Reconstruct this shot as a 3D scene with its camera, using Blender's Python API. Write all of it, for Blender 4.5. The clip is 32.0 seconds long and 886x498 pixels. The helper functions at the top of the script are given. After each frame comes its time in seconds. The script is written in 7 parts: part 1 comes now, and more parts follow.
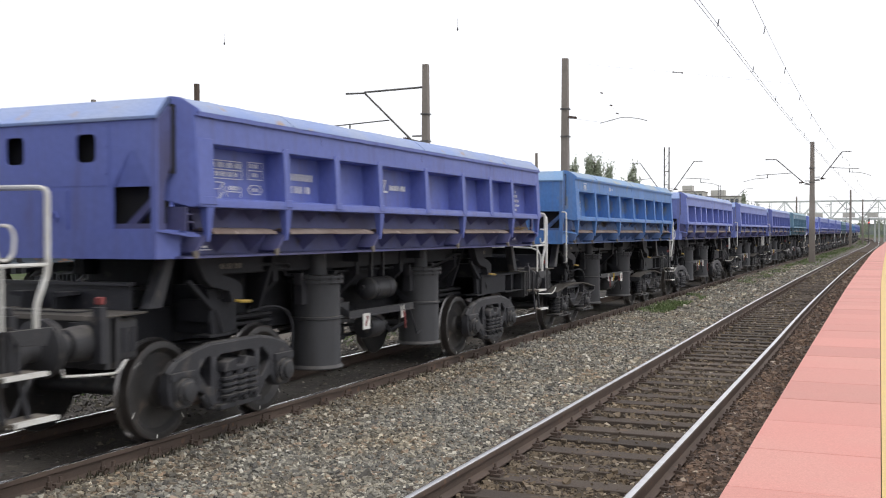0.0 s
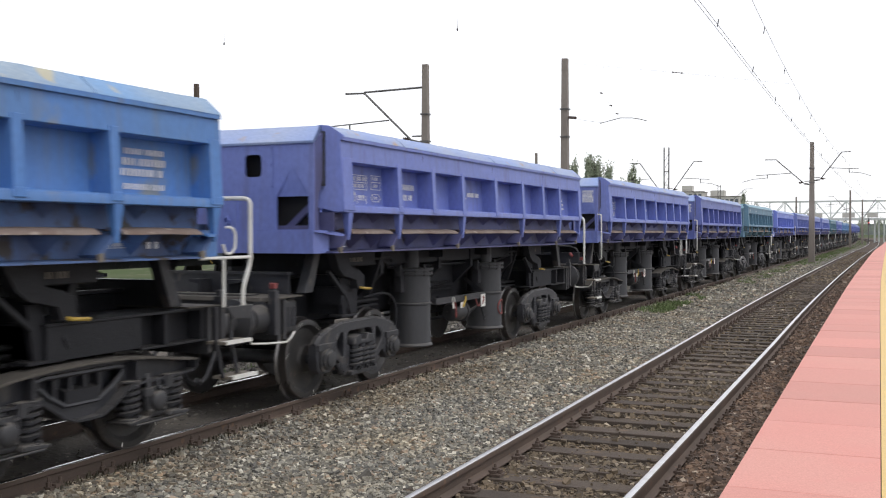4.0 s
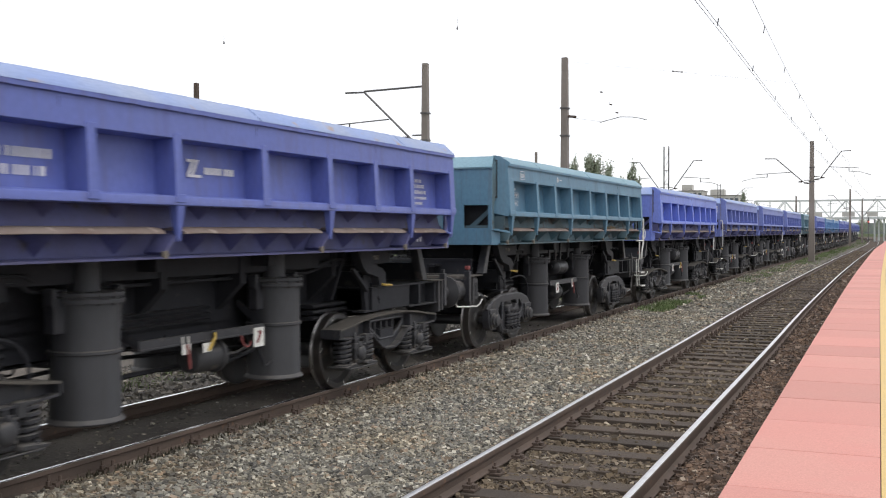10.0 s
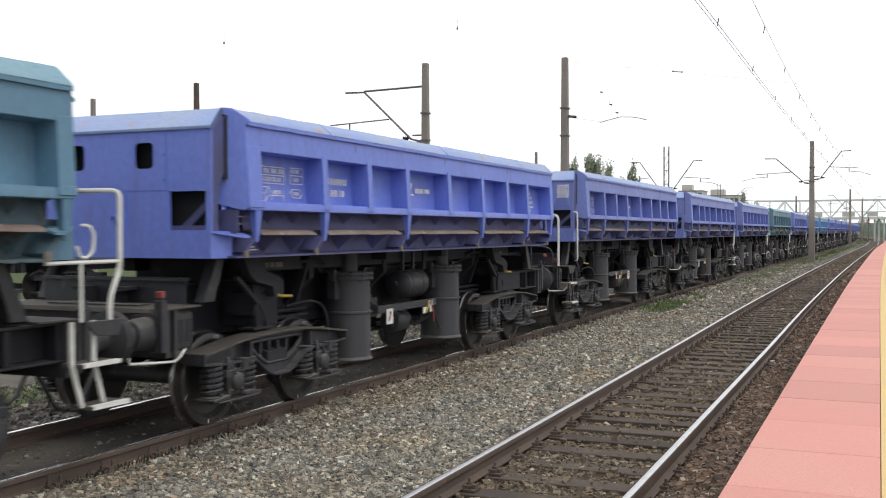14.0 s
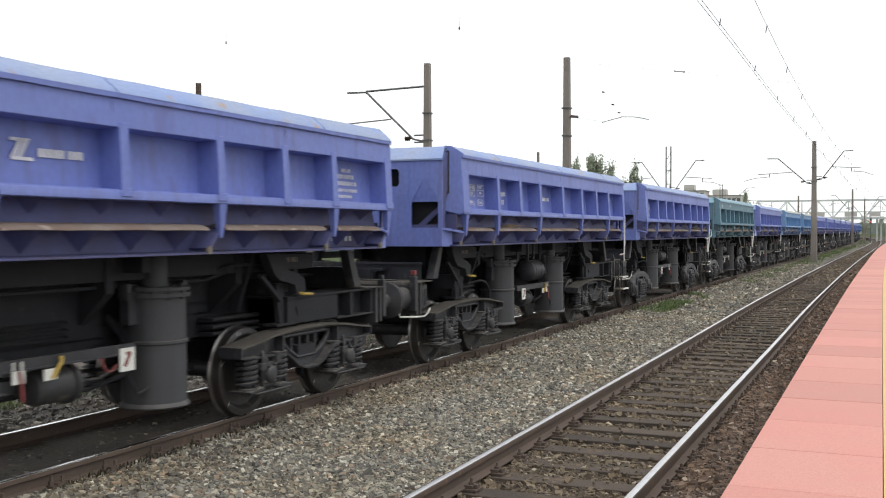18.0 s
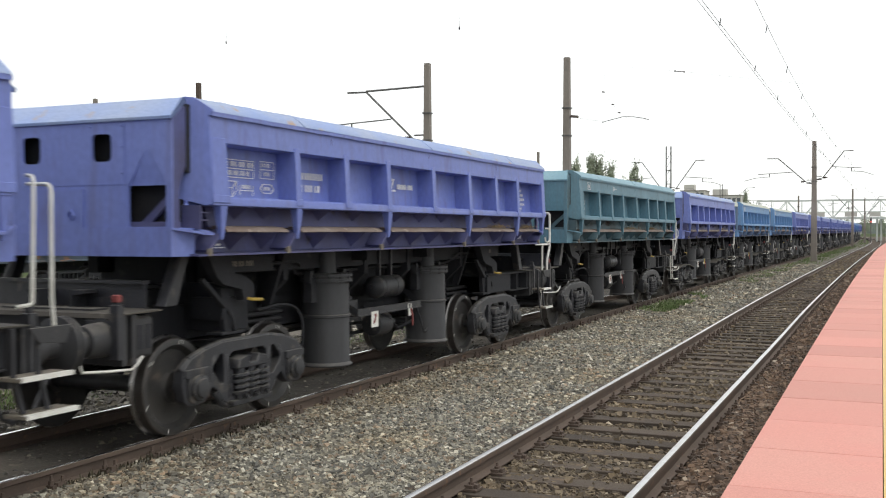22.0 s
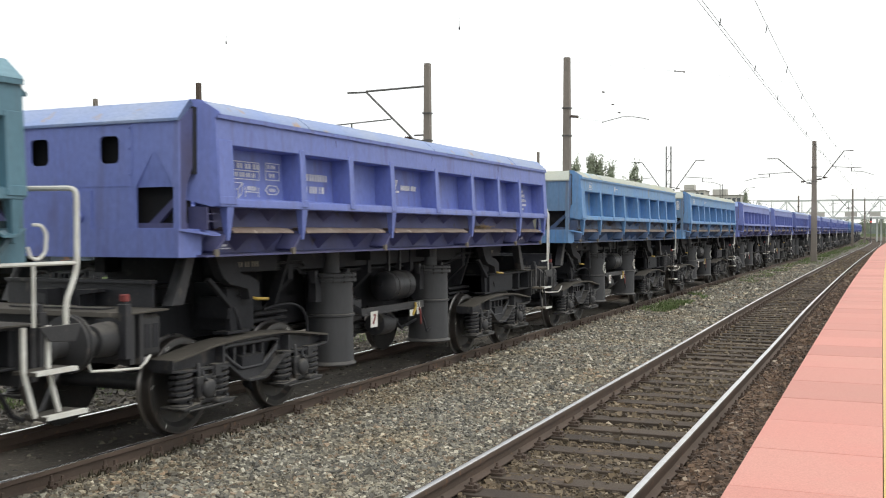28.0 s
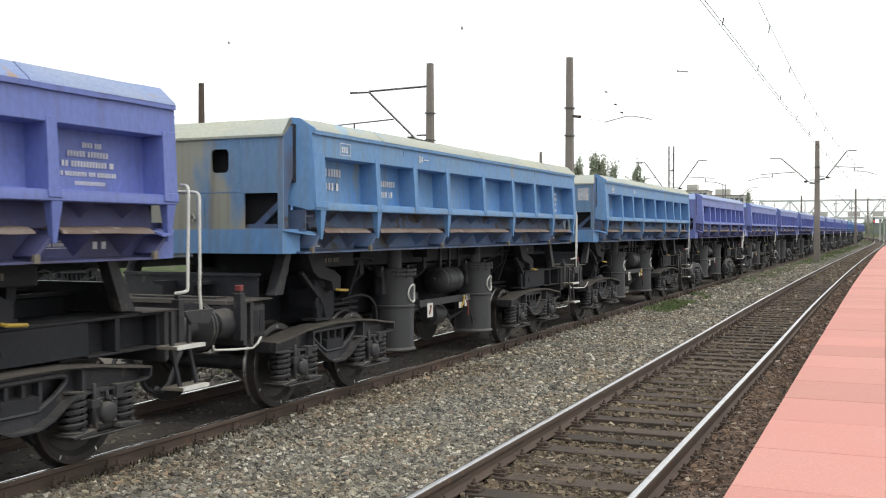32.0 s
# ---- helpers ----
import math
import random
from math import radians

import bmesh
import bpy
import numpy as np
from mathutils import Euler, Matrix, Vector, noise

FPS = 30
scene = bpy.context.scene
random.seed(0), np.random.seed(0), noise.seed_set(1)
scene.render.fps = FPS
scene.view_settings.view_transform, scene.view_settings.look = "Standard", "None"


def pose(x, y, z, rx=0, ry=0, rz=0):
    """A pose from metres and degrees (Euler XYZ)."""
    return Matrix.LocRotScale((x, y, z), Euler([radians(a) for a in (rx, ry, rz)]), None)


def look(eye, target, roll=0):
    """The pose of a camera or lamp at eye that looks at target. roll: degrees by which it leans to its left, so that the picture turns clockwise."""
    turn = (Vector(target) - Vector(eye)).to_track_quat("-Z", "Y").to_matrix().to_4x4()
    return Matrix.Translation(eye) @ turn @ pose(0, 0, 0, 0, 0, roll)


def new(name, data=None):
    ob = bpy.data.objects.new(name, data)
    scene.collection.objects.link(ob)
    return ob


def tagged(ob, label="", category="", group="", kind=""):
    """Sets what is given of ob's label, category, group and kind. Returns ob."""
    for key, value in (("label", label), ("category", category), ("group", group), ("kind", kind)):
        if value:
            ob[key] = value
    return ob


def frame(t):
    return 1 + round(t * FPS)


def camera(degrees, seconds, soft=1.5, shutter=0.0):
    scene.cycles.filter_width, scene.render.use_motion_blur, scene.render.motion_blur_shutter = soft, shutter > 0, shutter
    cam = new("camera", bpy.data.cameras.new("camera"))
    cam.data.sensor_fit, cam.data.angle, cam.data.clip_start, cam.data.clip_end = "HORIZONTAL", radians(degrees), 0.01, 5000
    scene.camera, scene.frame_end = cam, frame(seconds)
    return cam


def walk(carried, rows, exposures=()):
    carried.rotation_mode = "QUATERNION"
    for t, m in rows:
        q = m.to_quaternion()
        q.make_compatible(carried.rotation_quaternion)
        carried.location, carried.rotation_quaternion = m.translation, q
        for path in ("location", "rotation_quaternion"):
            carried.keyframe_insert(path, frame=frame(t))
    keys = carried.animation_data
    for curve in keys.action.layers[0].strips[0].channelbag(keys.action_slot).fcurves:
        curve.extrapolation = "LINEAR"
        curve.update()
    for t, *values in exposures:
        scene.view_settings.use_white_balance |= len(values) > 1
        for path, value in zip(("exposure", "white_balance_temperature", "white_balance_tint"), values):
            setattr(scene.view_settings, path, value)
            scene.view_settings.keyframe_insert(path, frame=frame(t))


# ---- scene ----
# A camera on a stand: it only drifts by a fraction of a degree.
EYE = (0.0, 0.0, 1.967)
cam = camera(46.99, 32.0, 1.1, 0.35)
AIM = [(0, 23.628, 89.068), (1, 23.654, 89.064), (2, 23.618, 89.044), (3, 23.612, 89.065), (3.5, 23.612, 89.068), (5.5, 23.625, 89.116), (6, 23.606, 89.106), (7, 23.624, 89.101), (8, 23.613, 89.063), (9, 23.588, 89.020), (10, 23.608, 89.024), (11, 23.581, 89.020), (12, 23.624, 89.048), (13, 23.628, 89.048), (14, 23.611, 89.025), (14.5, 23.626, 89.063), (16.5, 23.726, 89.068), (17, 23.726, 89.063), (18, 23.722, 89.024), (19, 23.726, 89.017), (20, 23.726, 88.982), (21, 23.726, 89.015), (22, 23.726, 89.019), (23, 23.726, 89.018), (24, 23.730, 88.972), (25, 23.755, 88.959), (25.5, 23.730, 88.979), (27.5, 23.726, 89.020), (28, 23.726, 89.020), (29, 23.748, 89.064), (30, 23.763, 89.064), (31, 23.824, 89.029), (32, 23.872, 89.020)]
walk(cam, [(t, pose(*EYE, tilt, 0.1, turn)) for t, turn, tilt in AIM], [(0, -0.06, 6450, 12), (7, -0.06, 6450, 12), (13, -0.06, 6500, 10), (19, -0.04, 6570, 8), (25, 0.0, 6720, 6), (32, 0.03, 6640, 7)])

# ---- light ----
world = bpy.data.worlds.new("overcast_sky")
scene.world = world
world.use_nodes = True
wn, wl = world.node_tree.nodes, world.node_tree.links
sky = wn.new("ShaderNodeTexSky")
sky.sky_type, sky.sun_disc = "NISHITA", False
sky.sun_elevation, sky.sun_rotation = radians(58), radians(107)
dim = wn.new("ShaderNodeVectorMath")
dim.operation = "SCALE"
dim.inputs["Scale"].default_value = 0.12
cloud = wn.new("ShaderNodeMix")
cloud.data_type = "RGBA"
cloud.inputs["Factor"].default_value = 0.86
cloud.inputs["B"].default_value = (1.28, 1.29, 1.31, 1)
wl.new(sky.outputs[0], dim.inputs[0])
wl.new(dim.outputs[0], cloud.inputs["A"])
wl.new(cloud.outputs["Result"], wn["Background"].inputs["Color"])
wn["Background"].inputs["Strength"].default_value = 1.0
sun_data = bpy.data.lights.new("sun", "SUN")
sun_data.energy, sun_data.angle, sun_data.color = 1.12, radians(25), (1.0, 0.97, 0.92)
sun = new("sun", sun_data)
sun.matrix_world = look((11, -3.4, 18.5), (0, 0, 0))


# ---- materials ----
def material(name, base, rough=0.7, metal=0.0, second=None, amount=0.5, scale=3.0, fine=60.0, bump=0.15, depth=0.004,
             spots=None, spot_scale=6.0, spot_at=0.62, island=0.0, objects=0.0, coat=0.0, streak=1.0, wave=0.0, spec=0.5, stain=None, dust=None):
    """A surface with grain at two scales, an optional second colour in broad patches, spots of wear, and variation from piece to piece."""
    mat = bpy.data.materials.new(name)
    mat.use_nodes = True
    n, l = mat.node_tree.nodes, mat.node_tree.links
    b = n["Principled BSDF"]
    b.inputs["Metallic"].default_value = metal
    b.inputs["Coat Weight"].default_value = coat
    b.inputs["Specular IOR Level"].default_value = spec
    tc = n.new("ShaderNodeTexCoord")
    mp = n.new("ShaderNodeMapping")
    mp.inputs["Scale"].default_value = (1, 1, streak)
    l.new(tc.outputs["Object"], mp.inputs["Vector"])

    def tex(s, d=6.0):
        t = n.new("ShaderNodeTexNoise")
        t.inputs["Scale"].default_value, t.inputs["Detail"].default_value = s, d
        l.new(mp.outputs["Vector"], t.inputs["Vector"])
        return t

    def ramp(src, a, c):
        r = n.new("ShaderNodeMapRange")
        r.inputs["From Min"].default_value, r.inputs["From Max"].default_value = a, c
        l.new(src, r.inputs["Value"])
        return r.outputs["Result"]

    def mix(fac, a, c):
        m = n.new("ShaderNodeMix")
        m.data_type = "RGBA"
        for sock, v in ((m.inputs["A"], a), (m.inputs["B"], c)):
            if isinstance(v, tuple):
                sock.default_value = (*v[:3], 1)
            else:
                l.new(v, sock)
        if isinstance(fac, float):
            m.inputs["Factor"].default_value = fac
        else:
            l.new(fac, m.inputs["Factor"])
        return m.outputs["Result"]

    second = second or tuple(c * 0.7 for c in base)
    broad, grain = tex(scale), tex(fine, 3.0)
    f = n.new("ShaderNodeMath")
    f.operation = "MULTIPLY"
    f.inputs[1].default_value = amount
    l.new(ramp(broad.outputs["Fac"], 0.35, 0.68), f.inputs[0])
    col = mix(f.outputs[0], base, second)
    col = mix(ramp(grain.outputs["Fac"], 0.3, 0.9), col, mix(0.55, col, tuple(c * 0.55 for c in base)))
    if spots:
        s = tex(spot_scale, 9.0)
        col = mix(ramp(s.outputs["Fac"], spot_at, spot_at + 0.07), col, spots)
    if stain:
        # thin runs of dirt down the sheet
        run_map = n.new("ShaderNodeMapping")
        run_map.inputs["Scale"].default_value = (9.0, 9.0, 0.7)
        l.new(tc.outputs["Object"], run_map.inputs["Vector"])
        runs = n.new("ShaderNodeTexNoise")
        runs.inputs["Scale"].default_value, runs.inputs["Detail"].default_value = 1.0, 5.0
        l.new(run_map.outputs["Vector"], runs.inputs["Vector"])
        thin = n.new("ShaderNodeMath")
        thin.operation = "MULTIPLY"
        thin.inputs[1].default_value = 0.55
        l.new(ramp(runs.outputs["Fac"], 0.53, 0.72), thin.inputs[0])
        col = mix(thin.outputs[0], col, stain)
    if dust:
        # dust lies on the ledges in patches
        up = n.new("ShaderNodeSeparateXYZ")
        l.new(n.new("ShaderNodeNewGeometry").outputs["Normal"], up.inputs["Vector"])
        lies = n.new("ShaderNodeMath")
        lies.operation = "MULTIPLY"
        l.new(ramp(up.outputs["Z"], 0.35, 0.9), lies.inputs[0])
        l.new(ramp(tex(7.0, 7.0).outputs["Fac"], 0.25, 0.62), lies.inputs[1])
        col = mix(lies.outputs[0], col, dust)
    for kind, v in (("g", island), ("o", objects)):
        if v:
            src = n.new("ShaderNodeNewGeometry").outputs["Random Per Island"] if kind == "g" else n.new("ShaderNodeObjectInfo").outputs["Random"]
            h = n.new("ShaderNodeHueSaturation")
            l.new(col, h.inputs["Color"])
            r = n.new("ShaderNodeMapRange")
            r.inputs["To Min"].default_value, r.inputs["To Max"].default_value = 1 - v, 1 + v
            l.new(src, r.inputs["Value"])
            l.new(r.outputs["Result"], h.inputs["Value"])
            col = h.outputs["Color"]
    l.new(col, b.inputs["Base Color"])
    rr = n.new("ShaderNodeMapRange")
    rr.inputs["To Min"].default_value, rr.inputs["To Max"].default_value = max(0.05, rough - 0.12), min(1.0, rough + 0.12)
    l.new(broad.outputs["Fac"], rr.inputs["Value"])
    l.new(rr.outputs["Result"], b.inputs["Roughness"])
    if wave:
        dent = n.new("ShaderNodeBump")
        dent.inputs["Strength"].default_value, dent.inputs["Distance"].default_value = wave, 0.05
        l.new(tex(2.3, 2.0).outputs["Fac"], dent.inputs["Height"])
        l.new(dent.outputs["Normal"], b.inputs["Normal"])
    if bump:
        bp = n.new("ShaderNodeBump")
        bp.inputs["Strength"].default_value, bp.inputs["Distance"].default_value = bump, depth
        l.new(grain.outputs["Fac"], bp.inputs["Height"])
        if wave:
            l.new(dent.outputs["Normal"], bp.inputs["Normal"])
        l.new(bp.outputs["Normal"], b.inputs["Normal"])
    return mat


def stone_material(name, colours, scale=40.0):
    """Loose stones: each piece takes its own colour from the list."""
    mat = bpy.data.materials.new(name)
    mat.use_nodes = True
    n, l = mat.node_tree.nodes, mat.node_tree.links
    b = n["Principled BSDF"]
    b.inputs["Roughness"].default_value = 0.88
    r = n.new("ShaderNodeValToRGB")
    r.color_ramp.interpolation = "CONSTANT"
    while len(r.color_ramp.elements) < len(colours):
        r.color_ramp.elements.new(0.5)
    total, at = sum(c[3] for c in colours), 0.0
    for e, c in zip(r.color_ramp.elements, colours):
        e.position, e.color = at / total, (*c[:3], 1)
        at += c[3]
    l.new(n.new("ShaderNodeNewGeometry").outputs["Random Per Island"], r.inputs["Fac"])
    t = n.new("ShaderNodeTexNoise")
    t.inputs["Scale"].default_value = scale
    l.new(n.new("ShaderNodeTexCoord").outputs["Object"], t.inputs["Vector"])
    h = n.new("ShaderNodeHueSaturation")
    m = n.new("ShaderNodeMapRange")
    m.inputs["To Min"].default_value, m.inputs["To Max"].default_value = 0.65, 1.38
    l.new(t.outputs["Fac"], m.inputs["Value"])
    l.new(m.outputs["Result"], h.inputs["Value"])
    l.new(r.outputs["Color"], h.inputs["Color"])
    # broad patches of earthy dust over the bed
    q = n.new("ShaderNodeTexNoise")
    q.inputs["Scale"].default_value, q.inputs["Detail"].default_value = 0.9, 4.0
    l.new(n["Texture Coordinate"].outputs["Object"], q.inputs["Vector"])
    k = n.new("ShaderNodeMapRange")
    k.inputs["From Min"].default_value, k.inputs["From Max"].default_value, k.inputs["To Max"].default_value = 0.42, 0.68, 0.75
    l.new(q.outputs["Fac"], k.inputs["Value"])
    d = n.new("ShaderNodeMix")
    d.data_type, d.blend_type = "RGBA", "MULTIPLY"
    d.inputs["B"].default_value = (1.10, 1.0, 0.86, 1)
    l.new(k.outputs["Result"], d.inputs["Factor"])
    l.new(h.outputs["Color"], d.inputs["A"])
    l.new(d.outputs["Result"], b.inputs["Base Color"])
    return mat


RUST = (0.20, 0.105, 0.06)
PAINT = {
    "violet": material("violet_paint", (0.149, 0.197, 0.53), 0.5, second=(0.185, 0.228, 0.50), amount=0.6, scale=1.1, fine=25, bump=0.08,
                       spots=(0.125, 0.145, 0.38), spot_scale=2.6, spot_at=0.63, stain=(0.12, 0.125, 0.26), streak=0.5, wave=0.35),
    "deep_violet": material("deep_violet_paint", (0.112, 0.148, 0.445), 0.5, second=(0.14, 0.172, 0.42), amount=0.6, scale=1.1, fine=25, bump=0.08,
                            spots=(0.10, 0.12, 0.34), spot_scale=2.6, spot_at=0.63, stain=(0.10, 0.10, 0.22), streak=0.5, wave=0.35),
    "bright_violet": material("bright_violet_paint", (0.150, 0.215, 0.66), 0.48, second=(0.17, 0.225, 0.60), amount=0.5, scale=1.1, fine=25, bump=0.08,
                              spots=(0.135, 0.18, 0.54), spot_scale=2.6, spot_at=0.64, stain=(0.13, 0.15, 0.40), streak=0.5, wave=0.35),
    "blue": material("mid_blue_paint", (0.078, 0.21, 0.53), 0.55, second=(0.11, 0.22, 0.43), amount=0.8, scale=1.3, fine=25, bump=0.08,
                     spots=(0.18, 0.21, 0.24), spot_scale=2.2, spot_at=0.62, stain=(0.15, 0.17, 0.20), streak=0.5, wave=0.35),
    "teal": material("teal_paint", (0.10, 0.215, 0.285), 0.55, second=(0.12, 0.205, 0.255), amount=0.6, scale=1.3, fine=25, bump=0.08,
                     spots=(0.09, 0.175, 0.22), spot_scale=2.6, spot_at=0.63, stain=(0.11, 0.15, 0.17), streak=0.5, wave=0.35),
    "blue_teal": material("blue_teal_paint", (0.108, 0.236, 0.345), 0.55, second=(0.12, 0.205, 0.28), amount=0.6, scale=1.3, fine=25, bump=0.08,
                          spots=(0.088, 0.170, 0.235), spot_scale=2.6, spot_at=0.63, stain=(0.105, 0.145, 0.185), streak=0.5, wave=0.35),
    "old_blue": material("stained_blue_paint", (0.115, 0.275, 0.56), 0.55, second=(0.19, 0.32, 0.48), amount=0.8, scale=1.3, fine=25, bump=0.08,
                         spots=(0.22, 0.25, 0.25), spot_scale=1.6, spot_at=0.60, stain=(0.18, 0.18, 0.16), streak=0.4, wave=0.35),
    "old_blue_end": material("peeling_blue_paint", (0.12, 0.25, 0.46), 0.6, second=(0.20, 0.28, 0.36), amount=0.9, scale=1.2, fine=25, bump=0.12,
                             spots=(0.29, 0.29, 0.24), spot_scale=1.3, spot_at=0.49, stain=(0.17, 0.13, 0.09), streak=0.35, wave=0.35),
}
# Capping colours: wear and dust, plus the sky's light mixed into paler paint.
WORN_SKYLIT = {
    "violet": material("violet_paint_worn_skylit_top", (0.235, 0.325, 0.60), 0.5, second=(0.36, 0.41, 0.53), amount=0.8, scale=1.4, fine=30, bump=0.1,
                       spots=(0.36, 0.27, 0.21), spot_scale=3.6, spot_at=0.615),
    "blue": material("mid_blue_paint_worn_skylit_top", (0.17, 0.33, 0.58), 0.5, second=(0.34, 0.39, 0.42), amount=0.8, scale=1.0, fine=30, bump=0.1,
                     spots=(0.42, 0.40, 0.30), spot_scale=3.0, spot_at=0.60),
    "teal": material("teal_paint_worn_skylit_top", (0.165, 0.31, 0.39), 0.5, second=(0.24, 0.38, 0.45), amount=0.8, scale=1.4, fine=30, bump=0.1,
                     spots=(0.30, 0.32, 0.28), spot_scale=4.0, spot_at=0.68),
    "old_blue": material("cream_stained_top", (0.42, 0.45, 0.42), 0.6, second=(0.50, 0.50, 0.38), amount=1.0, scale=1.0, fine=30, bump=0.1,
                         spots=(0.30, 0.42, 0.52), spot_scale=2.0, spot_at=0.60),
}
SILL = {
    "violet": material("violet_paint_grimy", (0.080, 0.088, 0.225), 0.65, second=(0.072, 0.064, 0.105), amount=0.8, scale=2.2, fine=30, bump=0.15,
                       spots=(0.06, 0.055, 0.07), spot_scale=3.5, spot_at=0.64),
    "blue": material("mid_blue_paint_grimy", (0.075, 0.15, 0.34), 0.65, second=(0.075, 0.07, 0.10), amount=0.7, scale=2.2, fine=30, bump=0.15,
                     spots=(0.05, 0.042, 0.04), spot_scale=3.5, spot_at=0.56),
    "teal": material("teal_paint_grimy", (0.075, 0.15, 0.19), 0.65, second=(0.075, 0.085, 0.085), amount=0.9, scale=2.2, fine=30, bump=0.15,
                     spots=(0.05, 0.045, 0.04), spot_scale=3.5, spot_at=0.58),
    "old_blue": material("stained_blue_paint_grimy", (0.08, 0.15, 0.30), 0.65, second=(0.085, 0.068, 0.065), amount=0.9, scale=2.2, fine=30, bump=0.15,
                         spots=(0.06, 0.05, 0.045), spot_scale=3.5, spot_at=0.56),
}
WORN_SKYLIT["deep_violet"], SILL["deep_violet"] = WORN_SKYLIT["violet"], SILL["violet"]
WORN_SKYLIT["bright_violet"], SILL["bright_violet"] = WORN_SKYLIT["violet"], SILL["violet"]
WORN_SKYLIT["blue_teal"], SILL["blue_teal"] = WORN_SKYLIT["teal"], SILL["teal"]
LIP = material("rusty_dusty_steel", (0.225, 0.182, 0.160), 0.85, second=(0.155, 0.105, 0.085), amount=1.0, scale=2.5, fine=40, bump=0.4,
               spots=(0.31, 0.262, 0.232), spot_scale=5.0, spot_at=0.58)
PALE_DUST = material("pale_dusty_steel", (0.23, 0.205, 0.17), 0.85, second=(0.15, 0.125, 0.10), amount=0.8, scale=8.0, fine=60, bump=0.2)
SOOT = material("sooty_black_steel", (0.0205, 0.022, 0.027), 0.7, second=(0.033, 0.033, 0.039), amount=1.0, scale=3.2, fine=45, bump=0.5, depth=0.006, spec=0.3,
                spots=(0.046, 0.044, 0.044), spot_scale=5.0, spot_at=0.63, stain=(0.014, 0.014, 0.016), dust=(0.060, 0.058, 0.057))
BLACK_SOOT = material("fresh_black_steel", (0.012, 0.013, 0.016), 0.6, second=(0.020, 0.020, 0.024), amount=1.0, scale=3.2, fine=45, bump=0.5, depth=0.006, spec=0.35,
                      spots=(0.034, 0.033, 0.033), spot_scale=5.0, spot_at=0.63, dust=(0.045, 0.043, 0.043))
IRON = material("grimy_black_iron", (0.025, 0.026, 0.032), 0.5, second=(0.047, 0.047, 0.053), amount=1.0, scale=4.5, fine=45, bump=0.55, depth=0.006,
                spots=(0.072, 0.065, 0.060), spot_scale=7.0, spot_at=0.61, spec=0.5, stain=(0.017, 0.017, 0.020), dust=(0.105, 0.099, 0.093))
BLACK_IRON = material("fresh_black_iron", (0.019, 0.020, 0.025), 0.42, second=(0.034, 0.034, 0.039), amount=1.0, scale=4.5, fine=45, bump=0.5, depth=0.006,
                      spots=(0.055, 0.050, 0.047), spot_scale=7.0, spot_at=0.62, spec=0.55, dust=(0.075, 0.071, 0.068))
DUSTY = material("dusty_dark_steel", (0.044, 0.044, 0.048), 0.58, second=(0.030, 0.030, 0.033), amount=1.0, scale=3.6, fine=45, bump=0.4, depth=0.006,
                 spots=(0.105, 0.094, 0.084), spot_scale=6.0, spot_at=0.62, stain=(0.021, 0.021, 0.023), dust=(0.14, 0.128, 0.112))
DECK = material("dusty_brown_deck", (0.092, 0.082, 0.070), 0.85, second=(0.062, 0.056, 0.049), amount=0.8, scale=2.5, fine=45, bump=0.25,
                spots=(0.16, 0.14, 0.12), spot_scale=5.0, spot_at=0.62)
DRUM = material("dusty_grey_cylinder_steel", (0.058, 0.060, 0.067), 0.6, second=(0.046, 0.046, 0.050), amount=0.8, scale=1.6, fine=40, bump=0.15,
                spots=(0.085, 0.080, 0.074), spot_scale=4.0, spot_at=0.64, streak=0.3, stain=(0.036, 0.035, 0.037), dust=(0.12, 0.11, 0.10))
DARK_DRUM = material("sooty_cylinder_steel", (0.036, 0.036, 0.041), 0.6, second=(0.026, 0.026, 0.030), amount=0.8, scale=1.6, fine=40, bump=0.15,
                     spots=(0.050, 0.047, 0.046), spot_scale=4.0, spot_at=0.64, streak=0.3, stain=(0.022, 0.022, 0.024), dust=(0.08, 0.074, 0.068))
WHEEL = material("wheel_steel", (0.036, 0.035, 0.036), 0.5, second=(0.062, 0.057, 0.053), amount=0.9, scale=5.0, fine=50, bump=0.2,
                 spots=(0.095, 0.078, 0.066), spot_scale=6.0, spot_at=0.63)
BRIGHT = material("polished_steel", (0.84, 0.84, 0.85), 0.46, metal=1.0, second=(0.6, 0.58, 0.56), amount=0.5, scale=4.0, fine=80, bump=0.04)
MIRROR = material("train_worn_rail_steel", (0.92, 0.92, 0.92), 0.20, metal=1.0, second=(0.7, 0.69, 0.68), amount=0.4, scale=4.0, fine=80, bump=0.03)
RIM = material("bright_flange_steel", (0.26, 0.25, 0.245), 0.30, metal=0.9, second=(0.17, 0.15, 0.14), amount=0.8, scale=6.0, fine=60, bump=0.05)
TREAD = material("dark_worn_tread_steel", (0.13, 0.12, 0.115), 0.32, metal=0.7, second=(0.085, 0.072, 0.064), amount=0.8, scale=6.0, fine=60, bump=0.05)
RAIL = material("rusty_rail_steel", (0.118, 0.082, 0.063), 0.78, second=(0.080, 0.060, 0.049), amount=0.8, scale=1.5, fine=60, bump=0.25,
                spots=(0.15, 0.09, 0.06), spot_scale=8.0, spot_at=0.62)
WHITE = material("white_paint", (0.78, 0.78, 0.74), 0.5, second=(0.55, 0.52, 0.46), amount=0.6, scale=6.0, fine=50, bump=0.08)
LETTER = material("faded_white_lettering", (0.80, 0.80, 0.82), 0.7, second=(0.55, 0.55, 0.60), amount=0.8, scale=9.0, fine=60, bump=0.0)
YELLOW = material("yellow_paint", (0.58, 0.40, 0.06), 0.55, second=(0.38, 0.26, 0.06), amount=0.8, scale=12.0, bump=0.05)
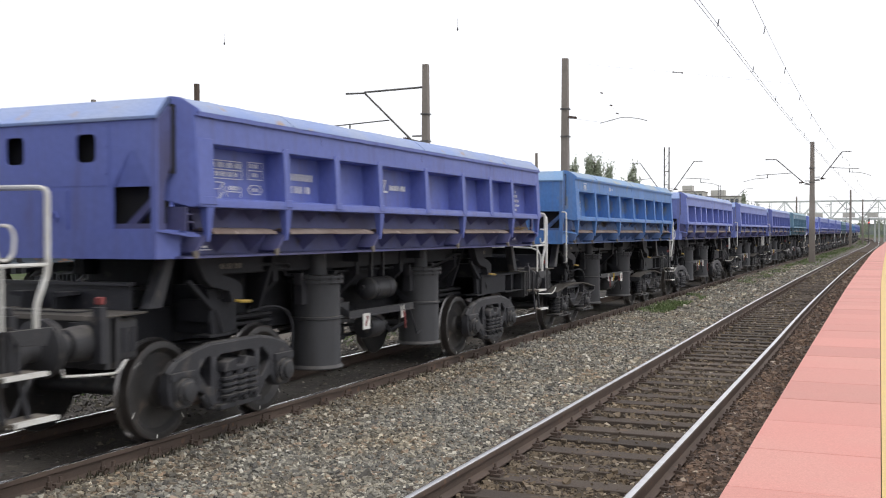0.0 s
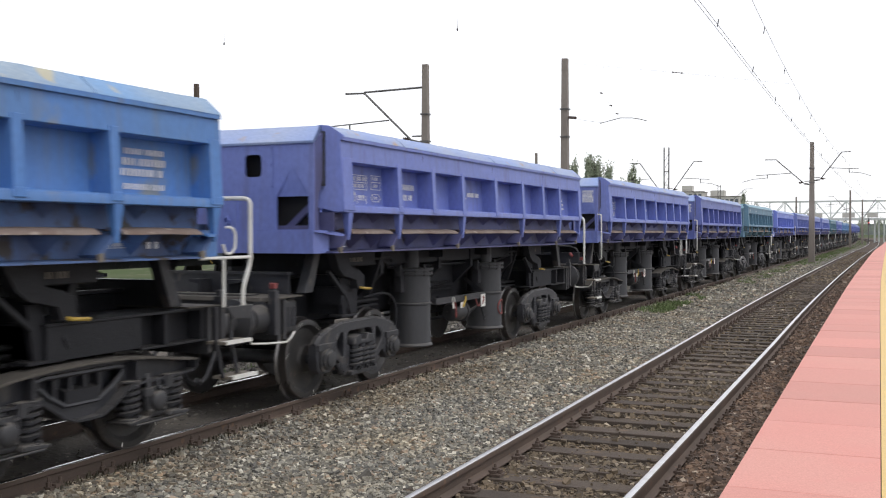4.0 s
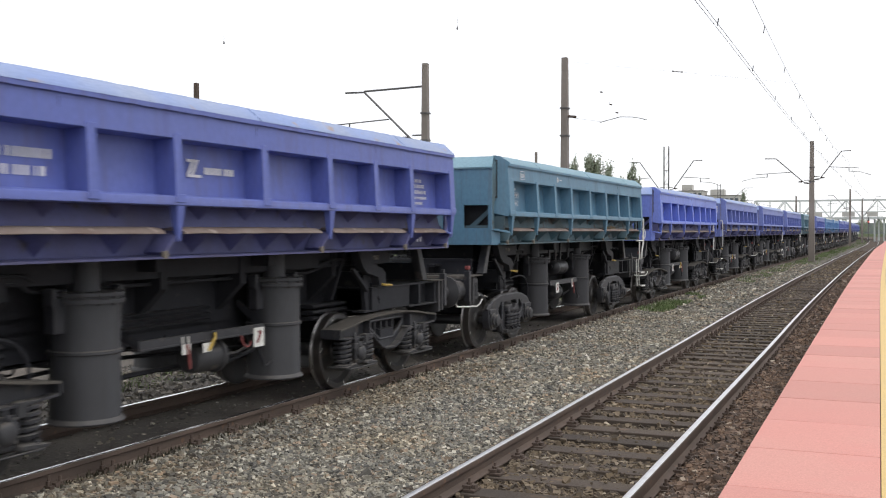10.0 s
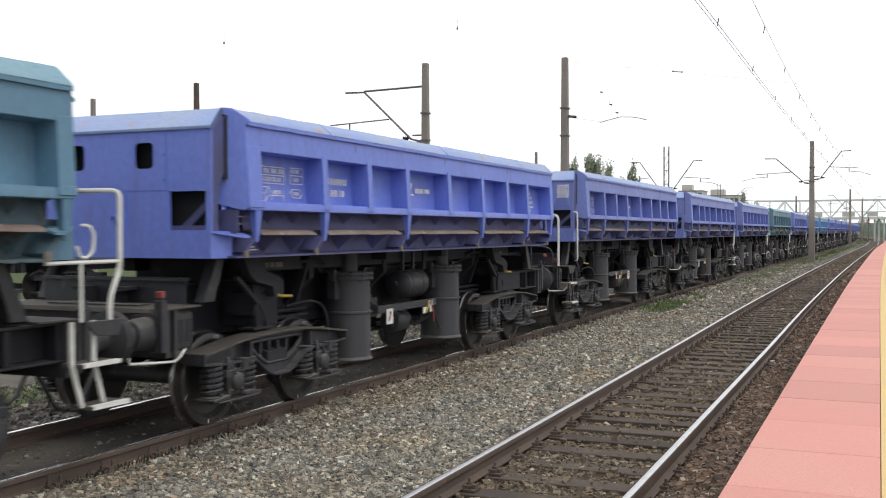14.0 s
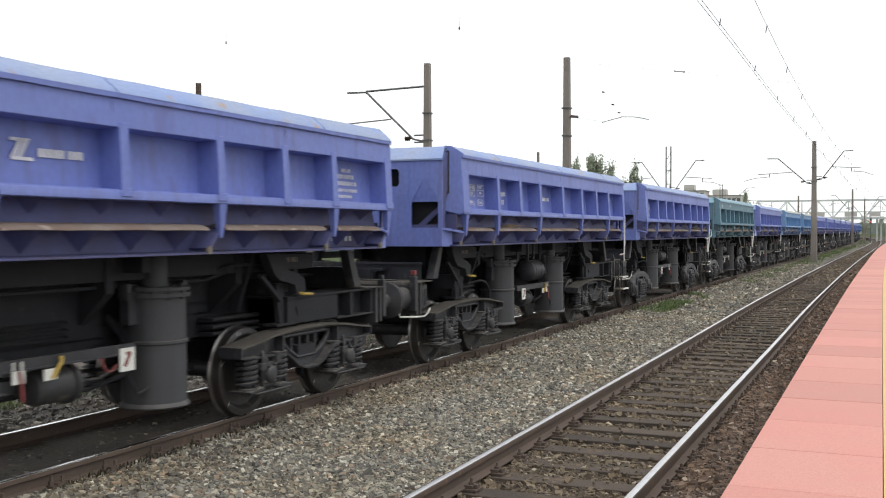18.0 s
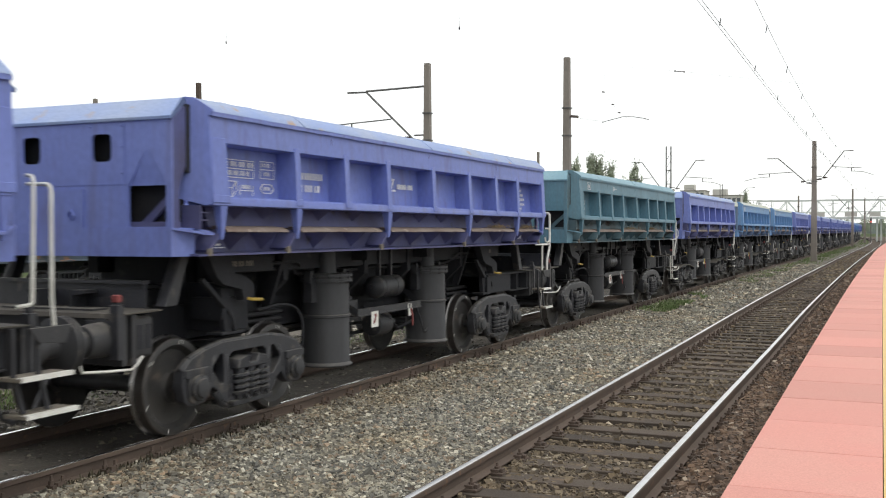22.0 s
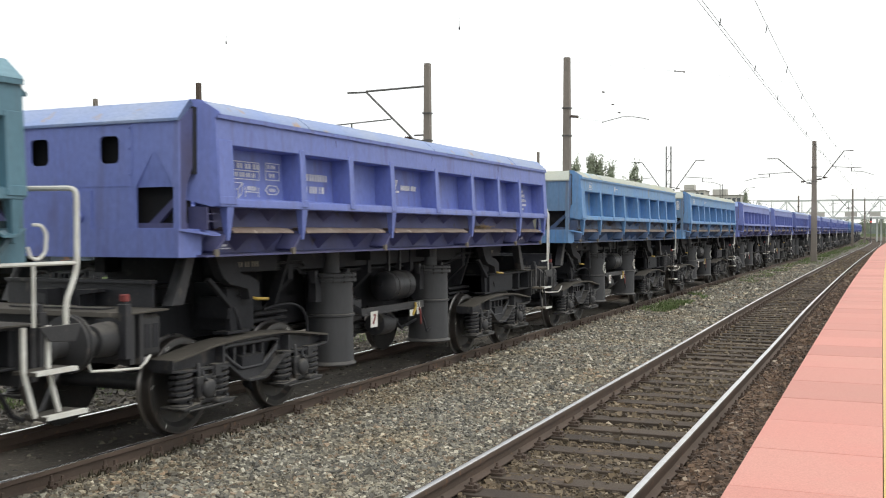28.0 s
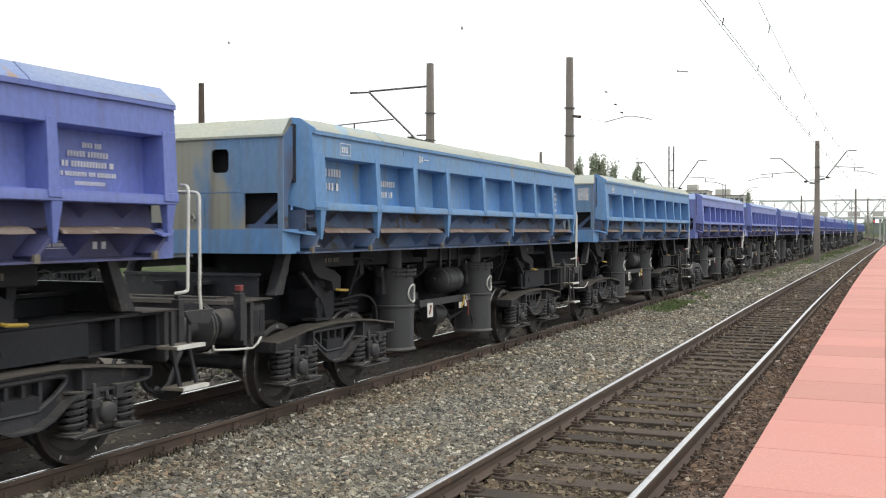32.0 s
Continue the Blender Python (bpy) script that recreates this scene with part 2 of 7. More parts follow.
RED = material("dull_red_paint", (0.25, 0.052, 0.048), 0.65, second=(0.15, 0.040, 0.038), amount=0.8, scale=12.0, bump=0.05)
BLACK = material("black_for_inner_shade", (0.018, 0.018, 0.020), 0.9, bump=0.0)
WOOD = material("tarred_sleeper_wood", (0.072, 0.055, 0.043), 0.88, second=(0.105, 0.080, 0.060), amount=0.9, scale=4.0, fine=70, bump=0.7, depth=0.010,
                spots=(0.135, 0.092, 0.06), spot_scale=3.0, spot_at=0.64, objects=0.35)
SOIL = material("oily_ballast_bed", (0.178, 0.162, 0.132), 0.95, second=(0.125, 0.113, 0.093), amount=0.9, scale=0.6, fine=22, bump=1.0, depth=0.05,
                spots=(0.305, 0.272, 0.215), spot_scale=34.0, spot_at=0.60)
UNDER = material("oily_dark_soil", (0.122, 0.104, 0.085), 0.95, second=(0.058, 0.050, 0.042), amount=0.9, scale=1.2, fine=30, bump=0.9, depth=0.03,
                 spots=(0.16, 0.136, 0.11), spot_scale=16.0, spot_at=0.60)
BED = material("dark_brown_track_bed", (0.105, 0.076, 0.055), 0.95, second=(0.062, 0.047, 0.036), amount=0.9, scale=1.5, fine=25, bump=1.0, depth=0.05,
               spots=(0.16, 0.118, 0.083), spot_scale=18.0, spot_at=0.60)
STONES = stone_material("mixed_ballast_stones", [(0.185, 0.177, 0.152, 4.5), (0.258, 0.245, 0.205, 4), (0.34, 0.316, 0.255, 3), (0.24, 0.190, 0.142, 1.3), (0.53, 0.505, 0.43, 1.4), (0.112, 0.108, 0.098, 4.2), (0.34, 0.265, 0.195, 0.8)])
RUSTY_STONES = stone_material("rust_stained_stones", [(0.122, 0.104, 0.080, 4), (0.165, 0.138, 0.104, 4), (0.235, 0.20, 0.15, 2), (0.072, 0.063, 0.052, 4)])
DARK_STONES = stone_material("dark_oily_ballast_stones", [(0.13, 0.122, 0.11, 4), (0.18, 0.168, 0.145, 4), (0.26, 0.24, 0.20, 2), (0.075, 0.07, 0.063, 5), (0.42, 0.39, 0.34, 0.6)])
BROWN_STONES = stone_material("brown_track_stones", [(0.115, 0.090, 0.062, 4), (0.155, 0.120, 0.081, 4), (0.210, 0.170, 0.120, 1.8), (0.066, 0.052, 0.039, 4.5), (0.35, 0.305, 0.235, 0.5)])
RUST_BROWN_STONES = stone_material("rust_brown_stones", [(0.120, 0.082, 0.060, 4), (0.155, 0.105, 0.076, 4), (0.20, 0.145, 0.108, 1.8), (0.075, 0.055, 0.044, 4.5), (0.34, 0.29, 0.24, 0.3)])
SLAB = material("pink_platform_concrete", (0.66, 0.290, 0.245), 0.8, second=(0.64, 0.32, 0.27), amount=0.9, scale=0.9, fine=90, bump=0.15, depth=0.002,
                spots=(0.60, 0.275, 0.235), spot_scale=2.5, spot_at=0.62, objects=0.08)
KERB = material("grey_platform_concrete", (0.30, 0.28, 0.26), 0.9, second=(0.2, 0.18, 0.16), amount=0.8, scale=2.0, bump=0.3)
STRIPE = material("yellow_safety_stripe", (0.74, 0.52, 0.20), 0.7, second=(0.68, 0.5, 0.25), amount=0.6, scale=2.0, bump=0.1)
CONCRETE = material("weathered_concrete_mast", (0.30, 0.265, 0.235), 0.9, second=(0.19, 0.165, 0.145), amount=0.8, scale=1.5, fine=30, bump=0.3, streak=0.25,
                    spots=(0.30, 0.27, 0.24), spot_scale=4.0, spot_at=0.64)
GALV = material("dull_galvanised_steel", (0.17, 0.165, 0.165), 0.6, metal=0.3, second=(0.10, 0.095, 0.09), amount=0.7, scale=3.0, bump=0.05)
WIRE = material("copper_wire_dark", (0.09, 0.09, 0.10), 0.5, metal=0.4, bump=0.0)
GLASSY = material("brown_insulator_glaze", (0.06, 0.035, 0.025), 0.25, bump=0.0)
STRAW = material("dry_straw", (0.36, 0.27, 0.15), 0.85, second=(0.24, 0.17, 0.09), amount=0.8, scale=6.0, bump=0.0, island=0.3)
GRASS = material("grass_blades", (0.145, 0.215, 0.075), 0.8, second=(0.16, 0.18, 0.08), amount=0.8, scale=2.0, bump=0.0, island=0.35)
# Leaf green is paled so that distance haze lies in the colour itself.
LEAF = material("haze_paled_tree_leaves", (0.25, 0.29, 0.20), 0.75, second=(0.31, 0.34, 0.25), amount=0.8, scale=0.8, bump=0.0, island=0.4)
DRY_WEED = material("dark_dry_weeds", (0.045, 0.043, 0.028), 0.9, second=(0.085, 0.070, 0.045), amount=0.9, scale=3.0, bump=0.0, island=0.4)
BARK = material("tree_bark", (0.09, 0.075, 0.06), 0.9, scale=4.0, bump=0.5)
RENDER_WALL = material("pale_block_wall", (0.58, 0.56, 0.52), 0.9, second=(0.5, 0.48, 0.45), amount=0.6, scale=0.2, bump=0.05)
PANE = material("dark_window_pane", (0.10, 0.12, 0.14), 0.15, bump=0.0)
# Pale bridge paint, lightened further to carry the haze of its distance.
BRIDGE = material("pale_grey_hazed_bridge_paint", (0.66, 0.69, 0.67), 0.7, second=(0.52, 0.54, 0.52), amount=0.6, scale=0.5, bump=0.05)
OTHER = material("dull_grey_blue_wagon_paint", (0.075, 0.10, 0.13), 0.7, second=(0.06, 0.065, 0.07), amount=0.8, scale=1.5, bump=0.1, spots=RUST, spot_scale=2.0, spot_at=0.60)
FAR_GROUND = material("dry_grassy_ground", (0.085, 0.10, 0.05), 0.95, second=(0.055, 0.085, 0.03), amount=0.9, scale=0.15, fine=8, bump=0.2, depth=0.03, spec=0.05,
                      spots=(0.16, 0.15, 0.12), spot_scale=1.2, spot_at=0.6)


# ---- geometry helpers ----
class Geo:
    """Vertices and faces gathered from simple solids."""

    def __init__(self):
        self.v, self.f = [], []

    def add(self, verts, faces):
        o = len(self.v)
        self.v += [tuple(p) for p in verts]
        self.f += [tuple(o + i for i in q) for q in faces]
        return self

    def box(self, x0, x1, y0, y1, z0, z1):
        v = [(x, y, z) for z in (z0, z1) for y in (y0, y1) for x in (x0, x1)]
        return self.add(v, [(0, 2, 3, 1), (4, 5, 7, 6), (0, 1, 5, 4), (2, 6, 7, 3), (0, 4, 6, 2), (1, 3, 7, 5)])

    def prism(self, pts, a, b, axis="y"):
        """A closed outline carried along an axis from a to b. Outline in (x, z) for y, (y, z) for x, (x, y) for z."""
        n = len(pts)
        put = {"y": lambda p, t: (p[0], t, p[1]), "x": lambda p, t: (t, p[0], p[1]), "z": lambda p, t: (p[0], p[1], t)}[axis]
        v = [put(p, a) for p in pts] + [put(p, b) for p in pts]
        return self.add(v, [tuple(range(n)), tuple(range(2 * n - 1, n - 1, -1))] + [(i, n + i, n + (i + 1) % n, (i + 1) % n) for i in range(n)])

    def lathe(self, prof, c=(0, 0, 0), axis="z", n=24, caps=True):
        """A profile of (distance along, radius) turned about an axis through c."""
        o, m = len(self.v), len(prof)
        for i in range(n):
            a = 2 * math.pi * i / n
            for t, r in prof:
                p, q = r * math.cos(a), r * math.sin(a)
                d = {"z": (p, q, t), "y": (q, t, p), "x": (t, p, q)}[axis]
                self.v.append((c[0] + d[0], c[1] + d[1], c[2] + d[2]))
        for i in range(n):
            j = (i + 1) % n
            for k in range(m - 1):
                self.f.append((o + i * m + k, o + j * m + k, o + j * m + k + 1, o + i * m + k + 1))
        if caps:
            self.f.append(tuple(o + (n - 1 - i) * m for i in range(n)))
            self.f.append(tuple(o + i * m + m - 1 for i in range(n)))
        return self

    def tube(self, pts, r, n=8, shut=True):
        pts = [Vector(p) for p in pts]
        o, m = len(self.v), len(pts)
        ref = None
        for i, p in enumerate(pts):
            d = (pts[min(i + 1, m - 1)] - pts[max(i - 1, 0)]).normalized()
            if ref is None:
                ref = d.orthogonal().normalized()
            ref = (ref - d * ref.dot(d)).normalized()
            s = d.cross(ref)
            rr = r[i] if isinstance(r, (list, tuple)) else r
            for k in range(n):
                a = 2 * math.pi * k / n
                self.v.append(tuple(p + (ref * math.cos(a) + s * math.sin(a)) * rr))
        for i in range(m - 1):
            for k in range(n):
                q = (k + 1) % n
                self.f.append((o + i * n + k, o + i * n + q, o + (i + 1) * n + q, o + (i + 1) * n + k))
        if shut:
            self.f.append(tuple(o + n - 1 - k for k in range(n)))
            self.f.append(tuple(o + (m - 1) * n + k for k in range(n)))
        return self

    def plate(self, outline, holes, a, b, axis="x"):
        """A flat plate with holes, from a to b along an axis; outlines as in prism."""
        bm = bmesh.new()
        put = {"x": lambda p, t: (t, p[0], p[1]), "y": lambda p, t: (p[0], t, p[1])}[axis]
        edges = []
        for ring in [outline] + list(holes):
            vs = [bm.verts.new(put(p, a)) for p in ring]
            edges += [bm.edges.new((vs[i], vs[(i + 1) % len(vs)])) for i in range(len(vs))]
        bmesh.ops.triangle_fill(bm, use_beauty=True, edges=edges)
        face = bm.faces[:]
        out = bmesh.ops.extrude_face_region(bm, geom=face)
        d = Vector(put((0, 0), b)) - Vector(put((0, 0), a))
        for g in out["geom"]:
            if isinstance(g, bmesh.types.BMVert):
                g.co += d
        bmesh.ops.recalc_face_normals(bm, faces=bm.faces[:])
        bm.verts.index_update()
        self.add([v.co[:] for v in bm.verts], [[v.index for v in f.verts] for f in bm.faces])
        bm.free()
        return self

    def turned(self, m):
        self.v = [tuple(m @ Vector(p)) for p in self.v]
        return self


MESHES = {}


def mesh_of(key, mat, make, bevel=0.0, smooth=True):
    """A mesh, built once for each key and material."""
    k = (key, mat.name)
    if k not in MESHES:
        g = make()
        me = bpy.data.meshes.new(key)
        me.from_pydata(g.v, [], g.f)
        bm = bmesh.new()
        bm.from_mesh(me)
        bmesh.ops.recalc_face_normals(bm, faces=bm.faces[:])
        if bevel:
            sharp = [e for e in bm.edges if len(e.link_faces) == 2 and e.calc_face_angle(0) > 0.6]
            bmesh.ops.bevel(bm, geom=sharp, offset=bevel, segments=1, affect="EDGES", clamp_overlap=True)
        bm.to_mesh(me)
        bm.free()
        if smooth:
            me.shade_smooth()
            me.set_sharp_from_angle(angle=radians(35))
        me.materials.append(mat)
        MESHES[k] = me
    return MESHES[k]


def part(name, me, parent=None, m=None, label=""):
    ob = new(name, me)
    if parent is not None:
        ob.parent = parent
    if m is not None:
        ob.matrix_basis = m
    return tagged(ob, label) if label else ob


def setting(name, me, label, category):
    return tagged(new(name, me), label, category, kind="structure")


def curve(pts):
    """A smooth line of x over y through a few points."""
    ys, xs = np.array([p[0] for p in pts], float), np.array([p[1] for p in pts], float)
    ms = np.gradient(xs, ys)

    def at(y):
        i = int(np.clip(np.searchsorted(ys, y) - 1, 0, len(ys) - 2))
        h = ys[i + 1] - ys[i]
        t = (y - ys[i]) / h
        if t < 0:
            return float(xs[0] + (y - ys[0]) * ms[0])
        if t > 1:
            return float(xs[-1] + (y - ys[-1]) * ms[-1])
        return float((2 * t**3 - 3 * t * t + 1) * xs[i] + (t**3 - 2 * t * t + t) * h * ms[i] + (3 * t * t - 2 * t**3) * xs[i + 1] + (t**3 - t * t) * h * ms[i + 1])

    return at


# ---- plan: z = 0 is the top of the rails, y runs along the tracks ----
TRAIN_X = curve([(-40, -7.16), (0, -7.16), (40, -7.13), (60, -7.05), (82, -6.88), (110, -6.63), (150, -6.40), (200, -6.55), (250, -7.5), (300, -9.2), (400, -14.5)])
NEAR_X = curve([(-20, -2.45), (0, -2.49), (8, -2.52), (13, -2.56), (18, -2.60), (26, -2.69), (42, -2.76), (75, -2.70), (110, -2.45), (155, -2.15), (200, -2.45), (260, -4.3), (330, -9.0), (420, -18.0)])
EDGE_X = curve([(-20, -0.86), (6.3, -0.935), (11, -0.97), (15, -1.0), (34, -1.12), (60, -1.15), (100, -1.08), (150, -0.62), (190, -0.55)])
BACK_X = curve([(-40, -12.3), (0, -12.3), (60, -12.3), (120, -11.8), (200, -11.8), (300, -15.0)])
YARD_X = curve([(-60, -22.3), (60, -22.3), (300, -22.3)])
SLAB_Z = 0.36

# distance along the track of the twelfth wagon's middle, second by second
RUN = [(0, 157.57), (1, 152.09), (2, 146.67), (3, 141.32), (4, 136.03), (5, 130.78), (6, 125.59), (7, 120.44), (8, 115.35), (9, 110.30), (10, 105.30), (11, 100.34), (12, 95.44), (13, 90.58), (14, 85.76), (15, 80.99), (16, 76.26), (17, 71.58), (18, 66.93), (19, 62.33), (20, 57.78), (21, 53.29), (22, 48.85), (23, 44.50), (24, 40.24), (25, 36.10), (26, 32.11), (27, 28.31), (28, 24.75), (28.5, 23.08), (29, 21.49), (29.5, 20.00), (30, 18.61), (30.5, 17.33), (31, 16.18), (31.5, 15.17), (32, 14.31)]
run = curve(RUN)


# ---- the train ----
PITCH = 12.10
RIBS = (-4.725, -3.36, -2.30, -1.24, 0.12, 1.42, 2.53, 3.53, 4.86)
TEETH = (-4.67, -3.34, -1.22, 1.44, 3.56, 4.87)
BOGIES = (-3.72, 3.58)
AXLE = 0.86


def lean(g):
    """The side walls lean out a little towards their foot."""
    g.v = [(x + (0.05 * (2.6 - z) if x > 0.9 and z > 2.1 else 0.0), y, z) for x, y, z in g.v]
    return g


def side_wall_geo():
    prof = [(1.16, 2.20), (1.46, 2.20), (1.462, 2.275), (1.43, 2.288), (1.235, 2.30), (1.235, 2.78), (1.455, 2.785), (1.455, 3.045), (1.24, 3.05), (1.24, 3.15), (1.20, 3.15), (1.20, 2.32), (1.16, 2.31)]
    return lean(Geo().prism(prof, -4.84, 4.94))


def end_plate_geo():
    return lean(Geo().plate([(1.04, 2.30), (1.40, 2.20), (1.455, 2.22), (1.455, 3.05), (1.31, 3.185), (1.25, 3.185), (1.235, 2.66), (1.21, 2.60), (1.13, 2.54), (1.10, 2.46)], [], -0.012, 0.012, "y"))


def slanted_plate_geo():
    """The front end plate runs back towards its outer edge."""
    g = lean(Geo().plate([(1.04, 2.30), (1.40, 2.20), (1.455, 2.22), (1.46, 3.02), (1.496, 3.06), (1.492, 3.082), (1.348, 3.188), (1.27, 3.196), (1.235, 2.66), (1.21, 2.60), (1.13, 2.54), (1.10, 2.46)], [], -0.012, 0.012, "y"))
    g.v = [(x, y + 0.45 * (x - 1.43), z) for x, y, z in g.v]
    return g


def crown(y):
    """The crown rises a little towards the rear."""
    return 0.006 + 0.003 * y


def top_strip_geo(i):
    """One length of the sloping capping, a little dented."""
    def make():
        a, b, j = -4.86 + i * 1.635, -3.225 + i * 1.635, 0.005 * (i % 2)
        rnd = random.Random(40 + i)
        n, g = 8, Geo()
        for q in range(n + 1):
            y = a + 0.006 + (b - a - 0.012) * q / n
            d, e = rnd.uniform(-0.0035, 0.0035), rnd.uniform(-0.004, 0.004)
            c = crown(y) + d
            for x, z in ((1.481 + j + e, 3.062), (1.472 + j + e, 3.083), (1.325 + j, 3.198 + c), (1.23, 3.206 + c), (1.23, 3.180 + c), (1.31, 3.176 + c), (1.45, 3.062)):
                g.v.append((x, y if i or q else -4.857 + 0.45 * (x - 1.43), z))
        for q in range(n):
            g.f += [(q * 7 + k, q * 7 + (k + 1) % 7, q * 7 + 7 + (k + 1) % 7, q * 7 + 7 + k) for k in range(7)]
        g.f += [tuple(range(7)), tuple(n * 7 + 6 - k for k in range(7))]
        return lean(g)
    return make


def rim_geo():
    """The upright edge below the capping, standing a finger's width proud of the wall."""
    rnd = random.Random(77)
    g, n = Geo(), 42
    for q in range(n + 1):
        y, d = -4.85 + 9.80 * q / n, rnd.uniform(-0.0025, 0.0025)
        for x, z in ((1.482 + d, 3.022 + d), (1.484 + d, 3.064), (1.44, 3.064), (1.44, 3.03)):
            g.v.append((x, y, z))
    for q in range(n):
        g.f += [(q * 4 + k, q * 4 + (k + 1) % 4, q * 4 + 4 + (k + 1) % 4, q * 4 + 4 + k) for k in range(4)]
    g.f += [(0, 1, 2, 3), (n * 4 + 3, n * 4 + 2, n * 4 + 1, n * 4)]
    return lean(g)


def rib_geo(w):
    def make():
        g = Geo()
        g.prism([(-w / 2, 2.25), (w / 2, 2.25), (w / 2 * 0.9, 2.83), (-w / 2 * 0.9, 2.83)], 1.23, 1.466, "x")
        g.box(1.462, 1.472, -w / 2 - 0.008, w / 2 + 0.008, 2.225, 2.30)
        return lean(g)
    return make


def tooth_geo():
    g = Geo()
    v = [(x, y, z) for z, xs, w in ((2.205, (1.385, 1.474), 0.058), (1.885, (1.412, 1.446), 0.022)) for x, y in ((xs[0], -w), (xs[1], -w), (xs[1], w), (xs[0], w))]
    return g.add(v, [(0, 1, 2, 3), (7, 6, 5, 4), (0, 4, 5, 1), (1, 5, 6, 2), (2, 6, 7, 3), (3, 7, 4, 0)])


def floor_edge_geo():
    """The lower side below the tipping wall: back sheet, gussets, bottom flange."""
    g = Geo()
    g.prism([(1.08, 1.735), (1.21, 1.735), (1.21, 1.995), (1.17, 1.995), (1.17, 1.76), (1.08, 1.76)], -4.94, 4.94)
    g.prism([(1.20, 1.735), (1.43, 1.735), (1.43, 1.75), (1.21, 1.765)], -5.0, 5.0)
    g.prism([(1.23, 2.0), (1.27, 2.0), (1.22, 2.215), (1.18, 2.215)], -4.65, 4.86)
    for a, b in zip(TEETH, TEETH[1:]):
        n = 4 if b - a > 2.2 else 2
        for i in range(n):
            y = a + (b - a) * (i + 0.8) / (n + 0.45)
            g.add([(1.20, y - 0.20, 1.95), (1.42, y, 1.95), (1.20, y + 0.20, 1.95), (1.20, y, 1.765)], [(0, 1, 2), (0, 3, 1), (1, 3, 2), (0, 2, 3)])
        for f in (0.2, 0.48, 0.76) if n == 4 else (0.35, 0.72):
            y = a + (b - a) * f
            g.add([(1.20, y - 0.15, 2.205), (1.42, y, 2.205), (1.20, y + 0.15, 2.205), (1.20, y, 2.04)], [(0, 2, 1), (0, 1, 3), (1, 2, 3), (0, 3, 2)])
    # the rear end is cut off on a slant below the floor
    g.v = [(x, min(y, 4.74 + 0.78 * (z - 1.735)) if z < 2.0 else y, z) for x, y, z in g.v]
    return g


def hinge_arm_geo():
    """The dirty slanting plate that runs from a prong down to its foot."""
    return Geo().prism([(0.035, 1.962), (0.004, 1.975), (-0.19, 1.792), (-0.16, 1.768)], 1.215, 1.432, "x")


def lip_geo(a, b):
    def make():
        rnd = random.Random(int(abs(a) * 100))
        g = Geo()
        n = max(3, int((b - a) / 0.2))
        for i in range(n + 1):
            y, d = a + (b - a) * i / n, rnd.uniform(-0.003, 0.003)
            for x, z in ((1.10, 2.03), (1.38, 2.005 + d), (1.44, 1.975 + d), (1.452, 1.955 + d), (1.44, 1.952 + d), (1.41, 1.97 + d), (1.10, 2.0)):
                g.v.append((x, y, z))
        for i in range(n):
            for k in range(7):
                q = (k + 1) % 7
                g.f.append((i * 7 + k, i * 7 + q, i * 7 + 7 + q, i * 7 + 7 + k))
        g.f += [tuple(range(7)), tuple(n * 7 + 6 - k for k in range(7))]
        return g
    return make


def straw_geo(y0, y1):
    """Dry stalks caught on the floor's lip."""
    def make():
        rnd = random.Random(9)
        g = Geo()
        for _ in range(160):
            y, x, a, b = rnd.gauss((y0 + y1) / 2, (y1 - y0) / 4), rnd.uniform(1.32, 1.43), rnd.uniform(0, 6.28), rnd.uniform(0.0, 0.5)
            l, z = rnd.uniform(0.04, 0.13), 2.015 + rnd.uniform(-0.005, 0.03)
            d = Vector((math.cos(a) * 0.4, math.sin(a), b)) * l
            g.tube([(x, y, z), tuple(Vector((x, y, z)) + d)], 0.0022, 3)
        return g
    return make


def foot_geo():
    return Geo().prism([(-0.026, 1.737), (0.026, 1.737), (0.03, 1.78), (0.015, 1.81), (-0.022, 1.80)], 1.41, 1.444, "x")


def end_wall_geo(holes, chute):
    """The narrow box at the body's front end, y = -5.2; the rear end is the same piece turned round."""
    def make():
        g = Geo()
        rings = []

        def ring(x0, x1, z0, z1, r=0.05):
            c = [(x1 - r, z0 + r, -90), (x1 - r, z1 - r, 0), (x0 + r, z1 - r, 90), (x0 + r, z0 + r, 180)]
            rings.append([(x + r * math.cos(radians(a + q)), z + r * math.sin(radians(a + q))) for x, z, a in c for q in (0, 30, 60, 90)])

        for x in holes:
            ring(x - 0.115, x + 0.115, 2.605, 2.86)
        for s in (-1, 1):
            top = [(1.04, 2.70), (1.0, 2.70)] if chute else []
            rings.append([(s * x, z) for x, z in [(0.80, 2.005), (1.225, 2.005), (1.225, 2.38)] + top + [(0.80, 2.38)]])
        g.plate([(-1.29, 1.995), (1.29, 1.995), (1.29, 2.99), (-1.29, 2.99)], rings, -5.2, -5.175, "y")
        return g
    return make


def chute_facet_geo():
    """The sheet that slopes in to the top of the corner opening."""
    a = [(0.80, -5.178, 2.378), (1.225, -5.178, 2.378), (1.04, -5.1998, 2.70), (1.0, -5.1998, 2.70)]
    return Geo().add(a + [(x, y + 0.012, z) for x, y, z in a], [(0, 1, 2, 3), (7, 6, 5, 4), (0, 4, 5, 1), (1, 5, 6, 2), (2, 6, 7, 3), (3, 7, 4, 0)])


def corner_shelf_geo():
    """Small stiffened box behind the wall's front foot."""
    g = Geo().box(1.20, 1.41, -4.955, -4.935, 1.985, 2.20)
    for z in (2.06, 2.13):
        g.box(1.20, 1.40, -4.935, -4.78, z, z + 0.012)
    return g


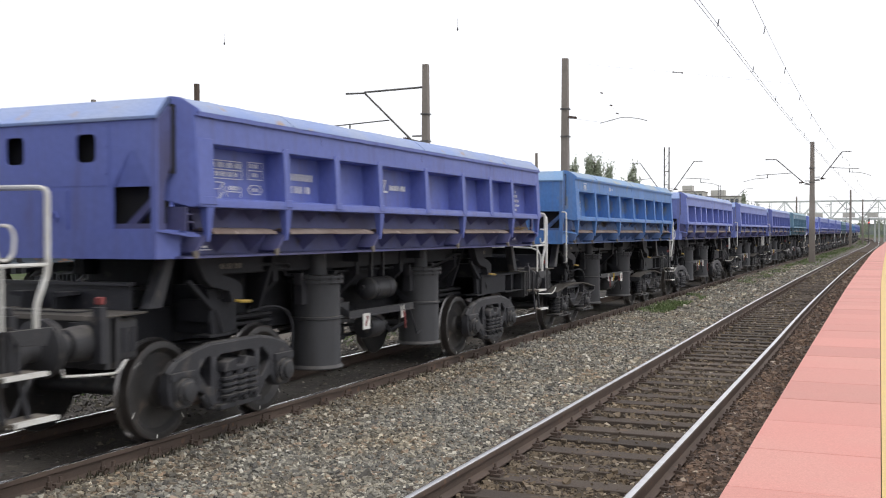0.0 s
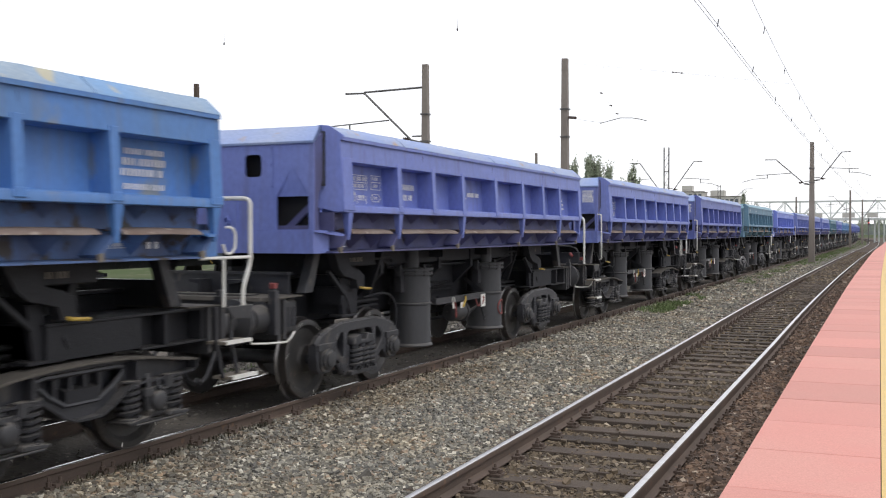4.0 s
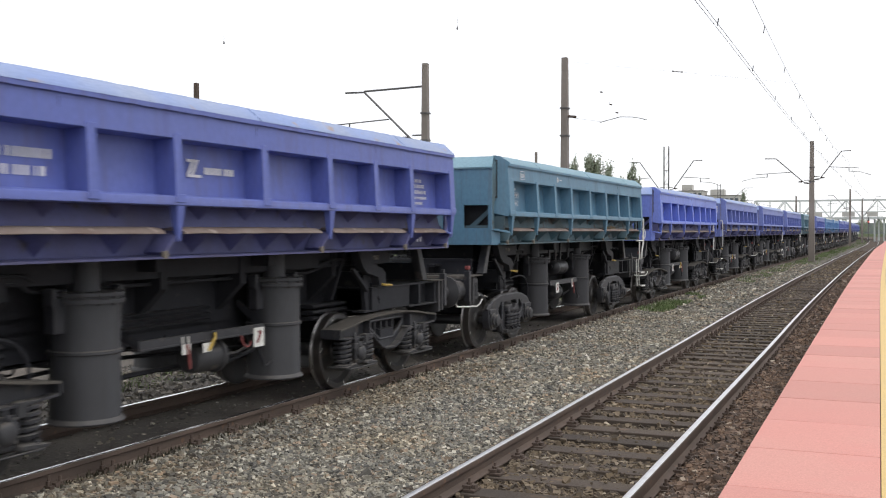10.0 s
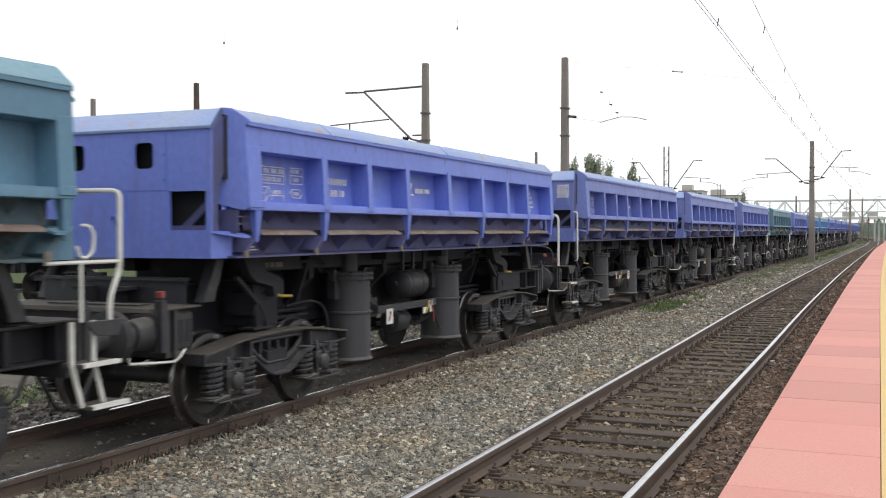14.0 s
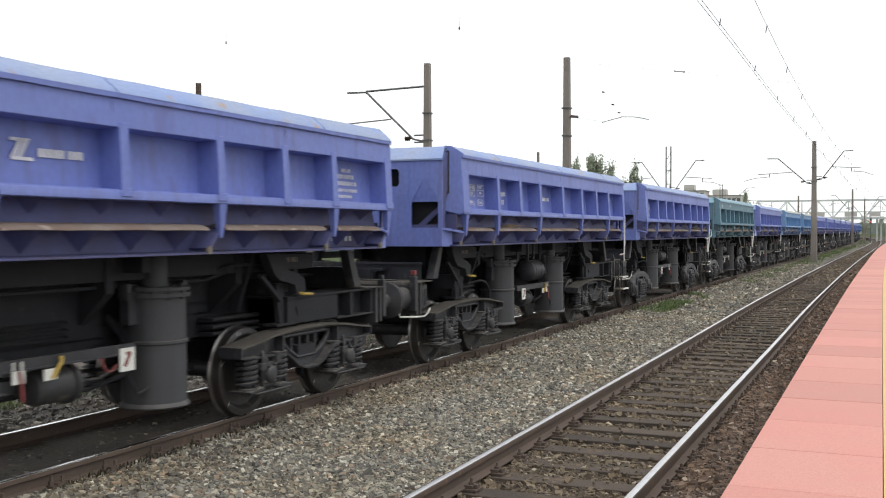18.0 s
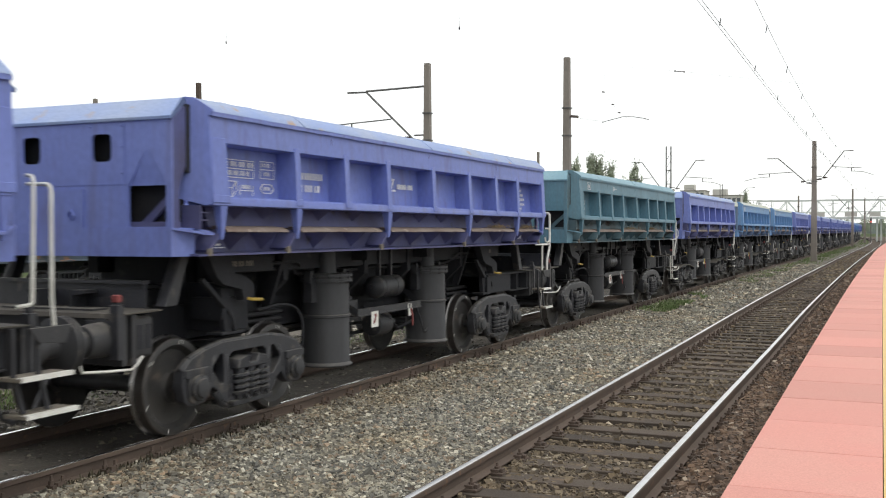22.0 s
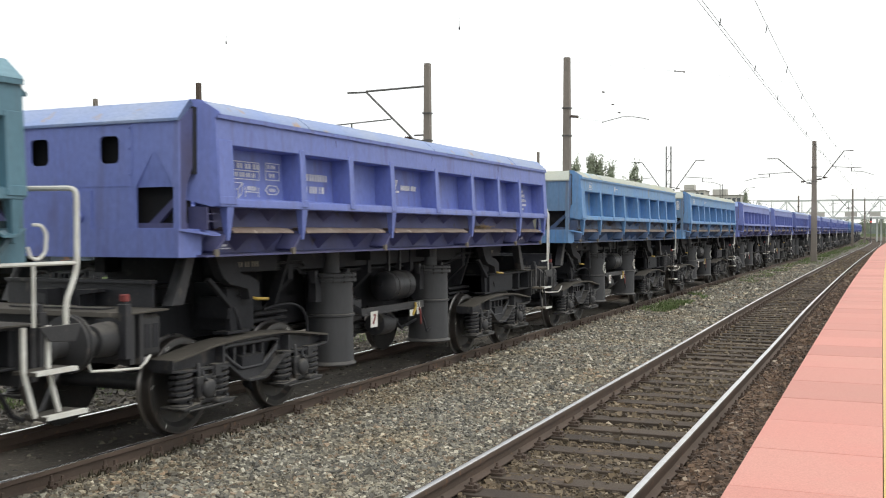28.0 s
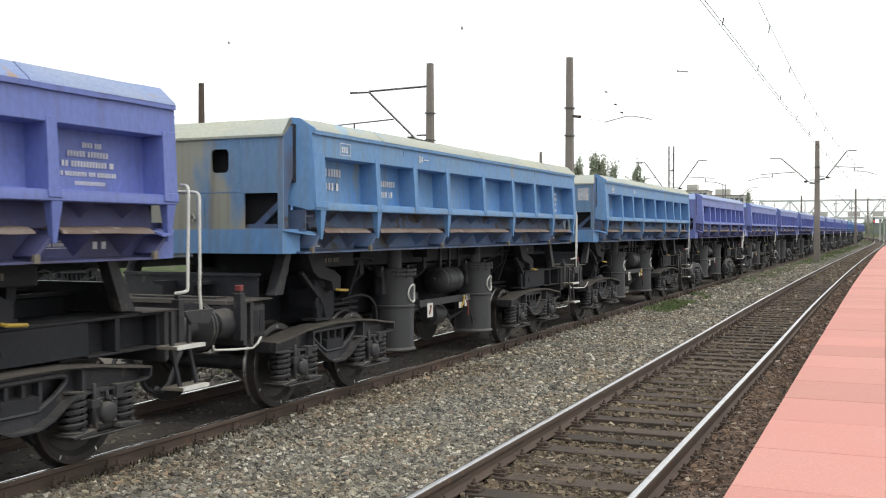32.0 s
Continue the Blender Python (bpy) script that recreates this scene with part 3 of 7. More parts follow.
def cheek_geo():
    """The box's closed flank, with the hollow behind the side wall's foot."""
    return Geo().plate([(-5.178, 1.995), (-5.08, 1.995), (-5.10, 2.08), (-5.10, 2.30), (-5.075, 2.42), (-5.005, 2.56), (-5.005, 3.10), (-5.178, 2.985)], [], 1.265, 1.2905, "x")


def hatch_geo():
    g = Geo()
    g.box(-0.22, 0.28, -5.215, -5.199, 1.99, 2.355)
    g.tube([(0.12, -5.214, 2.09), (0.16, -5.23, 2.075), (0.18, -5.235, 2.11), (0.15, -5.23, 2.16), (0.11, -5.22, 2.13), (0.11, -5.21, 2.1)], 0.012, 6)
    return g


def corner_lip_geo():
    """The curved plate that carries the floor's edge round the corner."""
    g = Geo()
    plan = [(1.15, -5.205), (1.295, -5.218), (1.40, -5.07), (1.47, -4.96), (1.475, -4.84), (1.40, -4.83), (1.28, -4.93), (1.15, -5.05)]
    v = [(x, y, 1.998 - 0.40 * max(0.0, x - 1.30) ** 1.2) for x, y in plan]
    n = len(plan)
    return g.add(v + [(x, y, z - 0.020) for x, y, z in v], [tuple(range(n)), tuple(range(2 * n - 1, n - 1, -1))] + [(i, n + i, n + (i + 1) % n, (i + 1) % n) for i in range(n)])


def lever_blade_geo():
    return Geo().prism([(0.83, 2.02), (0.95, 2.02), (1.19, 2.24), (1.19, 2.32)], -5.10, -5.06)


def seam_geo():
    return Geo().box(-0.004, 0.004, -5.205, -5.199, 2.40, 2.98)


def bolt_geo():
    return Geo().lathe([(-5.214, 0.005), (-5.210, 0.012), (-5.198, 0.012)], (0, 0, 0), "y", 6)


def end_strip_geo():
    g = Geo()
    x, t = 1.305, 1.14
    g.add([(-x, -5.225, 2.97), (x, -5.225, 2.97), (x, -5.23, 2.995), (-x, -5.23, 2.995), (-t - 0.1, -4.99, 3.183), (t + 0.1, -4.99, 3.183), (t + 0.1, -4.88, 3.190), (-t - 0.1, -4.88, 3.190),
           (-x, -5.205, 2.97), (x, -5.205, 2.97), (t, -4.88, 3.14), (-t, -4.88, 3.14)],
          [(0, 1, 2, 3), (3, 2, 5, 4), (4, 5, 6, 7), (8, 11, 10, 9), (0, 8, 9, 1), (7, 6, 10, 11), (1, 9, 10, 6, 5, 2), (0, 3, 4, 7, 11, 8)])
    return g


def end_sill_geo():
    plan = [(-1.29, -5.215), (1.29, -5.215), (1.33, -4.985), (1.33, -4.93), (1.15, -4.93), (1.12, -5.12), (-1.12, -5.12), (-1.15, -4.93), (-1.33, -4.93), (-1.33, -4.985)]
    return Geo().prism(plan, 1.735, 1.9945, "z")


def underframe_geo():
    g = Geo()
    for s in (-1, 1):
        g.prism([(s * 0.18, 0.80), (s * 0.34, 0.80), (s * 0.34, 0.82), (s * 0.21, 0.84), (s * 0.21, 1.38), (s * 0.34, 1.40), (s * 0.34, 1.43), (s * 0.18, 1.43)], -5.3, 5.3)
        g.box(*sorted((s * 0.66, s * 0.80)), -4.0, 4.0, 1.53, 1.735)
        for y in (-3.73, 3.73, -0.65, 0.65, -2.6, 2.6):
            g.prism([(s * 0.30, 0.95), (s * 0.56, 1.18), (s * 0.82, 1.42), (s * 0.82, 1.72), (s * 0.30, 1.72)], y - 0.05, y + 0.05)
        for z in (0.98, 1.09, 1.20):
            g.box(*sorted((s * 0.3, s * 0.46)), -2.6, 2.6, z, z + 0.035)
        for z in (0.87, 0.945, 1.02):
            for y0, y1 in ((-3.45, -2.45), (2.35, 3.2)):
                g.prism([(s * 0.48, z), (s * 0.66, z), (s * 0.68, z + 0.02), (s * 0.66, z + 0.045), (s * 0.48, z + 0.045)], y0, y1)
    g.box(-0.46, 0.46, -3.95, 3.95, 0.86, 1.73)
    g.box(-0.45, 0.45, -5.1, 5.1, 0.86, 1.22)
    g.box(-1.09, 1.09, -5.10, 5.10, 1.765, 1.80)
    for y in (-3.72, 3.42):
        g.box(-0.88, 0.88, y - 0.2, y + 0.28, 0.95, 1.44)
    return g


def headstock_geo():
    return Geo().prism([(-5.52, 0.80), (-5.46, 0.80), (-5.46, 1.235), (-5.40, 1.235), (-5.40, 0.80), (-5.34, 0.78), (-5.34, 1.245), (-5.52, 1.245)], -1.07, 1.07, "x")


def draft_box_geo():
    return Geo().prism([(0.55, 0.84), (1.00, 0.84), (1.03, 0.87), (1.03, 1.19), (1.00, 1.22), (0.55, 1.22)], -5.338, -5.08)


SIDE_BEAM = (("side_beam", (0.50, 1.03, -4.42, -3.30, 0.936, 1.219)), ("beam_flange", (0.50, 1.045, -5.338, -3.28, 1.22, 1.245)), ("beam_flange", (0.50, 1.045, -5.338, -4.40, 0.915, 0.935)),
             ("beam_web", (0.50, 0.88, -5.338, -4.423, 0.936, 1.219)), ("beam_post", (0.882, 1.03, -4.80, -4.74, 0.936, 1.219)), ("beam_post", (0.882, 1.03, -5.338, -5.278, 0.936, 1.219)))


def buffer_pad_geo():
    g = Geo().box(0.70, 1.05, -5.56, -5.521, 0.86, 1.20)
    return g


def stay_geo():
    return Geo().prism([(-4.95, 1.28), (-4.78, 1.28), (-4.60, 1.74), (-4.72, 1.74)], 0.95, 1.07, "x")


def cock_post_geo():
    return Geo().box(1.0, 1.09, -5.60, -5.521, 0.86, 1.34).box(1.02, 1.07, -5.585, -5.535, 1.34, 1.40)


def deck_geo(half):
    return lambda: Geo().prism([(-5.56, 1.215), (-5.545, 1.255), (-5.02, 1.266), (-5.02, 1.25), (-5.53, 1.246)], -half, half, "x")


def apron_geo():
    return Geo().prism([(-5.69, 1.258), (-5.25, 1.258), (-5.35, 1.14), (-5.62, 1.12)], 1.345, 1.362, "x")


def riser_geo():
    return Geo().prism([(-5.02, 1.268), (-4.99, 1.268), (-4.99, 1.49), (-4.95, 1.49), (-4.95, 1.52), (-5.06, 1.52), (-5.06, 1.49), (-5.02, 1.49)], -0.9, 0.9, "x")


def hatch_plate_geo():
    return Geo().box(-0.5, 0.62, -5.38, -5.2, 1.262, 1.276)


def buffer_geo():
    return Geo().lathe([(-5.52, 0.19), (-5.56, 0.19), (-5.565, 0.155), (-5.70, 0.150), (-5.80, 0.135), (-5.81, 0.10), (-5.96, 0.10), (-5.97, 0.13), (-6.01, 0.245), (-6.04, 0.245), (-6.05, 0.05)], (0, 0, 0), "y", 28)


def hook_geo():
    g = Geo()
    g.tube([(0, -5.5, 1.03), (0, -5.75, 1.03), (0, -5.88, 1.01), (0, -5.93, 1.06), (0, -5.88, 1.12)], 0.035, 8)
    for s in (-1, 1):
        g.tube([(s * 0.06, -5.8, 1.0), (s * 0.08, -5.9, 0.86), (s * 0.08, -6.02, 0.74), (s * 0.05, -6.12, 0.72)], 0.02, 6)
    g.tube([(-0.1, -5.95, 0.80), (0.1, -5.95, 0.80)], 0.028, 6)
    for x in (-0.38, 0.42):
        g.tube([(x, -5.5, 0.88), (x, -5.62, 0.84), (x, -5.78, 0.62), (x, -5.9, 0.42), (x, -6.02, 0.36), (x, -6.08, 0.40)], 0.024, 7)
    return g


def lever_geo():
    return Geo().tube([(1.02, -5.98, 0.86), (1.03, -5.96, 0.80), (1.10, -5.72, 0.785), (1.22, -5.58, 0.79), (1.26, -5.55, 0.84), (1.27, -5.5, 0.90)], 0.012, 6)


def cylinder_geo():
    g = Geo()
    g.lathe([(0.335, 0.25), (0.337, 0.322), (0.35, 0.330), (0.362, 0.322), (0.385, 0.300), (0.925, 0.294), (0.935, 0.314), (0.957, 0.314), (0.967, 0.294),
             (1.36, 0.291), (1.365, 0.332), (1.40, 0.332), (1.405, 0.308), (1.42, 0.308), (1.425, 0.332), (1.455, 0.332), (1.46, 0.13), (1.74, 0.12)], (0, 0, 0), "z", 32)
    return g


def lug_geo():
    return Geo().prism([(0.283, 1.12), (0.41, 1.12), (0.41, 1.34), (0.43, 1.36), (0.43, 1.50), (0.37, 1.50), (0.37, 1.42), (0.283, 1.42)], -0.055, 0.055, "x")


def bolt_ring_geo():
    g = Geo()
    for i in range(14):
        a = 2 * math.pi * i / 14
        g.lathe([(1.345, 0.013), (1.47, 0.013), (1.475, 0.004)], (0.322 * math.cos(a), 0.322 * math.sin(a), 0), "z", 6)
    return g


def tank_geo(y, length, r):
    """A lying air tank with slightly domed ends and two straps."""
    def make():
        g, h = Geo(), length / 2
        g.lathe([(-h - 0.07, 0.02), (-h - 0.06, r * 0.5), (-h - 0.03, r * 0.85), (-h, r), (h, r), (h + 0.03, r * 0.85), (h + 0.06, r * 0.5), (h + 0.07, 0.02)], (0.80, y, 1.22), "y", 24)
        for o in (-0.6, 0.5):
            g.lathe([(o * h - 0.02, r * 1.03), (o * h + 0.02, r * 1.03)], (0.80, y, 1.22), "y", 24)
            g.box(0.77, 0.83, y + o * h - 0.02, y + o * h + 0.02, 1.2 + r, 1.74)
        g.lathe([(-h - 0.12, 0.03), (-h - 0.05, 0.03)], (0.80, y, 1.24), "y", 8)
        return g
    return make


def brake_gear_geo(y0, y1):
    """The long angle that the brake parts hang on, with its ends bent in."""
    def make():
        g = Geo()
        g.box(0.98, 1.02, y0, y1, 0.905, 0.985)
        g.box(0.88, 1.03, y0, y1, 0.893, 0.908)
        for y, d in ((y0, -0.10), (y1, 0.10)):
            g.add([(0.98, y, 0.905), (1.02, y, 0.905), (1.02, y, 0.985), (0.98, y, 0.985), (0.60, y + d, 1.16), (0.63, y + d, 1.16), (0.63, y + d, 1.22), (0.60, y + d, 1.22)],
                  [(0, 1, 2, 3), (7, 6, 5, 4), (0, 4, 5, 1), (1, 5, 6, 2), (2, 6, 7, 3), (3, 7, 4, 0)])
        return g
    return make


def late_brake_cylinder_geo():
    g = Geo()
    g.lathe([(-0.46, 0.05), (-0.44, 0.13), (-0.40, 0.145), (-0.06, 0.15), (-0.05, 0.175), (-0.02, 0.175), (0.02, 0.155), (0.045, 0.08), (0.05, 0.02)], (0.84, 0.12, 0.71), "y", 22)
    g.tube([(0.84, 0.16, 0.71), (0.88, 0.42, 0.70), (0.98, 0.56, 0.78), (0.98, 0.60, 0.88)], 0.016, 6)
    g.box(0.70, 0.98, -0.22, -0.12, 0.80, 0.90)
    return g


def sill_plate_geo():
    """The flat side of the centre sill."""
    return Geo().box(0.47, 0.50, -1.2, 0.9, 1.0, 1.60)


def sill_rib_geo():
    return Geo().prism([(0.50, 0.0), (0.56, 0.008), (0.57, 0.026), (0.50, 0.042)], -1.15, 0.42)


def red_mark_geo():
    return Geo().prism([(-0.055, 0.785), (-0.02, 0.765), (0.05, 0.885), (0.015, 0.905), (-0.03, 0.895), (0.0, 0.865)], 1.04, 1.043, "x")


def brake_cylinder_geo():
    return Geo().lathe([(-0.25, 0.03), (-0.22, 0.15), (-0.18, 0.165), (0.12, 0.165), (0.16, 0.14), (0.2, 0.05), (0.45, 0.03)], (0.72, 0.15, 0.74), "y", 18)


def brake_valve_geo():
    g = Geo()
    g.box(0.55, 0.80, -0.75, -0.50, 0.82, 1.08)
    g.lathe([(0.80, 0.10), (1.12, 0.10), (1.16, 0.05)], (0.66, -0.62, 0), "z", 12)
    return g


BRAKE_PIPES = (("air_hose", [(0.7, -0.5, 0.95), (0.85, -0.1, 0.80), (0.8, 0.3, 0.62), (0.7, 0.6, 0.60), (0.75, 1.1, 0.7)], 0.022),
               ("brake_rod", [(0.35, -2.4, 0.52), (0.4, -1.2, 0.56), (0.5, 0.0, 0.60), (0.45, 1.4, 0.56), (0.35, 2.4, 0.52)], 0.025),
               ("arched_hose", [(0.88, -3.25, 1.12), (0.95, -3.0, 1.16), (0.96, -2.78, 1.15), (0.96, -2.60, 1.09), (0.96, -2.49, 0.97), (0.95, -2.45, 0.80), (0.92, -2.44, 0.62)], 0.016),
               ("release_wire", [(0.95, 0.6, 0.93), (0.99, 0.75, 0.6), (0.98, 0.82, 0.52), (0.95, 1.0, 0.55)], 0.013))


def flowing(pts, n=5):
    """A smooth line through a few points."""
    p = [Vector(q) for q in pts]
    p = [p[0] * 2 - p[1]] + p + [p[-1] * 2 - p[-2]]
    out = []
    for a, b, c, d in zip(p, p[1:], p[2:], p[3:]):
        for i in range(n):
            t = i / n
            out.append(0.5 * ((2 * b) + (c - a) * t + (2 * a - 5 * b + 4 * c - d) * t * t + (3 * b - a - 3 * c + d) * t ** 3))
    return out + [p[-2]]


def pipes_geo():
    """The two air pipes below the body."""
    g = Geo()
    for x, z in ((0.86, 1.62), (0.80, 1.55)):
        g.tube(bent([(x, -4.0, z), (x, -2.4, z), (x - 0.1, -2.2, z - 0.08), (x - 0.1, 2.2, z - 0.08), (x, 2.4, z), (x, 4.0, z)], 0.08), 0.018, 6)
    return g


def pipe_hanger_geo():
    return Geo().prism([(0.60, 1.10), (0.70, 1.10), (0.92, 1.74), (0.80, 1.74)], -0.03, 0.03)


def junction_geo():
    g = Geo()
    g.box(0.62, 0.98, 0, 0.34, 1.08, 1.30)
    g.tube(bent([(0.98, 0.1, 1.2), (1.04, 0.1, 1.1), (1.0, 0.2, 0.95)], 0.04), 0.014, 6)
    return g


def cross_beam_geo():
    return Geo().box(0.35, 1.02, -0.06, 0.06, 1.60, 1.74)


def bracket_geo():
    """The stop bracket under the body edge above each bogie: a hanger, a drooping arm and a strut down to the bolster."""
    g = Geo()
    g.prism([(-0.14, 1.735), (0.22, 1.735), (0.30, 1.545), (0.50, 1.50), (0.63, 1.43), (0.63, 1.29), (0.46, 1.27), (0.42, 1.38), (0.24, 1.42), (0.12, 1.44), (0.0, 1.52)], 0.99, 1.10, "x")
    g.prism([(-0.20, 1.49), (-0.17, 1.52), (0.21, 1.23), (0.18, 1.20)], 1.02, 1.07, "x")
    g.prism([(0.20, 1.40), (0.34, 1.40), (0.49, 0.95), (0.28, 0.95)], 0.93, 0.99, "x")
    g.prism([(0.17, 0.955), (0.56, 0.955), (0.56, 0.93), (0.17, 0.93)], 0.84, 1.03, "x")
    return g


def wheel_geo():
    prof = [(0.655, 0.10), (0.66, 0.14), (0.69, 0.15), (0.70, 0.36), (0.682, 0.40), (0.682, 0.498), (0.70, 0.503), (0.712, 0.485), (0.722, 0.475), (0.812, 0.470), (0.817, 0.462),
            (0.817, 0.405), (0.80, 0.39), (0.765, 0.36), (0.755, 0.24), (0.79, 0.17), (0.825, 0.155), (0.83, 0.09)]
    return Geo().lathe(prof, (0, 0, 0), "x", 30)


def tyre_geo():
    return Geo().lathe([(0.7235, 0.4), (0.7235, 0.4768), (0.8135, 0.4718), (0.8185, 0.4640), (0.8178, 0.4585)][1:], (0, 0, 0), "x", 30, False)


def flange_geo():
    return Geo().lathe([(0.681, 0.4995), (0.699, 0.5045), (0.713, 0.4865)], (0, 0, 0), "x", 30, False)


def mark_geo():
    g = Geo()
    for a in (20, 140, 205, 262, 318):
        c, s = math.cos(radians(a)), math.sin(radians(a))
        v = [(0.8196, r * c - w * s, r * s + w * c) for r, w in ((0.415, -0.008), (0.45, -0.008), (0.45, 0.008), (0.415, 0.008))]
        v += [(0.816, p[1], p[2]) for p in v]
        g.add(v, [(0, 1, 2, 3), (7, 6, 5, 4), (0, 4, 5, 1), (1, 5, 6, 2), (2, 6, 7, 3), (3, 7, 4, 0)])
    return g


def axle_geo():
    return Geo().lathe([(-0.92, 0.065), (-0.83, 0.07), (-0.82, 0.095), (-0.66, 0.10), (-0.62, 0.085), (0.62, 0.085), (0.66, 0.10), (0.82, 0.095), (0.83, 0.07), (0.92, 0.065)], (0, 0, 0), "x", 14)


def oval(cy, cz, ry, rz, n=14, sq=1.0, skew=0.0):
    return [(cy + ry * math.copysign(abs(math.cos(a)) ** sq, math.cos(a)) + skew * rz * math.sin(a), cz + rz * math.copysign(abs(math.sin(a)) ** sq, math.sin(a)))
            for a in (2 * math.pi * i / n for i in range(n))]


def cast_frame_geo():
    """Cast bogie side frame with one spring nest in the middle."""
    half = [(0.30, 0.235), (0.42, 0.27), (0.53, 0.40), (0.62, 0.45), (0.69, 0.36), (0.75, 0.31), (0.98, 0.31), (1.05, 0.37), (1.08, 0.52), (1.06, 0.66), (0.94, 0.755), (0.70, 0.825), (0.42, 0.87)]
    out = half + [(-y, z) for y, z in reversed(half)]
    hole = [(0.27, 0.30), (0.27, 0.56), (0.33, 0.61), (0.33, 0.72), (0.26, 0.76), (-0.26, 0.76), (-0.33, 0.72), (-0.33, 0.61), (-0.27, 0.56), (-0.27, 0.30)]
    side = [[(s * y, z) for y, z in ((0.415, 0.47), (0.43, 0.45), (0.46, 0.455), (0.585, 0.585), (0.60, 0.62), (0.585, 0.66), (0.48, 0.755), (0.445, 0.76), (0.425, 0.735))] for s in (-1, 1)]
    g = Geo()
    g.plate(out, [hole] + side, 0.965, 1.075, "x")
    ring = [(y * 1.0, z) for y, z in out]
    for i in range(len(ring)):
        a, b = ring[i], ring[(i + 1) % len(ring)]
        if min(a[1], b[1]) > 0.6 or (abs(a[0]) < 0.6 and abs(b[0]) < 0.6):
            g.tube([(1.03, a[0], a[1] - 0.012), (1.03, b[0], b[1] - 0.012)], 0.040, 6)
    for s in (-1, 1):
        g.tube([(1.055, s * 0.655, 0.50), (1.055, s * 0.64, 0.62), (1.055, s * 0.57, 0.75)], 0.028, 6)
        g.tube([(1.055, s * 0.32, 0.30), (1.055, s * 0.345, 0.55), (1.055, s * 0.385, 0.74)], 0.030, 6)
        g.box(0.94, 1.10, *sorted((s * 0.69, s * 1.05)), 0.58, 0.66)
    g.box(0.86, 1.14, -0.34, 0.34, 0.22, 0.27)
    return g


def cast_box_geo():
    """Axle box of the cast bogie, about the axle's centre."""
    g = Geo()
    g.prism(oval(0, 0.0, 0.155, 0.150, 16, 0.7), 0.93, 1.10, "x")
    g.lathe([(1.08, 0.13), (1.13, 0.125), (1.145, 0.095), (1.17, 0.09), (1.18, 0.05)], (0, 0, 0), "x", 16)
    g.box(0.95, 1.06, -0.19, 0.19, 0.08, 0.14)
    for i in range(6):
        a = math.pi * (i + 0.5) / 3
        g.lathe([(1.12, 0.014), (1.142, 0.014)], (0, 0.112 * math.cos(a), 0.112 * math.sin(a)), "x", 6)
    return g


def coil_geo(h, r, wire, turns):
    def make():
        n = int(turns * 10)
        pts = [(r * math.cos(2 * math.pi * turns * i / n), r * math.sin(2 * math.pi * turns * i / n), wire + (h - 2 * wire) * i / n) for i in range(n + 1)]
        g = Geo().tube(pts, wire, 5)
        g.lathe([(0.0, r * 0.35), (0.002, r * 0.62), (h, r * 0.62), (h + 0.002, r * 0.35)], (0, 0, 0), "z", 10)
        return g
    return make


def bolster_geo():
    g = Geo()
    g.prism([(-0.95, 0.52), (0.95, 0.52), (1.06, 0.58), (1.06, 0.68), (0.5, 0.80), (-0.5, 0.80), (-1.06, 0.68), (-1.06, 0.58)], -0.19, 0.19)
    g.lathe([(0.78, 0.20), (0.90, 0.20)], (0, 0, 0), "z", 16)
    for s in (-1, 1):
        g.box(-0.9, 0.9, *sorted((s * 0.38, s * 0.46)), 0.36, 0.44)
        for x in (-0.72, 0.72):
            g.prism([(s * 0.36, 0.30), (s * 0.45, 0.22), (s * 0.45, 0.62), (s * 0.36, 0.62)], x - 0.04, x + 0.04, "x")
        g.tube([(s * 0.62, -0.42, 0.36), (s * 0.62, 0.42, 0.36)], 0.02, 6)
    return g


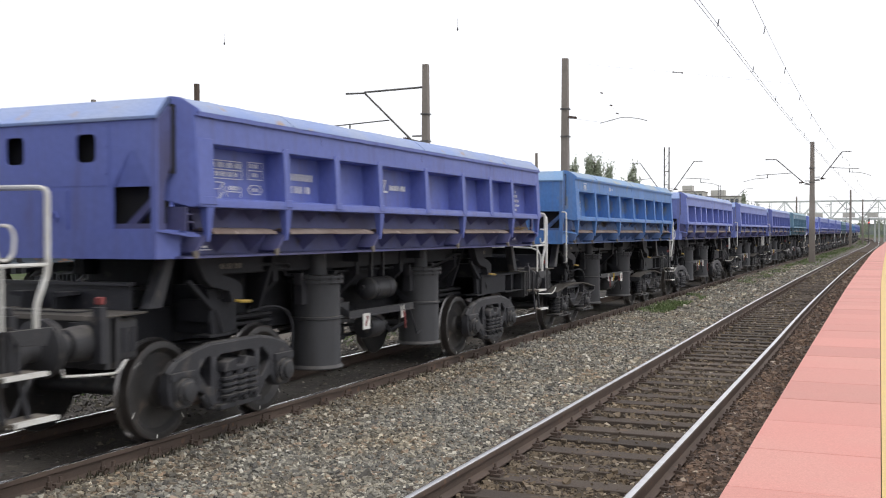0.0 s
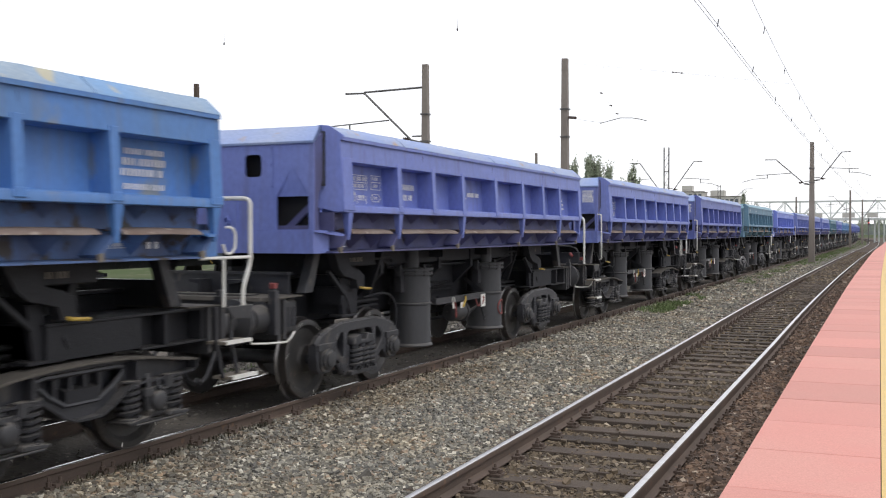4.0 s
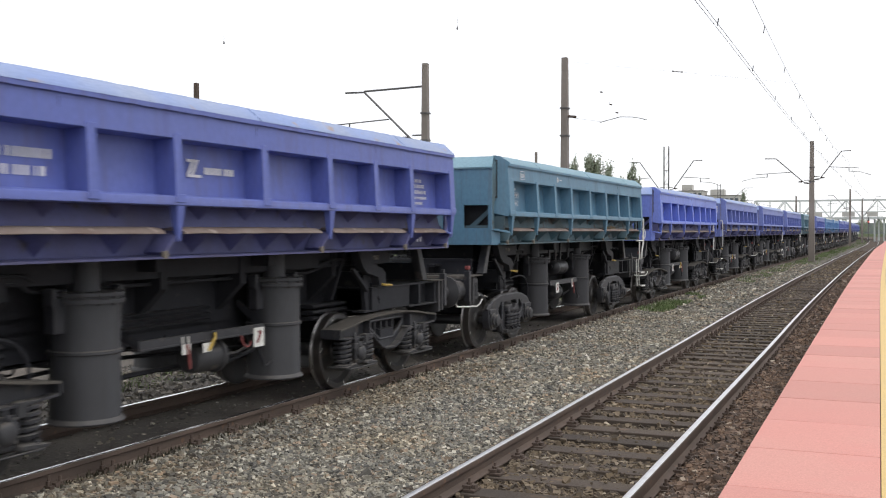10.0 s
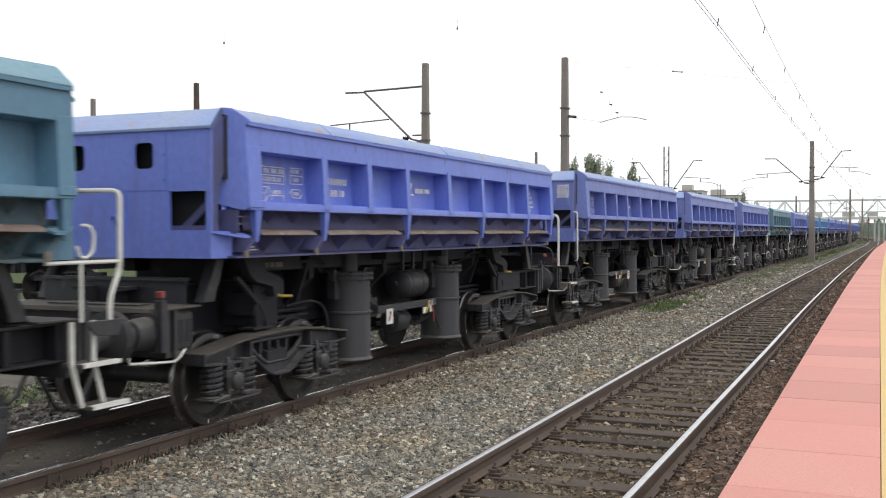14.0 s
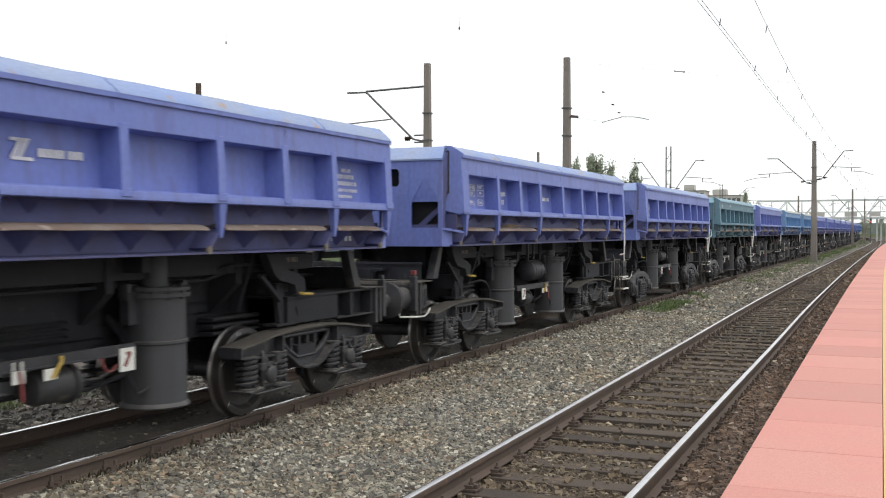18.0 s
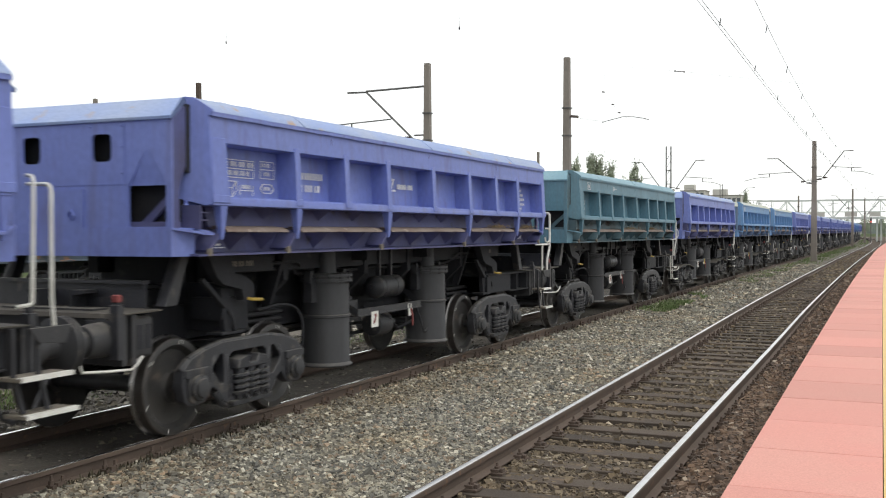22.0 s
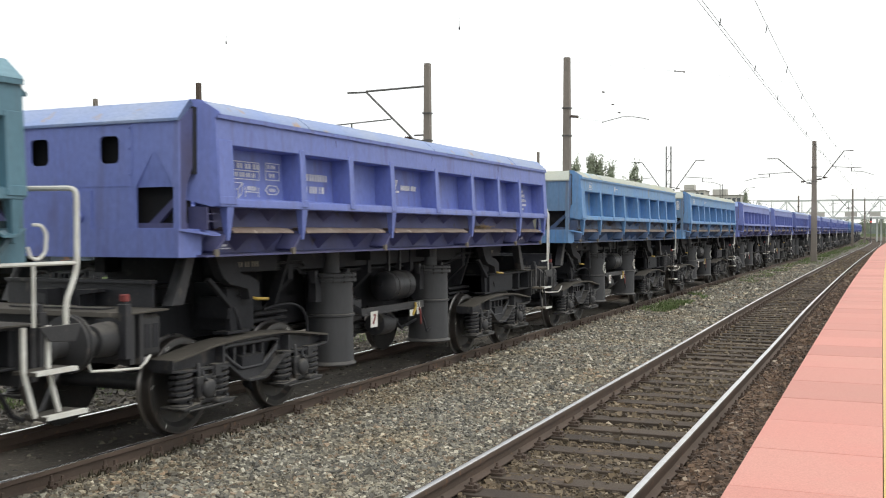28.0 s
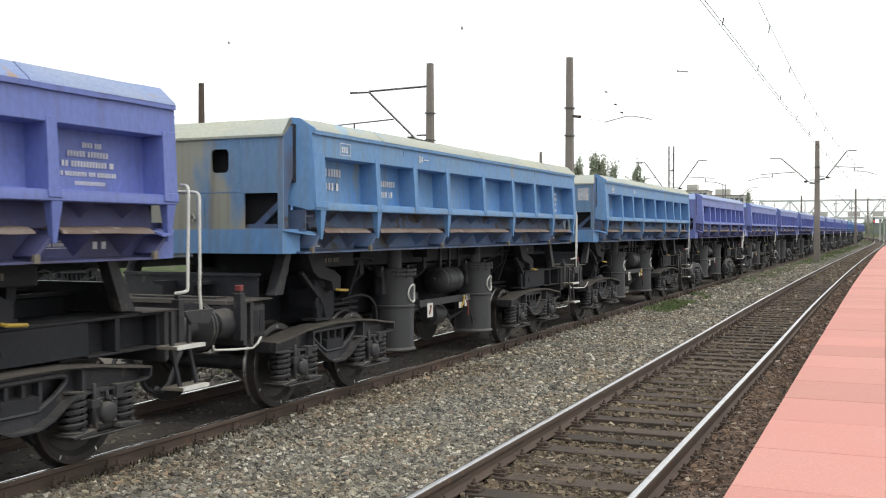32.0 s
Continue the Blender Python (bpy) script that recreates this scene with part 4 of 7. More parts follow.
def welded_frame_geo():
    """Bogie side frame of the second kind: a deep belly between the axles, with a braced opening, and long ends over the springs."""
    half_low = [(0.0, 0.445), (0.14, 0.45), (0.28, 0.50), (0.42, 0.59), (0.52, 0.655), (1.10, 0.665), (1.40, 0.69)]
    half_top = [(1.40, 0.765), (1.10, 0.80), (0.80, 0.845), (0.45, 0.875), (0.0, 0.885)]
    out = half_low + half_top + [(-y, z) for y, z in reversed(half_top[:-1])] + [(-y, z) for y, z in reversed(half_low[1:])]
    hole = [(0.50, 0.795), (0.485, 0.745), (0.36, 0.655), (0.19, 0.565), (-0.19, 0.565), (-0.36, 0.655), (-0.485, 0.745), (-0.50, 0.795), (-0.42, 0.815), (0.42, 0.815)]
    g = Geo()
    g.plate(out, [hole], 1.00, 1.035, "x")
    low = [(-y, z) for y, z in reversed(half_low[1:])] + half_low
    for a, b in zip(low, low[1:]):
        g.prism([(a[0], a[1] - 0.02), (a[0], a[1]), (b[0], b[1]), (b[0], b[1] - 0.02)], 0.90, 1.135, "x")
    ring = hole + hole[:1]
    for a, b in zip(ring, ring[1:]):
        g.tube([(1.04, a[0], a[1]), (1.04, b[0], b[1])], 0.022, 6)
    for y in (-0.27, -0.10, 0.07, 0.24):
        g.box(0.96, 1.025, y - 0.018, y + 0.018, 0.57, 0.81)
    g.box(0.93, 0.95, -0.45, 0.45, 0.58, 0.86)
    for s in (-1, 1):
        g.box(0.87, 1.15, *sorted((s * 1.39, s * 1.41)), 0.69, 0.785)
        g.box(0.90, 1.13, *sorted((s * 0.58, s * 0.61)), 0.60, 0.84)
        for o in (-0.105, 0.105):
            g.box(0.90, 1.13, *sorted((s * (AXLE + o) - 0.025, s * (AXLE + o) + 0.025)), 0.44, 0.67)
        g.tube([(1.13, s * 0.9 - 0.05, 0.66), (1.15, s * 0.9 - 0.05, 0.58), (1.15, s * 0.9 + 0.03, 0.52)], 0.016, 6)
    return g


def frame_flange_geo():
    """The wide dusty plate along the top of the second kind of side frame."""
    half_top = [(1.40, 0.765), (1.10, 0.80), (0.80, 0.845), (0.45, 0.875), (0.0, 0.885)]
    top = half_top + [(-y, z) for y, z in reversed(half_top[:-1])]
    n = len(top)
    g = Geo()
    for x, dz in ((0.87, 0.0), (1.15, 0.0), (1.15, 0.022), (0.87, 0.022)):
        g.v += [(x, y, z + dz) for y, z in top]
    for i in range(n - 1):
        for k in range(4):
            q = (k + 1) % 4
            g.f.append((k * n + i, q * n + i, q * n + i + 1, k * n + i + 1))
    g.f += [(0, n, 2 * n, 3 * n), (n - 1, 4 * n - 1, 3 * n - 1, 2 * n - 1)]
    return g


def spring_box_geo():
    """Axle box with its two spring seats, link and keeper, about the axle's centre."""
    g = Geo()
    g.prism([(-0.12, -0.15), (0.12, -0.15), (0.14, -0.10), (0.14, 0.12), (0.10, 0.16), (-0.10, 0.16), (-0.14, 0.12), (-0.14, -0.10)], 0.92, 1.08, "x")
    # end cover with its bolts, split by an upright rib
    g.prism([(-0.11, -0.12), (0.11, -0.12), (0.125, -0.07), (0.125, 0.09), (0.095, 0.13), (-0.095, 0.13), (-0.125, 0.09), (-0.125, -0.07)], 1.08, 1.125, "x")
    g.lathe([(1.125, 0.098), (1.160, 0.092), (1.178, 0.066), (1.185, 0.03)], (0, 0, 0), "x", 12)
    for y, z in ((-0.085, -0.085), (0.085, -0.085), (-0.085, 0.095), (0.085, 0.095)):
        g.lathe([(1.12, 0.020), (1.145, 0.020), (1.146, 0.011), (1.16, 0.010)], (0, y, z), "x", 6)
    # the damper link hanging from the frame
    g.tube([(1.13, -0.15, 0.26), (1.14, -0.15, 0.16), (1.14, -0.165, 0.06), (1.12, -0.15, -0.06)], 0.022, 6)
    g.box(1.06, 1.16, -0.20, -0.10, 0.06, 0.13)
    g.box(1.06, 1.15, 0.10, 0.19, 0.10, 0.22)
    for s in (-1, 1):
        g.prism([(s * 0.13, -0.155), (s * 0.40, -0.165), (s * 0.41, -0.14), (s * 0.15, -0.115)], 0.88, 1.16, "x")
        g.lathe([(-0.142, 0.115), (-0.118, 0.115), (-0.112, 0.07)], (1.03, s * 0.285, 0), "z", 12)
        g.lathe([(0.19, 0.07), (0.196, 0.115), (0.215, 0.115)], (1.03, s * 0.285, 0), "z", 12)
    g.prism([(-0.30, -0.20), (0.30, -0.20), (0.40, -0.165), (-0.40, -0.165)], 0.96, 1.08, "x")
    g.tube([(1.17, -0.34, -0.17), (1.17, 0.34, -0.17)], 0.012, 6)
    return g


def bars_geo(rows, x):
    """Illegible lettering: rows of (y0, z0, height, widths), each width a word of small blocks, on the plane x."""
    def make():
        g = Geo()
        for y, z, h, words in rows:
            for w in words:
                n = max(1, round(w / (h * 0.75))) if 0.03 <= h <= 0.1 and w > h * 0.8 else 1
                for i in range(n):
                    a = y + w * i / n
                    g.box(x, x + 0.003, a, a + w / n * (0.58 if n > 1 else 1.0), z, z + h)
                y += w + h * 0.45
        return g
    return make


def outline_bars(y0, y1, z0, z1, w=0.008):
    return [(y0, z0, w, (y1 - y0,)), (y0, z1 - w, w, (y1 - y0,)), (y0, z0, z1 - z0, (w,)), (y1 - w, z0, z1 - z0, (w,))]


def letters_first(variant):
    rows = []
    if variant == "table":
        rows += outline_bars(-4.44, -3.87, 2.49, 2.67) + [(-4.44, 2.575, 0.009, (0.57,))]
        rows += [(-4.40 + 0.14 * i, 2.60, 0.05, (0.035, 0.03)) for i in range(4)] + [(-4.42, 2.515, 0.045, (0.09, 0.07, 0.10, 0.08, 0.06))]
        rows += outline_bars(-3.76, -3.50, 2.50, 2.68) + [(-3.76, 2.59, 0.009, (0.26,)), (-3.73, 2.62, 0.04, (0.05, 0.09)), (-3.69, 2.53, 0.04, (0.11,))]
        rows += [(-4.40, 2.325, 0.04, (0.10,))]
        rows += [(-4.12, 2.32, 0.10, (0.009,)), (-4.12, 2.365, 0.009, (0.24,)), (-3.89, 2.32, 0.10, (0.009,)), (-4.08, 2.385, 0.042, (0.16,))]
        rows += [(-3.69, 2.382, 0.036, (0.12,))]
    elif variant == "plain":
        rows += [(-4.42, 2.60, 0.085, (0.12, 0.03, 0.30)), (-4.42, 2.44, 0.085, (0.12, 0.20, 0.05))]
    else:
        rows += [(-4.36, 2.655, 0.04, (0.12, 0.10, 0.14))] + outline_bars(-4.44, -3.80, 2.53, 2.62, 0.007) + [(-4.41, 2.555, 0.042, (0.14, 0.30, 0.08))]
        rows += outline_bars(-4.06, -3.82, 2.39, 2.48, 0.007) + [(-4.0, 2.415, 0.04, (0.12,))]
        rows += outline_bars(-3.12, -2.86, 2.44, 2.62, 0.007) + [(-3.08, 2.56, 0.03, (0.06, 0.08)), (-3.08, 2.51, 0.03, (0.10, 0.05)), (-3.04, 2.46, 0.03, (0.12,))]
    return rows


def letters_address(y):
    return [(y + 0.26, 2.64, 0.042, (0.12, 0.08)), (y + 0.10, 2.565, 0.046, (0.20, 0.24)), (y + 0.04, 2.485, 0.046, (0.08, 0.40, 0.05)), (y, 2.41, 0.036, (0.06, 0.24, 0.08, 0.22)), (y + 0.18, 2.34, 0.032, (0.34,))]


def icons_geo():
    """Outlined signs beside the tables: a crate, a width bracket and a lozenge."""
    g, x = Geo(), 1.2535
    def stroke(pts):
        for a, b in zip(pts, pts[1:]):
            g.tube([(x, *a), (x, *b)], 0.0055, 4)
    stroke([(-4.44, 2.30), (-4.24, 2.30), (-4.24, 2.39), (-4.44, 2.39), (-4.44, 2.30)])
    stroke([(-4.44, 2.39), (-4.36, 2.455), (-4.17, 2.455), (-4.24, 2.39)])
    stroke([(-4.17, 2.455), (-4.17, 2.365), (-4.24, 2.30)])
    stroke([(-3.76, 2.40), (-3.71, 2.445), (-3.56, 2.445), (-3.51, 2.40), (-3.56, 2.355), (-3.71, 2.355), (-3.76, 2.40)])
    return g


def text_mesh(words, size, mat):
    """Letters in the built-in font as a thin mesh."""
    k = ("text_" + words, mat.name)
    if k not in MESHES:
        cu = bpy.data.curves.new("text_" + words, "FONT")
        cu.body, cu.size, cu.extrude = words, size, 0.001
        ob = bpy.data.objects.new("text_" + words, cu)
        me = bpy.data.meshes.new_from_object(ob)
        bpy.data.objects.remove(ob)
        me.materials.clear()
        me.materials.append(mat)
        MESHES[k] = me
    return MESHES[k]


def notice_geo():
    """A stencilled table on the end wall, too small to read."""
    g, rnd = Geo(), random.Random(4)
    for i in range(8):
        z = 2.63 + 0.037 * i
        g.box(0.95, 1.18, -5.2065, -5.2005, z, z + 0.006)
        if i < 7:
            x = 0.957
            while x < 1.16:
                w = rnd.uniform(0.008, 0.03)
                g.box(x, min(x + w, 1.178), -5.2065, -5.2005, z + 0.010, z + 0.031)
                x += w + 0.007
    for x in (0.944, 1.13, 1.18):
        g.box(x, x + 0.006, -5.2065, -5.2005, 2.63, 2.895)
    return g


def logo_geo():
    """A plain zigzag device and a bar beside it, standing for a company's mark."""
    g = Geo()
    x0, x1 = 1.236, 1.239
    for d in (0.0, 0.06):
        g.prism([(-0.86 + d, 2.50), (-0.82 + d, 2.50), (-0.74 + d, 2.64), (-0.78 + d, 2.64)], x0, x1, "x")
    g.prism([(-0.87, 2.615), (-0.70, 2.615), (-0.70, 2.64), (-0.86, 2.64)], x0, x1, "x")
    g.prism([(-0.86, 2.475), (-0.64, 2.475), (-0.65, 2.50), (-0.86, 2.50)], x0, x1, "x")
    y = -0.60
    for i in range(8):
        g.box(x0, x1, y, y + 0.044, 2.51, 2.575)
        y += 0.056 + (0.03 if i == 4 else 0.0)
    return g


def bent(pts, r):
    """A line with its corners rounded."""
    pts = [Vector(p) for p in pts]
    out = [pts[0]]
    for a, b, c in zip(pts, pts[1:], pts[2:]):
        d = min(r, (a - b).length * 0.48, (c - b).length * 0.48)
        p, q = b + (a - b).normalized() * d, b + (c - b).normalized() * d
        out += [p * (1 - t) ** 2 + b * 2 * t * (1 - t) + q * t * t for t in (0, 0.25, 0.5, 0.75, 1)]
    return out + [pts[-1]]


def step_geo(upright):
    """The hangers of two footboards below a platform's corner; the others slope the other way."""
    def make():
        g = Geo()
        for y in (-5.34, -5.10) if upright else (-5.52, -5.28):
            if upright:
                g.prism([(y, 1.26), (y + 0.035, 1.26), (y + 0.035, 0.93), (y - 0.075, 0.57), (y - 0.11, 0.57), (y, 0.93)], 1.28, 1.305, "x")
            else:
                g.prism([(y - 0.12, 1.26), (y - 0.09, 1.26), (y - 0.11, 0.93), (y + 0.0, 0.55), (y - 0.03, 0.55), (y - 0.14, 0.93)], 1.30, 1.325, "x")
        return g
    return make


def tread_geo(i, kind):
    if kind == "hoop":
        a, b, z = ((-5.85, -5.41, 0.925), (-5.74, -5.33, 0.535))[i]
        return Geo().box(1.20, 1.42, a, b, z, z + 0.03)
    a, b, z = {"pipe": ((-5.52, -5.10, 0.900), (-5.62, -5.20, 0.555)), "bars": ((-5.42, -5.02, 0.925), (-5.47, -5.10, 0.550)), "long_bars": ((-5.58, -5.06, 0.872), (-5.63, -5.11, 0.592))}[kind][i]
    return Geo().box(1.17, 1.40, a, b, z, z + 0.03)


def tread_edge_geo(i, kind):
    """A painted strip along the outer face of a footboard and round onto its top."""
    b = tread_geo(i, kind)
    (x0, y0, z0), (x1, y1, z1) = (tuple(f(v[a] for v in b.v) for a in range(3)) for f in (min, max))
    return Geo().prism([(x1 - 0.05, z1), (x1 + 0.002, z1), (x1 + 0.002, z0), (x1 + 0.005, z0), (x1 + 0.005, z1 + 0.003), (x1 - 0.05, z1 + 0.003)], y0, y1)


def rail_hoop_geo(kind):
    def make():
        g = Geo()
        if kind == "hoop":
            g.tube(bent([(1.13, -5.72, 1.28), (1.13, -5.72, 2.30), (0.30, -5.68, 2.30)], 0.12), 0.024, 8)
            g.tube(bent([(1.34, -5.27, 1.38), (1.40, -5.29, 1.38), (1.40, -5.31, 2.36), (1.30, -5.26, 2.36)], 0.05), 0.014, 8)
        elif kind == "pipe":
            g.tube(bent([(1.34, -5.46, 1.22), (1.34, -5.46, 1.42), (1.36, -5.56, 1.68), (1.36, -5.56, 2.31), (0.85, -5.46, 2.31)], 0.07), 0.022, 8)
            g.tube(bent([(1.36, -5.54, 1.73), (1.36, -4.75, 1.73)], 0.05), 0.016, 6)
            g.tube(bent([(1.36, -5.12, 1.73), (1.36, -5.12, 1.26)], 0.05), 0.016, 6)
            g.tube(bent([(1.44, -5.04, 2.02), (1.50, -5.06, 2.02), (1.51, -5.10, 1.96), (1.51, -5.09, 1.82), (1.49, -5.04, 1.765), (1.47, -4.99, 1.78), (1.46, -4.97, 1.86)], 0.03), 0.013, 6)
        else:
            g.tube(bent([(1.32, -5.10, 1.42), (1.38, -5.12, 1.43), (1.41, -5.16, 1.44), (1.41, -5.18, 2.38), (1.28, -5.24, 2.39)], 0.07), 0.015, 8)
            g.tube(bent([(1.34, -5.44, 1.26), (1.34, -5.42, 1.45), (1.36, -5.40, 1.60), (1.36, -5.40, 2.33), (1.05, -5.47, 2.34)], 0.07), 0.015, 8)
        return g
    return make


def guard_geo():
    """A guard rail across the end platform, bent down at its outer end."""
    return Geo().tube([(0.99, -5.66, 1.27), (0.99, -5.66, 1.53), (0.93, -5.66, 1.62), (0.80, -5.65, 1.66), (0.45, -5.64, 1.68), (-1.1, -5.62, 1.66)], 0.016, 6)


def dark_hoop_geo():
    g = guard_geo()
    g.tube([(0.55, -5.70, 1.27), (0.55, -5.70, 2.31)], 0.016, 6)
    return g


TURN = Matrix.Rotation(math.pi, 4, "Z")
SPECS = {
    -1: dict(paint="violet", bogie="B", end="rear", rail="pipe", holes=2),
    0: dict(paint="deep_violet", bogie="A", end="rear", rail="pipe", holes=2, first="table"),
    1: dict(paint="blue", bogie="B", end="rear", rail="pipe", holes=1, first="other", front_hoop=True),
    2: dict(paint="violet", bogie="A", end="", rail="", holes=1, first="table"),
    3: dict(paint="violet", bogie="B", end="front", rail="hoop", rear_posts=True, holes=1, first="table", board=True),
    4: dict(paint="deep_violet", bogie="B", end="front", rail="hoop", holes=1, first="table", board=True),
    5: dict(paint="blue_teal", bogie="A", end="rear", rail="pipe", holes=1, first="other"),
    6: dict(paint="bright_violet", bogie="B", end="", rail="", holes=2, first="table"),
    7: dict(paint="violet", bogie="B", end="front", rail="hoop", holes=1, first="table", board=True),
    8: dict(paint="violet", bogie="B", end="rear", rail="long_bars", holes=2, first="table"),
    9: dict(paint="violet", bogie="A", end="rear", rail="pipe", holes=2, first="table"),
    10: dict(paint="teal", bogie="A", end="rear", rail="pipe", holes=1, first="other"),
    11: dict(paint="violet", bogie="B", end="rear", rail="bars", holes=2, first="table"),
    12: dict(paint="old_blue", bogie="B", end="rear", rail="bars", holes=1, first="plain", rings=True),
    13: dict(paint="old_blue", bogie="B", end="rear", rail="bars", holes=1, first="plain", rings=True, board=True),
    14: dict(paint="violet", bogie="A", end="rear", rail="pipe", holes=1, first="table"),
    15: dict(paint="violet", bogie="B", end="rear", rail="bars", holes=2, first="table"),
}
COLOUR_WORDS = {"bright_violet": "clean bright violet-blue", "deep_violet": "deep violet-blue", "violet": "violet-blue", "blue": "bright mid-blue", "teal": "teal green", "blue_teal": "blue-tinged teal", "old_blue": "weather-stained light blue"}
WAGONS, WHEELSETS = {}, []


def ring_mark_geo():
    g = Geo()
    pts = [(0.303 * math.cos(a), 0.303 * math.sin(a), 1.12 + 0.12 * math.sin(b)) for b in [2 * math.pi * i / 20 for i in range(21)] for a in [0.12 + 0.42 * math.cos(b)]]
    return g.tube(pts, 0.014, 5)


def wagon(k, s):
    p = s["paint"]
    paint, worn, sill = PAINT[p], WORN_SKYLIT[p], SILL[p]
    end_paint = PAINT.get(p + "_end", paint)
    w = new("tipper_wagon")
    tagged(w, "%s side-tipping ballast wagon with ribbed sides and black bogies" % COLOUR_WORDS[p], "freight wagon", "wagons of the ballast train")
    WAGONS[k] = w
    iron, soot = (BLACK_IRON, BLACK_SOOT) if k in (1, 5, 10) else (IRON, SOOT)
    for side in (0, 1):
        t = TURN if side else Matrix.Identity(4)
        wall = part("side_wall", mesh_of("side_wall", paint, side_wall_geo, 0.006), w, t)
        for i in range(6):
            part("top_strip", mesh_of("top_strip_%d" % i, worn, top_strip_geo(i)), wall, label="worn sloping capping, dust and skylight in its pale tone" if i == 0 else "")
        part("rim", mesh_of("rim", paint, rim_geo), wall)
        part("end_plate", mesh_of("end_plate", paint, end_plate_geo), wall, pose(0, 4.945, 0))
        part("end_plate", mesh_of("end_plate_front", paint, slanted_plate_geo), wall, pose(0, -4.855, 0))
        for i, y in enumerate(RIBS):
            wide = i in (0, 8)
            part("rib", mesh_of("rib_corner" if i == 0 else "rib_wide" if wide else "rib", paint, rib_geo(0.25 if i == 0 else 0.17 if wide else 0.115), 0.006), wall, pose(0, y, 0))
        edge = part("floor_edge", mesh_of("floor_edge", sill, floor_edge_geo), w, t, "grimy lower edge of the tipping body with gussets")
        for y in TEETH:
            part("prong", mesh_of("prong", paint, tooth_geo, 0.004), edge, pose(0, y, 0))
        if side == 0:
            for y in TEETH:
                part("foot_plate", mesh_of("foot_plate", PALE_DUST, foot_geo), edge, pose(0, y - 0.17, 0))
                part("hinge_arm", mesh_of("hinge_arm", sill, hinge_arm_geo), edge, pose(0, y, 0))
            for a, b in zip(TEETH, TEETH[1:]):
                part("floor_lip", mesh_of("floor_lip_%d" % (a * 100), LIP, lip_geo(a + 0.08, b - 0.19)), edge, label="rusty dust-covered floor lip")
    late = k in (1, 2, 3, 4, 7)
    holes, chute = ([0.49] if s["holes"] == 1 else [0.49, -0.37]), "violet" in p and k != 6
    for end in (0, 1):
        t = TURN if end else Matrix.Identity(4)
        wall = part("end_wall", mesh_of("end_wall_%d_%d" % (s["holes"], chute), end_paint, end_wall_geo(holes, chute)), w, t @ pose(0, 0.10 * end, 0))
        part("end_strip", mesh_of("end_strip", worn, end_strip_geo), wall, label="worn sloping capping, dust and skylight in its pale tone")
        part("end_sill", mesh_of("end_sill", paint, end_sill_geo), wall)
        part("hatch", mesh_of("end_hatch", end_paint, hatch_geo), wall)
        part("fold", mesh_of("end_fold", paint, lambda: Geo().box(-0.9, 0.76, -5.204, -5.199, 2.392, 2.399)), wall)
        for sx in (1, -1):
            if chute:
                part("chute_facet", mesh_of("chute_facet_%d" % sx, end_paint, lambda: flipped(chute_facet_geo(), sx)), wall)
            if not end:
                part("corner_shelf", mesh_of("corner_shelf_%d" % sx, sill, lambda: flipped(corner_shelf_geo(), sx)), wall)
        for x in (0.76, -0.90):
            part("seam", mesh_of("end_seam", paint, seam_geo), wall, pose(x, 0, 0))
        for x in (0.38, 0.76, -0.90):
            for z in (2.5, 2.74, 2.93) if x != 0.38 else (2.93,):
                part("bolt", mesh_of("end_bolt", paint, bolt_geo), wall, pose(x - 0.03, 0, z))
        # Flanks take the grimy sill paint; its darkness also stands in for their shade.
        for x in (0, -2.556):
            part("cheek", mesh_of("end_cheek", sill, cheek_geo), wall, pose(x, 0, 0), "dirty flank of the end box, shade in its darker paint")
        for sx in (1, -1):
            part("corner_lip", mesh_of("corner_lip_%d" % sx, paint, lambda: flipped(corner_lip_geo(), sx)), wall)
            part("lever_blade", mesh_of("lever_blade_%d" % sx, SILL[p], lambda: flipped(lever_blade_geo(), sx)), wall)
        # Added near-black blocks give the corner gaps their shade by colour.
        for x in (0, -2.486):
            part("corner_filler", mesh_of("corner_filler", soot, lambda: Geo().box(1.20, 1.286, -4.99, -4.91, 2.5, 3.12)), wall, pose(x, 0, 0))
        # Added black sheet: paints the shade seen through the end wall's openings.
        part("bulkhead", mesh_of("bulkhead", BLACK, lambda: Geo().box(-1.192, 1.192, -5.04, -4.90, 2.0, 3.13)), wall, label="black sheet standing in for the shade inside the end wall")
        head = part("headstock", mesh_of("headstock", DUSTY, headstock_geo, 0.004), w, pose(0, -0.08, 0) @ t)
        stepped = s["end"] == ("rear" if end else "front")
        if stepped:
            part("step_platform", mesh_of("step_platform", DECK, lambda: Geo().box(0.80, 1.36, -5.70, -5.24, 1.262, 1.278)), head)
        part("deck", mesh_of("deck", DECK, deck_geo(1.09)), head, label="dusty steel end platform")
        part("riser", mesh_of("riser", iron, riser_geo), head)
        part("hatch_plate", mesh_of("hatch_plate", DUSTY, hatch_plate_geo), head)
        part("coupling", mesh_of("coupling", iron, hook_geo), head, label="screw coupling and air hoses")
        part("lever", mesh_of("lever", WHITE, lever_geo), head, label="pale bent uncoupling lever")
        part("red_cap", mesh_of("red_cap", RED, lambda: Geo().box(1.01, 1.08, -5.592, -5.53, 1.36, 1.425), 0.008), head, label="small red cock handle")
        for sx in (1, -1):
            if end:
                for q, (nm, (x0, x1, y0, y1, z0, z1)) in enumerate(SIDE_BEAM):
                    part(nm, mesh_of("side_beam_%d_%d" % (q, sx), soot, lambda: flipped(Geo().box(x0, x1, y0, y1, z0, z1), sx), 0.004), head, label="deep black side beam" if q == 0 else "")
